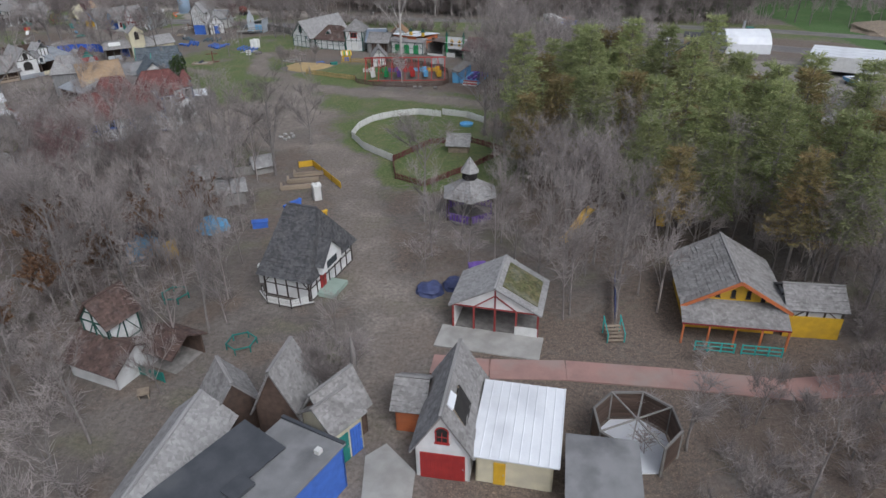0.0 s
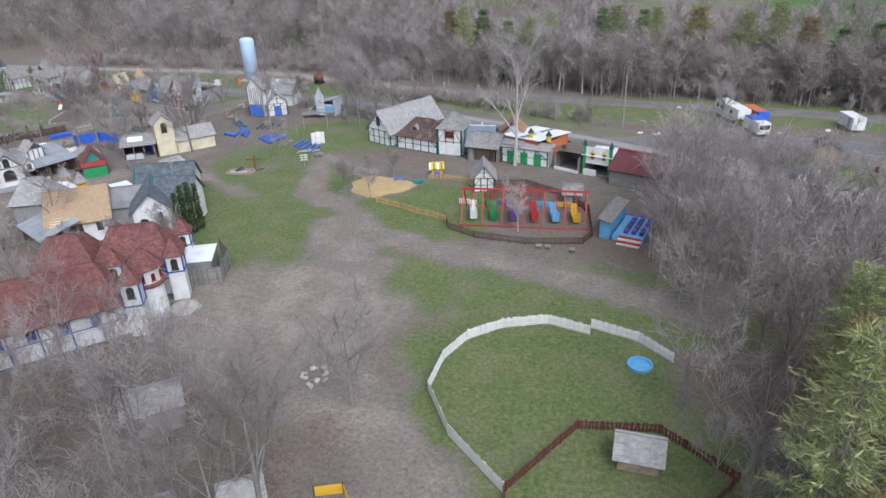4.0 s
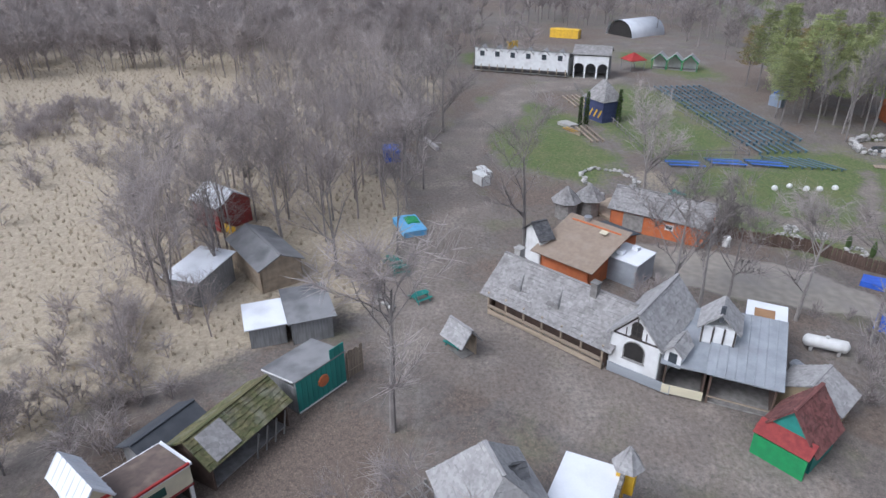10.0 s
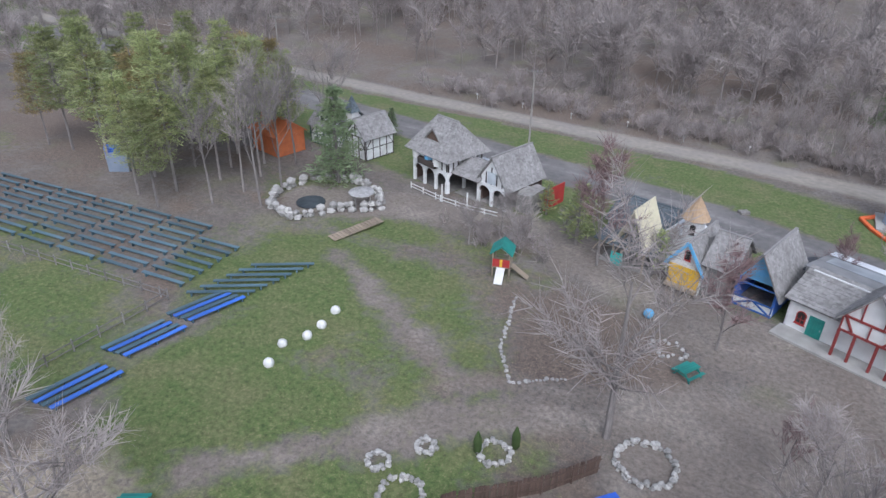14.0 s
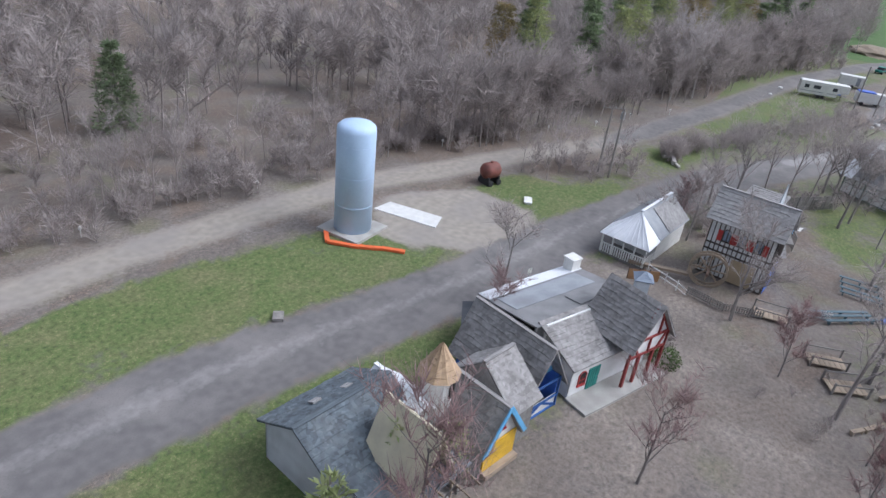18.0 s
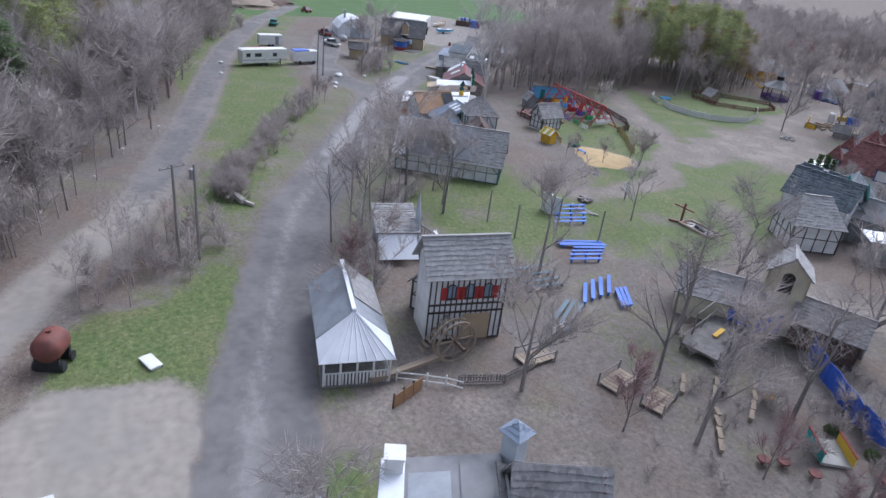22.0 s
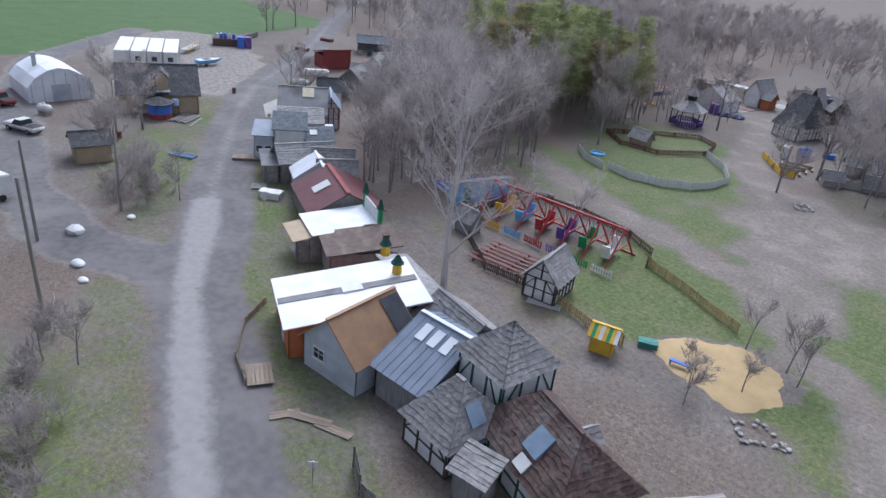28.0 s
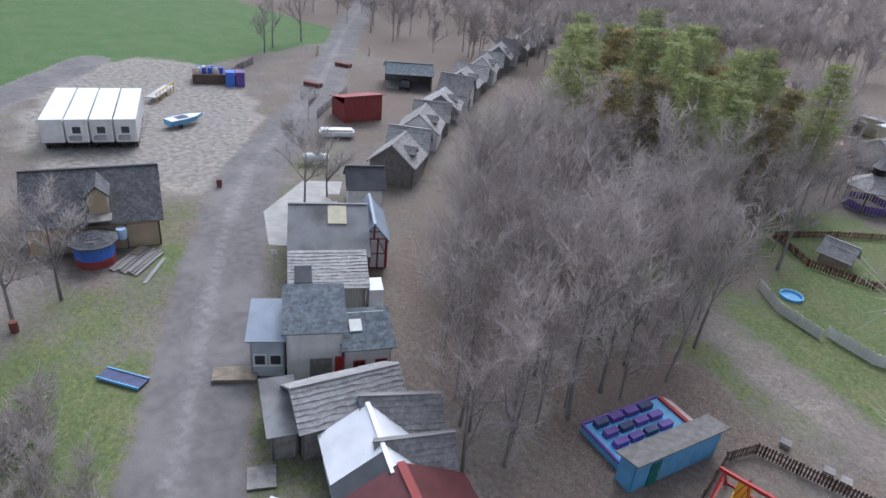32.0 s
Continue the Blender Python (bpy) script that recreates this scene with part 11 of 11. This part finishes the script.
for x, y in fill([(-64, 60), (-40, 44), (-20, 52), (-19, 60), (-26, 66), (-24, 84), (-28, 92), (-44, 100), (-66, 92)], 4.6, 900, [(-27, 48.5, 5), (-14, 63, 6), (-23, 75, 3)]):
    plant("wood_tree" if rnd.random() < 0.7 else "shade_tree", x, y, rnd.uniform(0.6, 0.9))
for x, y in fill([(-36, 24), (-18, 28), (-22, 40), (-32, 44), (-48, 40)], 4.5, 200):
    plant("wood_tree", x, y, rnd.uniform(0.6, 0.85))
for x, y in fill([(18, 30), (40, 30), (48, 44), (30, 45), (16, 40)], 5.5, 200):
    plant("small_tree", x, y, rnd.uniform(0.8, 1.4))
for x, y in fill([(-104, 116), (-112, 128), (-128, 132), (-150, 130), (-175, 133), (-200, 130), (-230, 110), (-190, 100), (-140, 104), (-118, 100), (-100, 104)], 5.2, 1400, [(-110, 116, 6), (-120, 128, 5)]):
    plant("wood_tree" if rnd.random() < 0.6 else "shade_tree", x, y, rnd.uniform(0.65, 0.95))
for x, y in fill([(-150, 200), (-146, 212), (-160, 222), (-185, 215), (-192, 200), (-176, 196), (-160, 192)], 4.2, 500, [(-149, 213, 6)]):
    plant("pine" if x < -160 else "wood_tree", x, y, rnd.uniform(0.75, 1.0))
for x, y in fill([(9, 86), (14, 104), (28, 110), (39, 104), (50, 84), (46, 62), (28, 58), (20, 66), (24, 82)], 4.0, 1500, [(26, 60, 7)]):
    plant("pine", x, y, rnd.uniform(0.75, 1.05))
plant("spruce", -148.2, 210.0, 1.12)
plant("spruce", -152, 228, 0.4)
for x, y, s in ((-117.3, 209.4, 1.0), (-108.6, 207.6, 0.7), (-111, 209.6, 0.8), (-122.5, 214.5, 0.6)):
    plant("young_pine", x, y, s)
for x, y, s in ((-53.4, 133.8, 1.0), (-53.1, 134.9, 1.1), (-52.8, 136.1, 1.1), (-52.5, 137.4, 1.0), (-45.9, 117.2, 0.55), (-45.3, 116.2, 0.5), (-163.2, 159.4, 0.9), (-164.5, 165.5, 0.9), (-162.0, 158.0, 0.8)):
    plant("cypress", x, y, s)
for x, y, s in ((-29.8, 240, 0.9), (-25, 243, 1.0), (-34, 244, 0.95), (9, 236, 1.0), (18, 231, 0.9), (26.4, 226.5, 1.1), (36, 222.5, 1.0), (42, 220, 1.0),
                (48, 218.5, 1.0), (54, 216, 0.9), (-17.6, 234.4, 0.9), (-12, 231, 0.9), (-7, 229.5, 0.9), (60, 214, 1.0), (66, 212, 1.0), (72, 212, 1.0), (80, 208, 1.0), (6, 243, 1.0), (16, 240, 1.0), (28, 235, 1.0), (-87, 268, 0.7)):
    plant("pine", x, y, s * 1.05) if rnd.random() < 0.35 else plant("spruce", x, y, s * 1.5)

TT = [tri_template(tree_data(s, h, 0.95, 2, 250, 0.15, 0.25, 0.07, 7, 2.6, True)) for s, h in ((1, 11), (2, 13), (3, 12), (4, 10), (5, 14))]
SB = [tri_template(tree_data(s, 3.2, 1.3, 2, 150, 0.05, 0.05, 0.035, 7, 1.1, True)) for s in (6, 7, 8)]
lane_x, lane_ys = [-500, -300, -152, -105, -80, -57, -38, -9, 19, 45, 86, 120, 300], [290, 268, 263, 259, 256, 252, 229, 220, 215, 209, 197, 182, 90]
places = []
for _ in range(26000):
    x, y = rnd.uniform(-420, 330), rnd.uniform(190, 440)
    ly = float(np.interp(x, lane_x, lane_ys))
    deep = y - ly
    if deep < 3.5 or (-35 < x < 95 and rnd.random() < 0.3 and deep > 25) or (10 < x < 90 and 300 < y < 400 and rnd.random() < 0.85):
        continue
    if rnd.random() < min(0.8, deep / 190):
        continue
    places.append((x, y, ground_z(x, y), rnd.uniform(0.7, 1.15), rnd.uniform(0, 6.28), rnd.randrange(5)))
    if len(places) == 2000:
        break
for _ in range(6000):
    # woods beyond the marsh, in the west and south
    x, y = rnd.uniform(-420, -95), rnd.uniform(-120, 130)
    edge = 62 + 14 * math.sin(x * 0.045) + 9 * math.sin(x * 0.11 + 1)
    west = x < -215 + 20 * math.sin(y * 0.05)
    if not west and y > edge - 50 + (x + 95) * 0.06:
        continue
    places.append((x, y, 0, rnd.uniform(0.7, 1.15), rnd.uniform(0, 6.28), rnd.randrange(5)))
    if len(places) > 2500:
        break
for _ in range(400):
    x, y = rnd.uniform(-330, -205), rnd.uniform(120, 270)
    if blob(np.float64(x), np.float64(y), -235, 175, 45, 26, 30) < 1:
        continue
    places.append((x, y, 0, rnd.uniform(0.7, 1.1), rnd.uniform(0, 6.28), rnd.randrange(5)))
    if len(places) > 2680:
        break
for _ in range(210):
    # the edge of the woods along the lane
    x = rnd.uniform(-62, 84)
    y = float(np.interp(x, (-62, -38, -9, 19, 45, 86), (236, 225, 218, 212.5, 207, 194))) + abs(rnd.gauss(0, 9))
    places.append((x, y, ground_z(x, y), rnd.uniform(0.6, 1.1), rnd.uniform(0, 6.28), rnd.randrange(5)))
for _ in range(330):
    x, y = rnd.uniform(42, 160), rnd.uniform(-60, 66)
    places.append((x, y, 0, rnd.uniform(0.7, 1.1), rnd.uniform(0, 6.28), rnd.randrange(5)))
for _ in range(1500):
    # the wood's edge beyond the marsh
    x, y = rnd.uniform(-262, -120), rnd.uniform(-70, 125)
    if x > float(np.interp(y, (-70, -5, 8, 26, 40, 64, 80, 100, 125), (-128, -140, -156, -178, -204, -212, -192, -206, -225))):
        continue
    places.append((x, y, 0, rnd.uniform(0.65, 1.1), rnd.uniform(0, 6.28), rnd.randrange(5)))
    if len(places) > 3750:
        break
for _ in range(640):
    # woods behind the south gate
    x, y = rnd.uniform(-170, 120), rnd.uniform(-170, 12)
    if y > -8 and -30 < x < 30:
        continue
    places.append((x, y, 0, rnd.uniform(0.7, 1.1), rnd.uniform(0, 6.28), rnd.randrange(5)))
GT = [tri_template(tree_data(s, h, sp, 3, 620, 0.13, 0.3, 0.024, 5, 1.4, True)) for s, h, sp in ((14, 12, 0.8), (15, 10, 0.95), (16, 13, 0.65), (17, 9, 1.0))]
grove = []


def thicken(poly, gap, lo, hi, clear=()):
    for x, y in fill(poly, gap, 1200, clear):
        grove.append((x, y, ground_z(x, y), rnd.uniform(lo, hi), rnd.uniform(0, 6.28), rnd.randrange(4)))


thicken([(-64, 62), (-23, 62), (-22, 74), (-27, 96), (-40, 108), (-62, 114)], 3.7, 0.6, 1.0, [(-32, 67.5, 3), (-28, 75.6, 2.5), (-32.3, 83.4, 2.5), (-37.6, 97.4, 3)])
thicken([(7, 66), (12, 61), (20, 66), (30, 68), (34, 62), (44, 62), (44, 84), (30, 88), (14, 88), (10, 108), (7.5, 106)], 3.3, 0.6, 1.0, [(14.5, 71.5, 3), (26, 75, 3), (26, 60, 7)])
thicken([(-2, 64), (5, 65), (8, 72), (0, 71)], 3.4, 0.5, 0.8, [(0.8, 62.6, 2.6), (4, 63, 1.8), (3.4, 77, 5)])
thicken([(19.5, 150.5), (10.5, 151.5), (6, 132), (10, 119), (17.5, 108), (38, 112), (37, 124), (26, 140)], 3.0, 0.75, 1.1)
thicken([(-26, 52), (-19.5, 50), (-19.5, 66), (-24, 70), (-34, 58)], 4.0, 0.6, 0.9)
thicken([(34, 62), (38, 52), (48, 46), (50, 66)], 3.6, 0.7, 1.0)
thicken([(-100, 108), (-112, 97), (-130, 96), (-156, 108), (-160, 126), (-128, 128), (-116, 118)], 4.0, 0.8, 1.25, [(-110, 116, 5), (-105, 110, 4)])
thicken([(-64, 92), (-78, 86), (-90, 92), (-88, 104), (-72, 101)], 4.6, 0.5, 0.85)
thicken([(-104, 249), (-80, 244), (-58, 235), (-38, 226), (-38, 231), (-58, 243), (-104, 256)], 2.8, 0.5, 0.85)
thicken([(-62, 223), (-50, 217), (-46, 216), (-50, 222), (-60, 228)], 3.0, 0.35, 0.6)
for x, y, s in ((-50, 201.5, 1.0), (-47.5, 198.5, 1.1), (-45, 196.2, 1.0), (-42.5, 193.5, 0.9), (-52, 204, 0.9), (-61.5, 205.5, 0.8), (-66, 207.5, 0.7), (-83.9, 87.9, 0.9), (-82.4, 79.7, 0.9), (-75.3, 99.3, 0.8), (-90.6, 108.1, 0.8), (-97.6, 112.1, 0.7), (-22, 46, 0.7), (-9, 53, 0.5), (11.5, 56, 0.8), (12.6, 59, 0.9), (19.4, 60, 0.8), (20.4, 57, 0.9), (-64.6, 128.2, 0.55), (-75.5, 127.5, 0.7)):
    grove.append((x, y, 0, s, rnd.uniform(0, 6.28), rnd.randrange(4)))
scatter_mesh("bare_grove", GT, grove, M["twig"], "thickets of slim bare grey trees", "woods")
scatter_mesh("far_woods", TT, places, M["twig"], "bare grey-brown deciduous woods", "woods")
scrub = []


def brush(line, width, n, lo=0.6, hi=1.1):
    for _ in range(n):
        k = rnd.randrange(len(line) - 1)
        s = rnd.random()
        (ax, ay), (bx, by) = line[k], line[k + 1]
        x, y = ax + (bx - ax) * s + rnd.gauss(0, width), ay + (by - ay) * s + rnd.gauss(0, width)
        scrub.append((x, y, 0, rnd.uniform(lo, hi), rnd.uniform(0, 6.28), rnd.randrange(3)))


brush([(-160, 256), (-124, 252), (-96, 249), (-66, 243), (-50, 235)], 2.0, 300)
brush([(-150, 266), (-100, 262), (-40, 250), (-20, 234), (10, 222), (50, 208), (86, 196)], 2.2, 260, 0.8, 1.3)
brush([(-40, 213), (-32.8, 210.6), (-16.5, 203.0), (4.6, 191.8)], 1.0, 110, 0.6, 1.0)
brush([(-58, 224), (-52, 219), (-47, 216)], 1.8, 24, 0.6, 1.0)
brush([(-64, 205), (-56, 202), (-46, 196), (-38, 190)], 1.6, 36, 0.5, 0.9)
brush([(-90, 190), (-84, 180), (-76, 172)], 3.0, 34, 0.25, 0.5)
brush([(-93.5, 166), (-88, 172), (-86, 180)], 3.2, 36, 0.4, 0.8)
brush([(-128, 206), (-118, 206)], 1.6, 30, 0.5, 0.9)
brush([(-64, 78), (-80, 86), (-82, 100), (-92, 106), (-108, 102)], 4.0, 130, 0.6, 1.3)
brush([(-114, 50), (-126, 40), (-142, 34), (-146, 24)], 6.5, 420, 0.8, 1.5)
brush([(-155, 62), (-166, 60), (-178, 62)], 4.0, 90, 0.6, 1.1)
brush([(-96, 64), (-130, 58), (-160, 70), (-190, 80), (-150, 88)], 9.0, 120, 0.7, 1.3)
brush([(24, 176), (30, 172), (36, 170)], 1.8, 40, 0.6, 1.0)
brush([(-40, 36), (-30, 46), (-36, 60), (-30, 80)], 4.5, 130, 0.5, 0.9)
brush([(20, 36), (34, 40), (42, 60)], 4.5, 80, 0.5, 0.9)
brush([(-10, 46), (-8, 50), (-12, 48)], 1.4, 26, 0.4, 0.7)
scatter_mesh("scrub", SB, scrub, M["twig"], "bare grey scrub and brushwood", "scrub")
# reeds of the marsh
blade = []
for k in range(3):
    V, F = [], []
    for j in range(7):
        a, r, h = rnd.uniform(0, 6.28), rnd.uniform(0, 0.5), rnd.uniform(0.5, 1.1)
        x, y, e = r * math.cos(a), r * math.sin(a), rnd.uniform(-0.35, 0.35)
        V += [(x - 0.05, y, 0), (x + 0.05, y, 0), (x + e, y + rnd.uniform(-0.35, 0.35), h)]
        F.append((3 * j, 3 * j + 1, 3 * j + 2))
    blade.append((np.array(V), np.array(F)))
mi = np.argwhere((marsh > 0.5) & (GX > -230) & (GX < -62) & (GY > 25))
pick = np.random.RandomState(4).permutation(len(mi))[:16000]
reeds = [(float(GX[i, j]) + rnd.uniform(-0.4, 0.4), float(GY[i, j]) + rnd.uniform(-0.4, 0.4), 0, rnd.uniform(0.3, 0.75), rnd.uniform(0, 6.28), rnd.randrange(3)) for i, j in mi[pick]]
scatter_mesh("reeds", blade, reeds, M["reed"], "dry straw-coloured marsh reeds", "reeds")
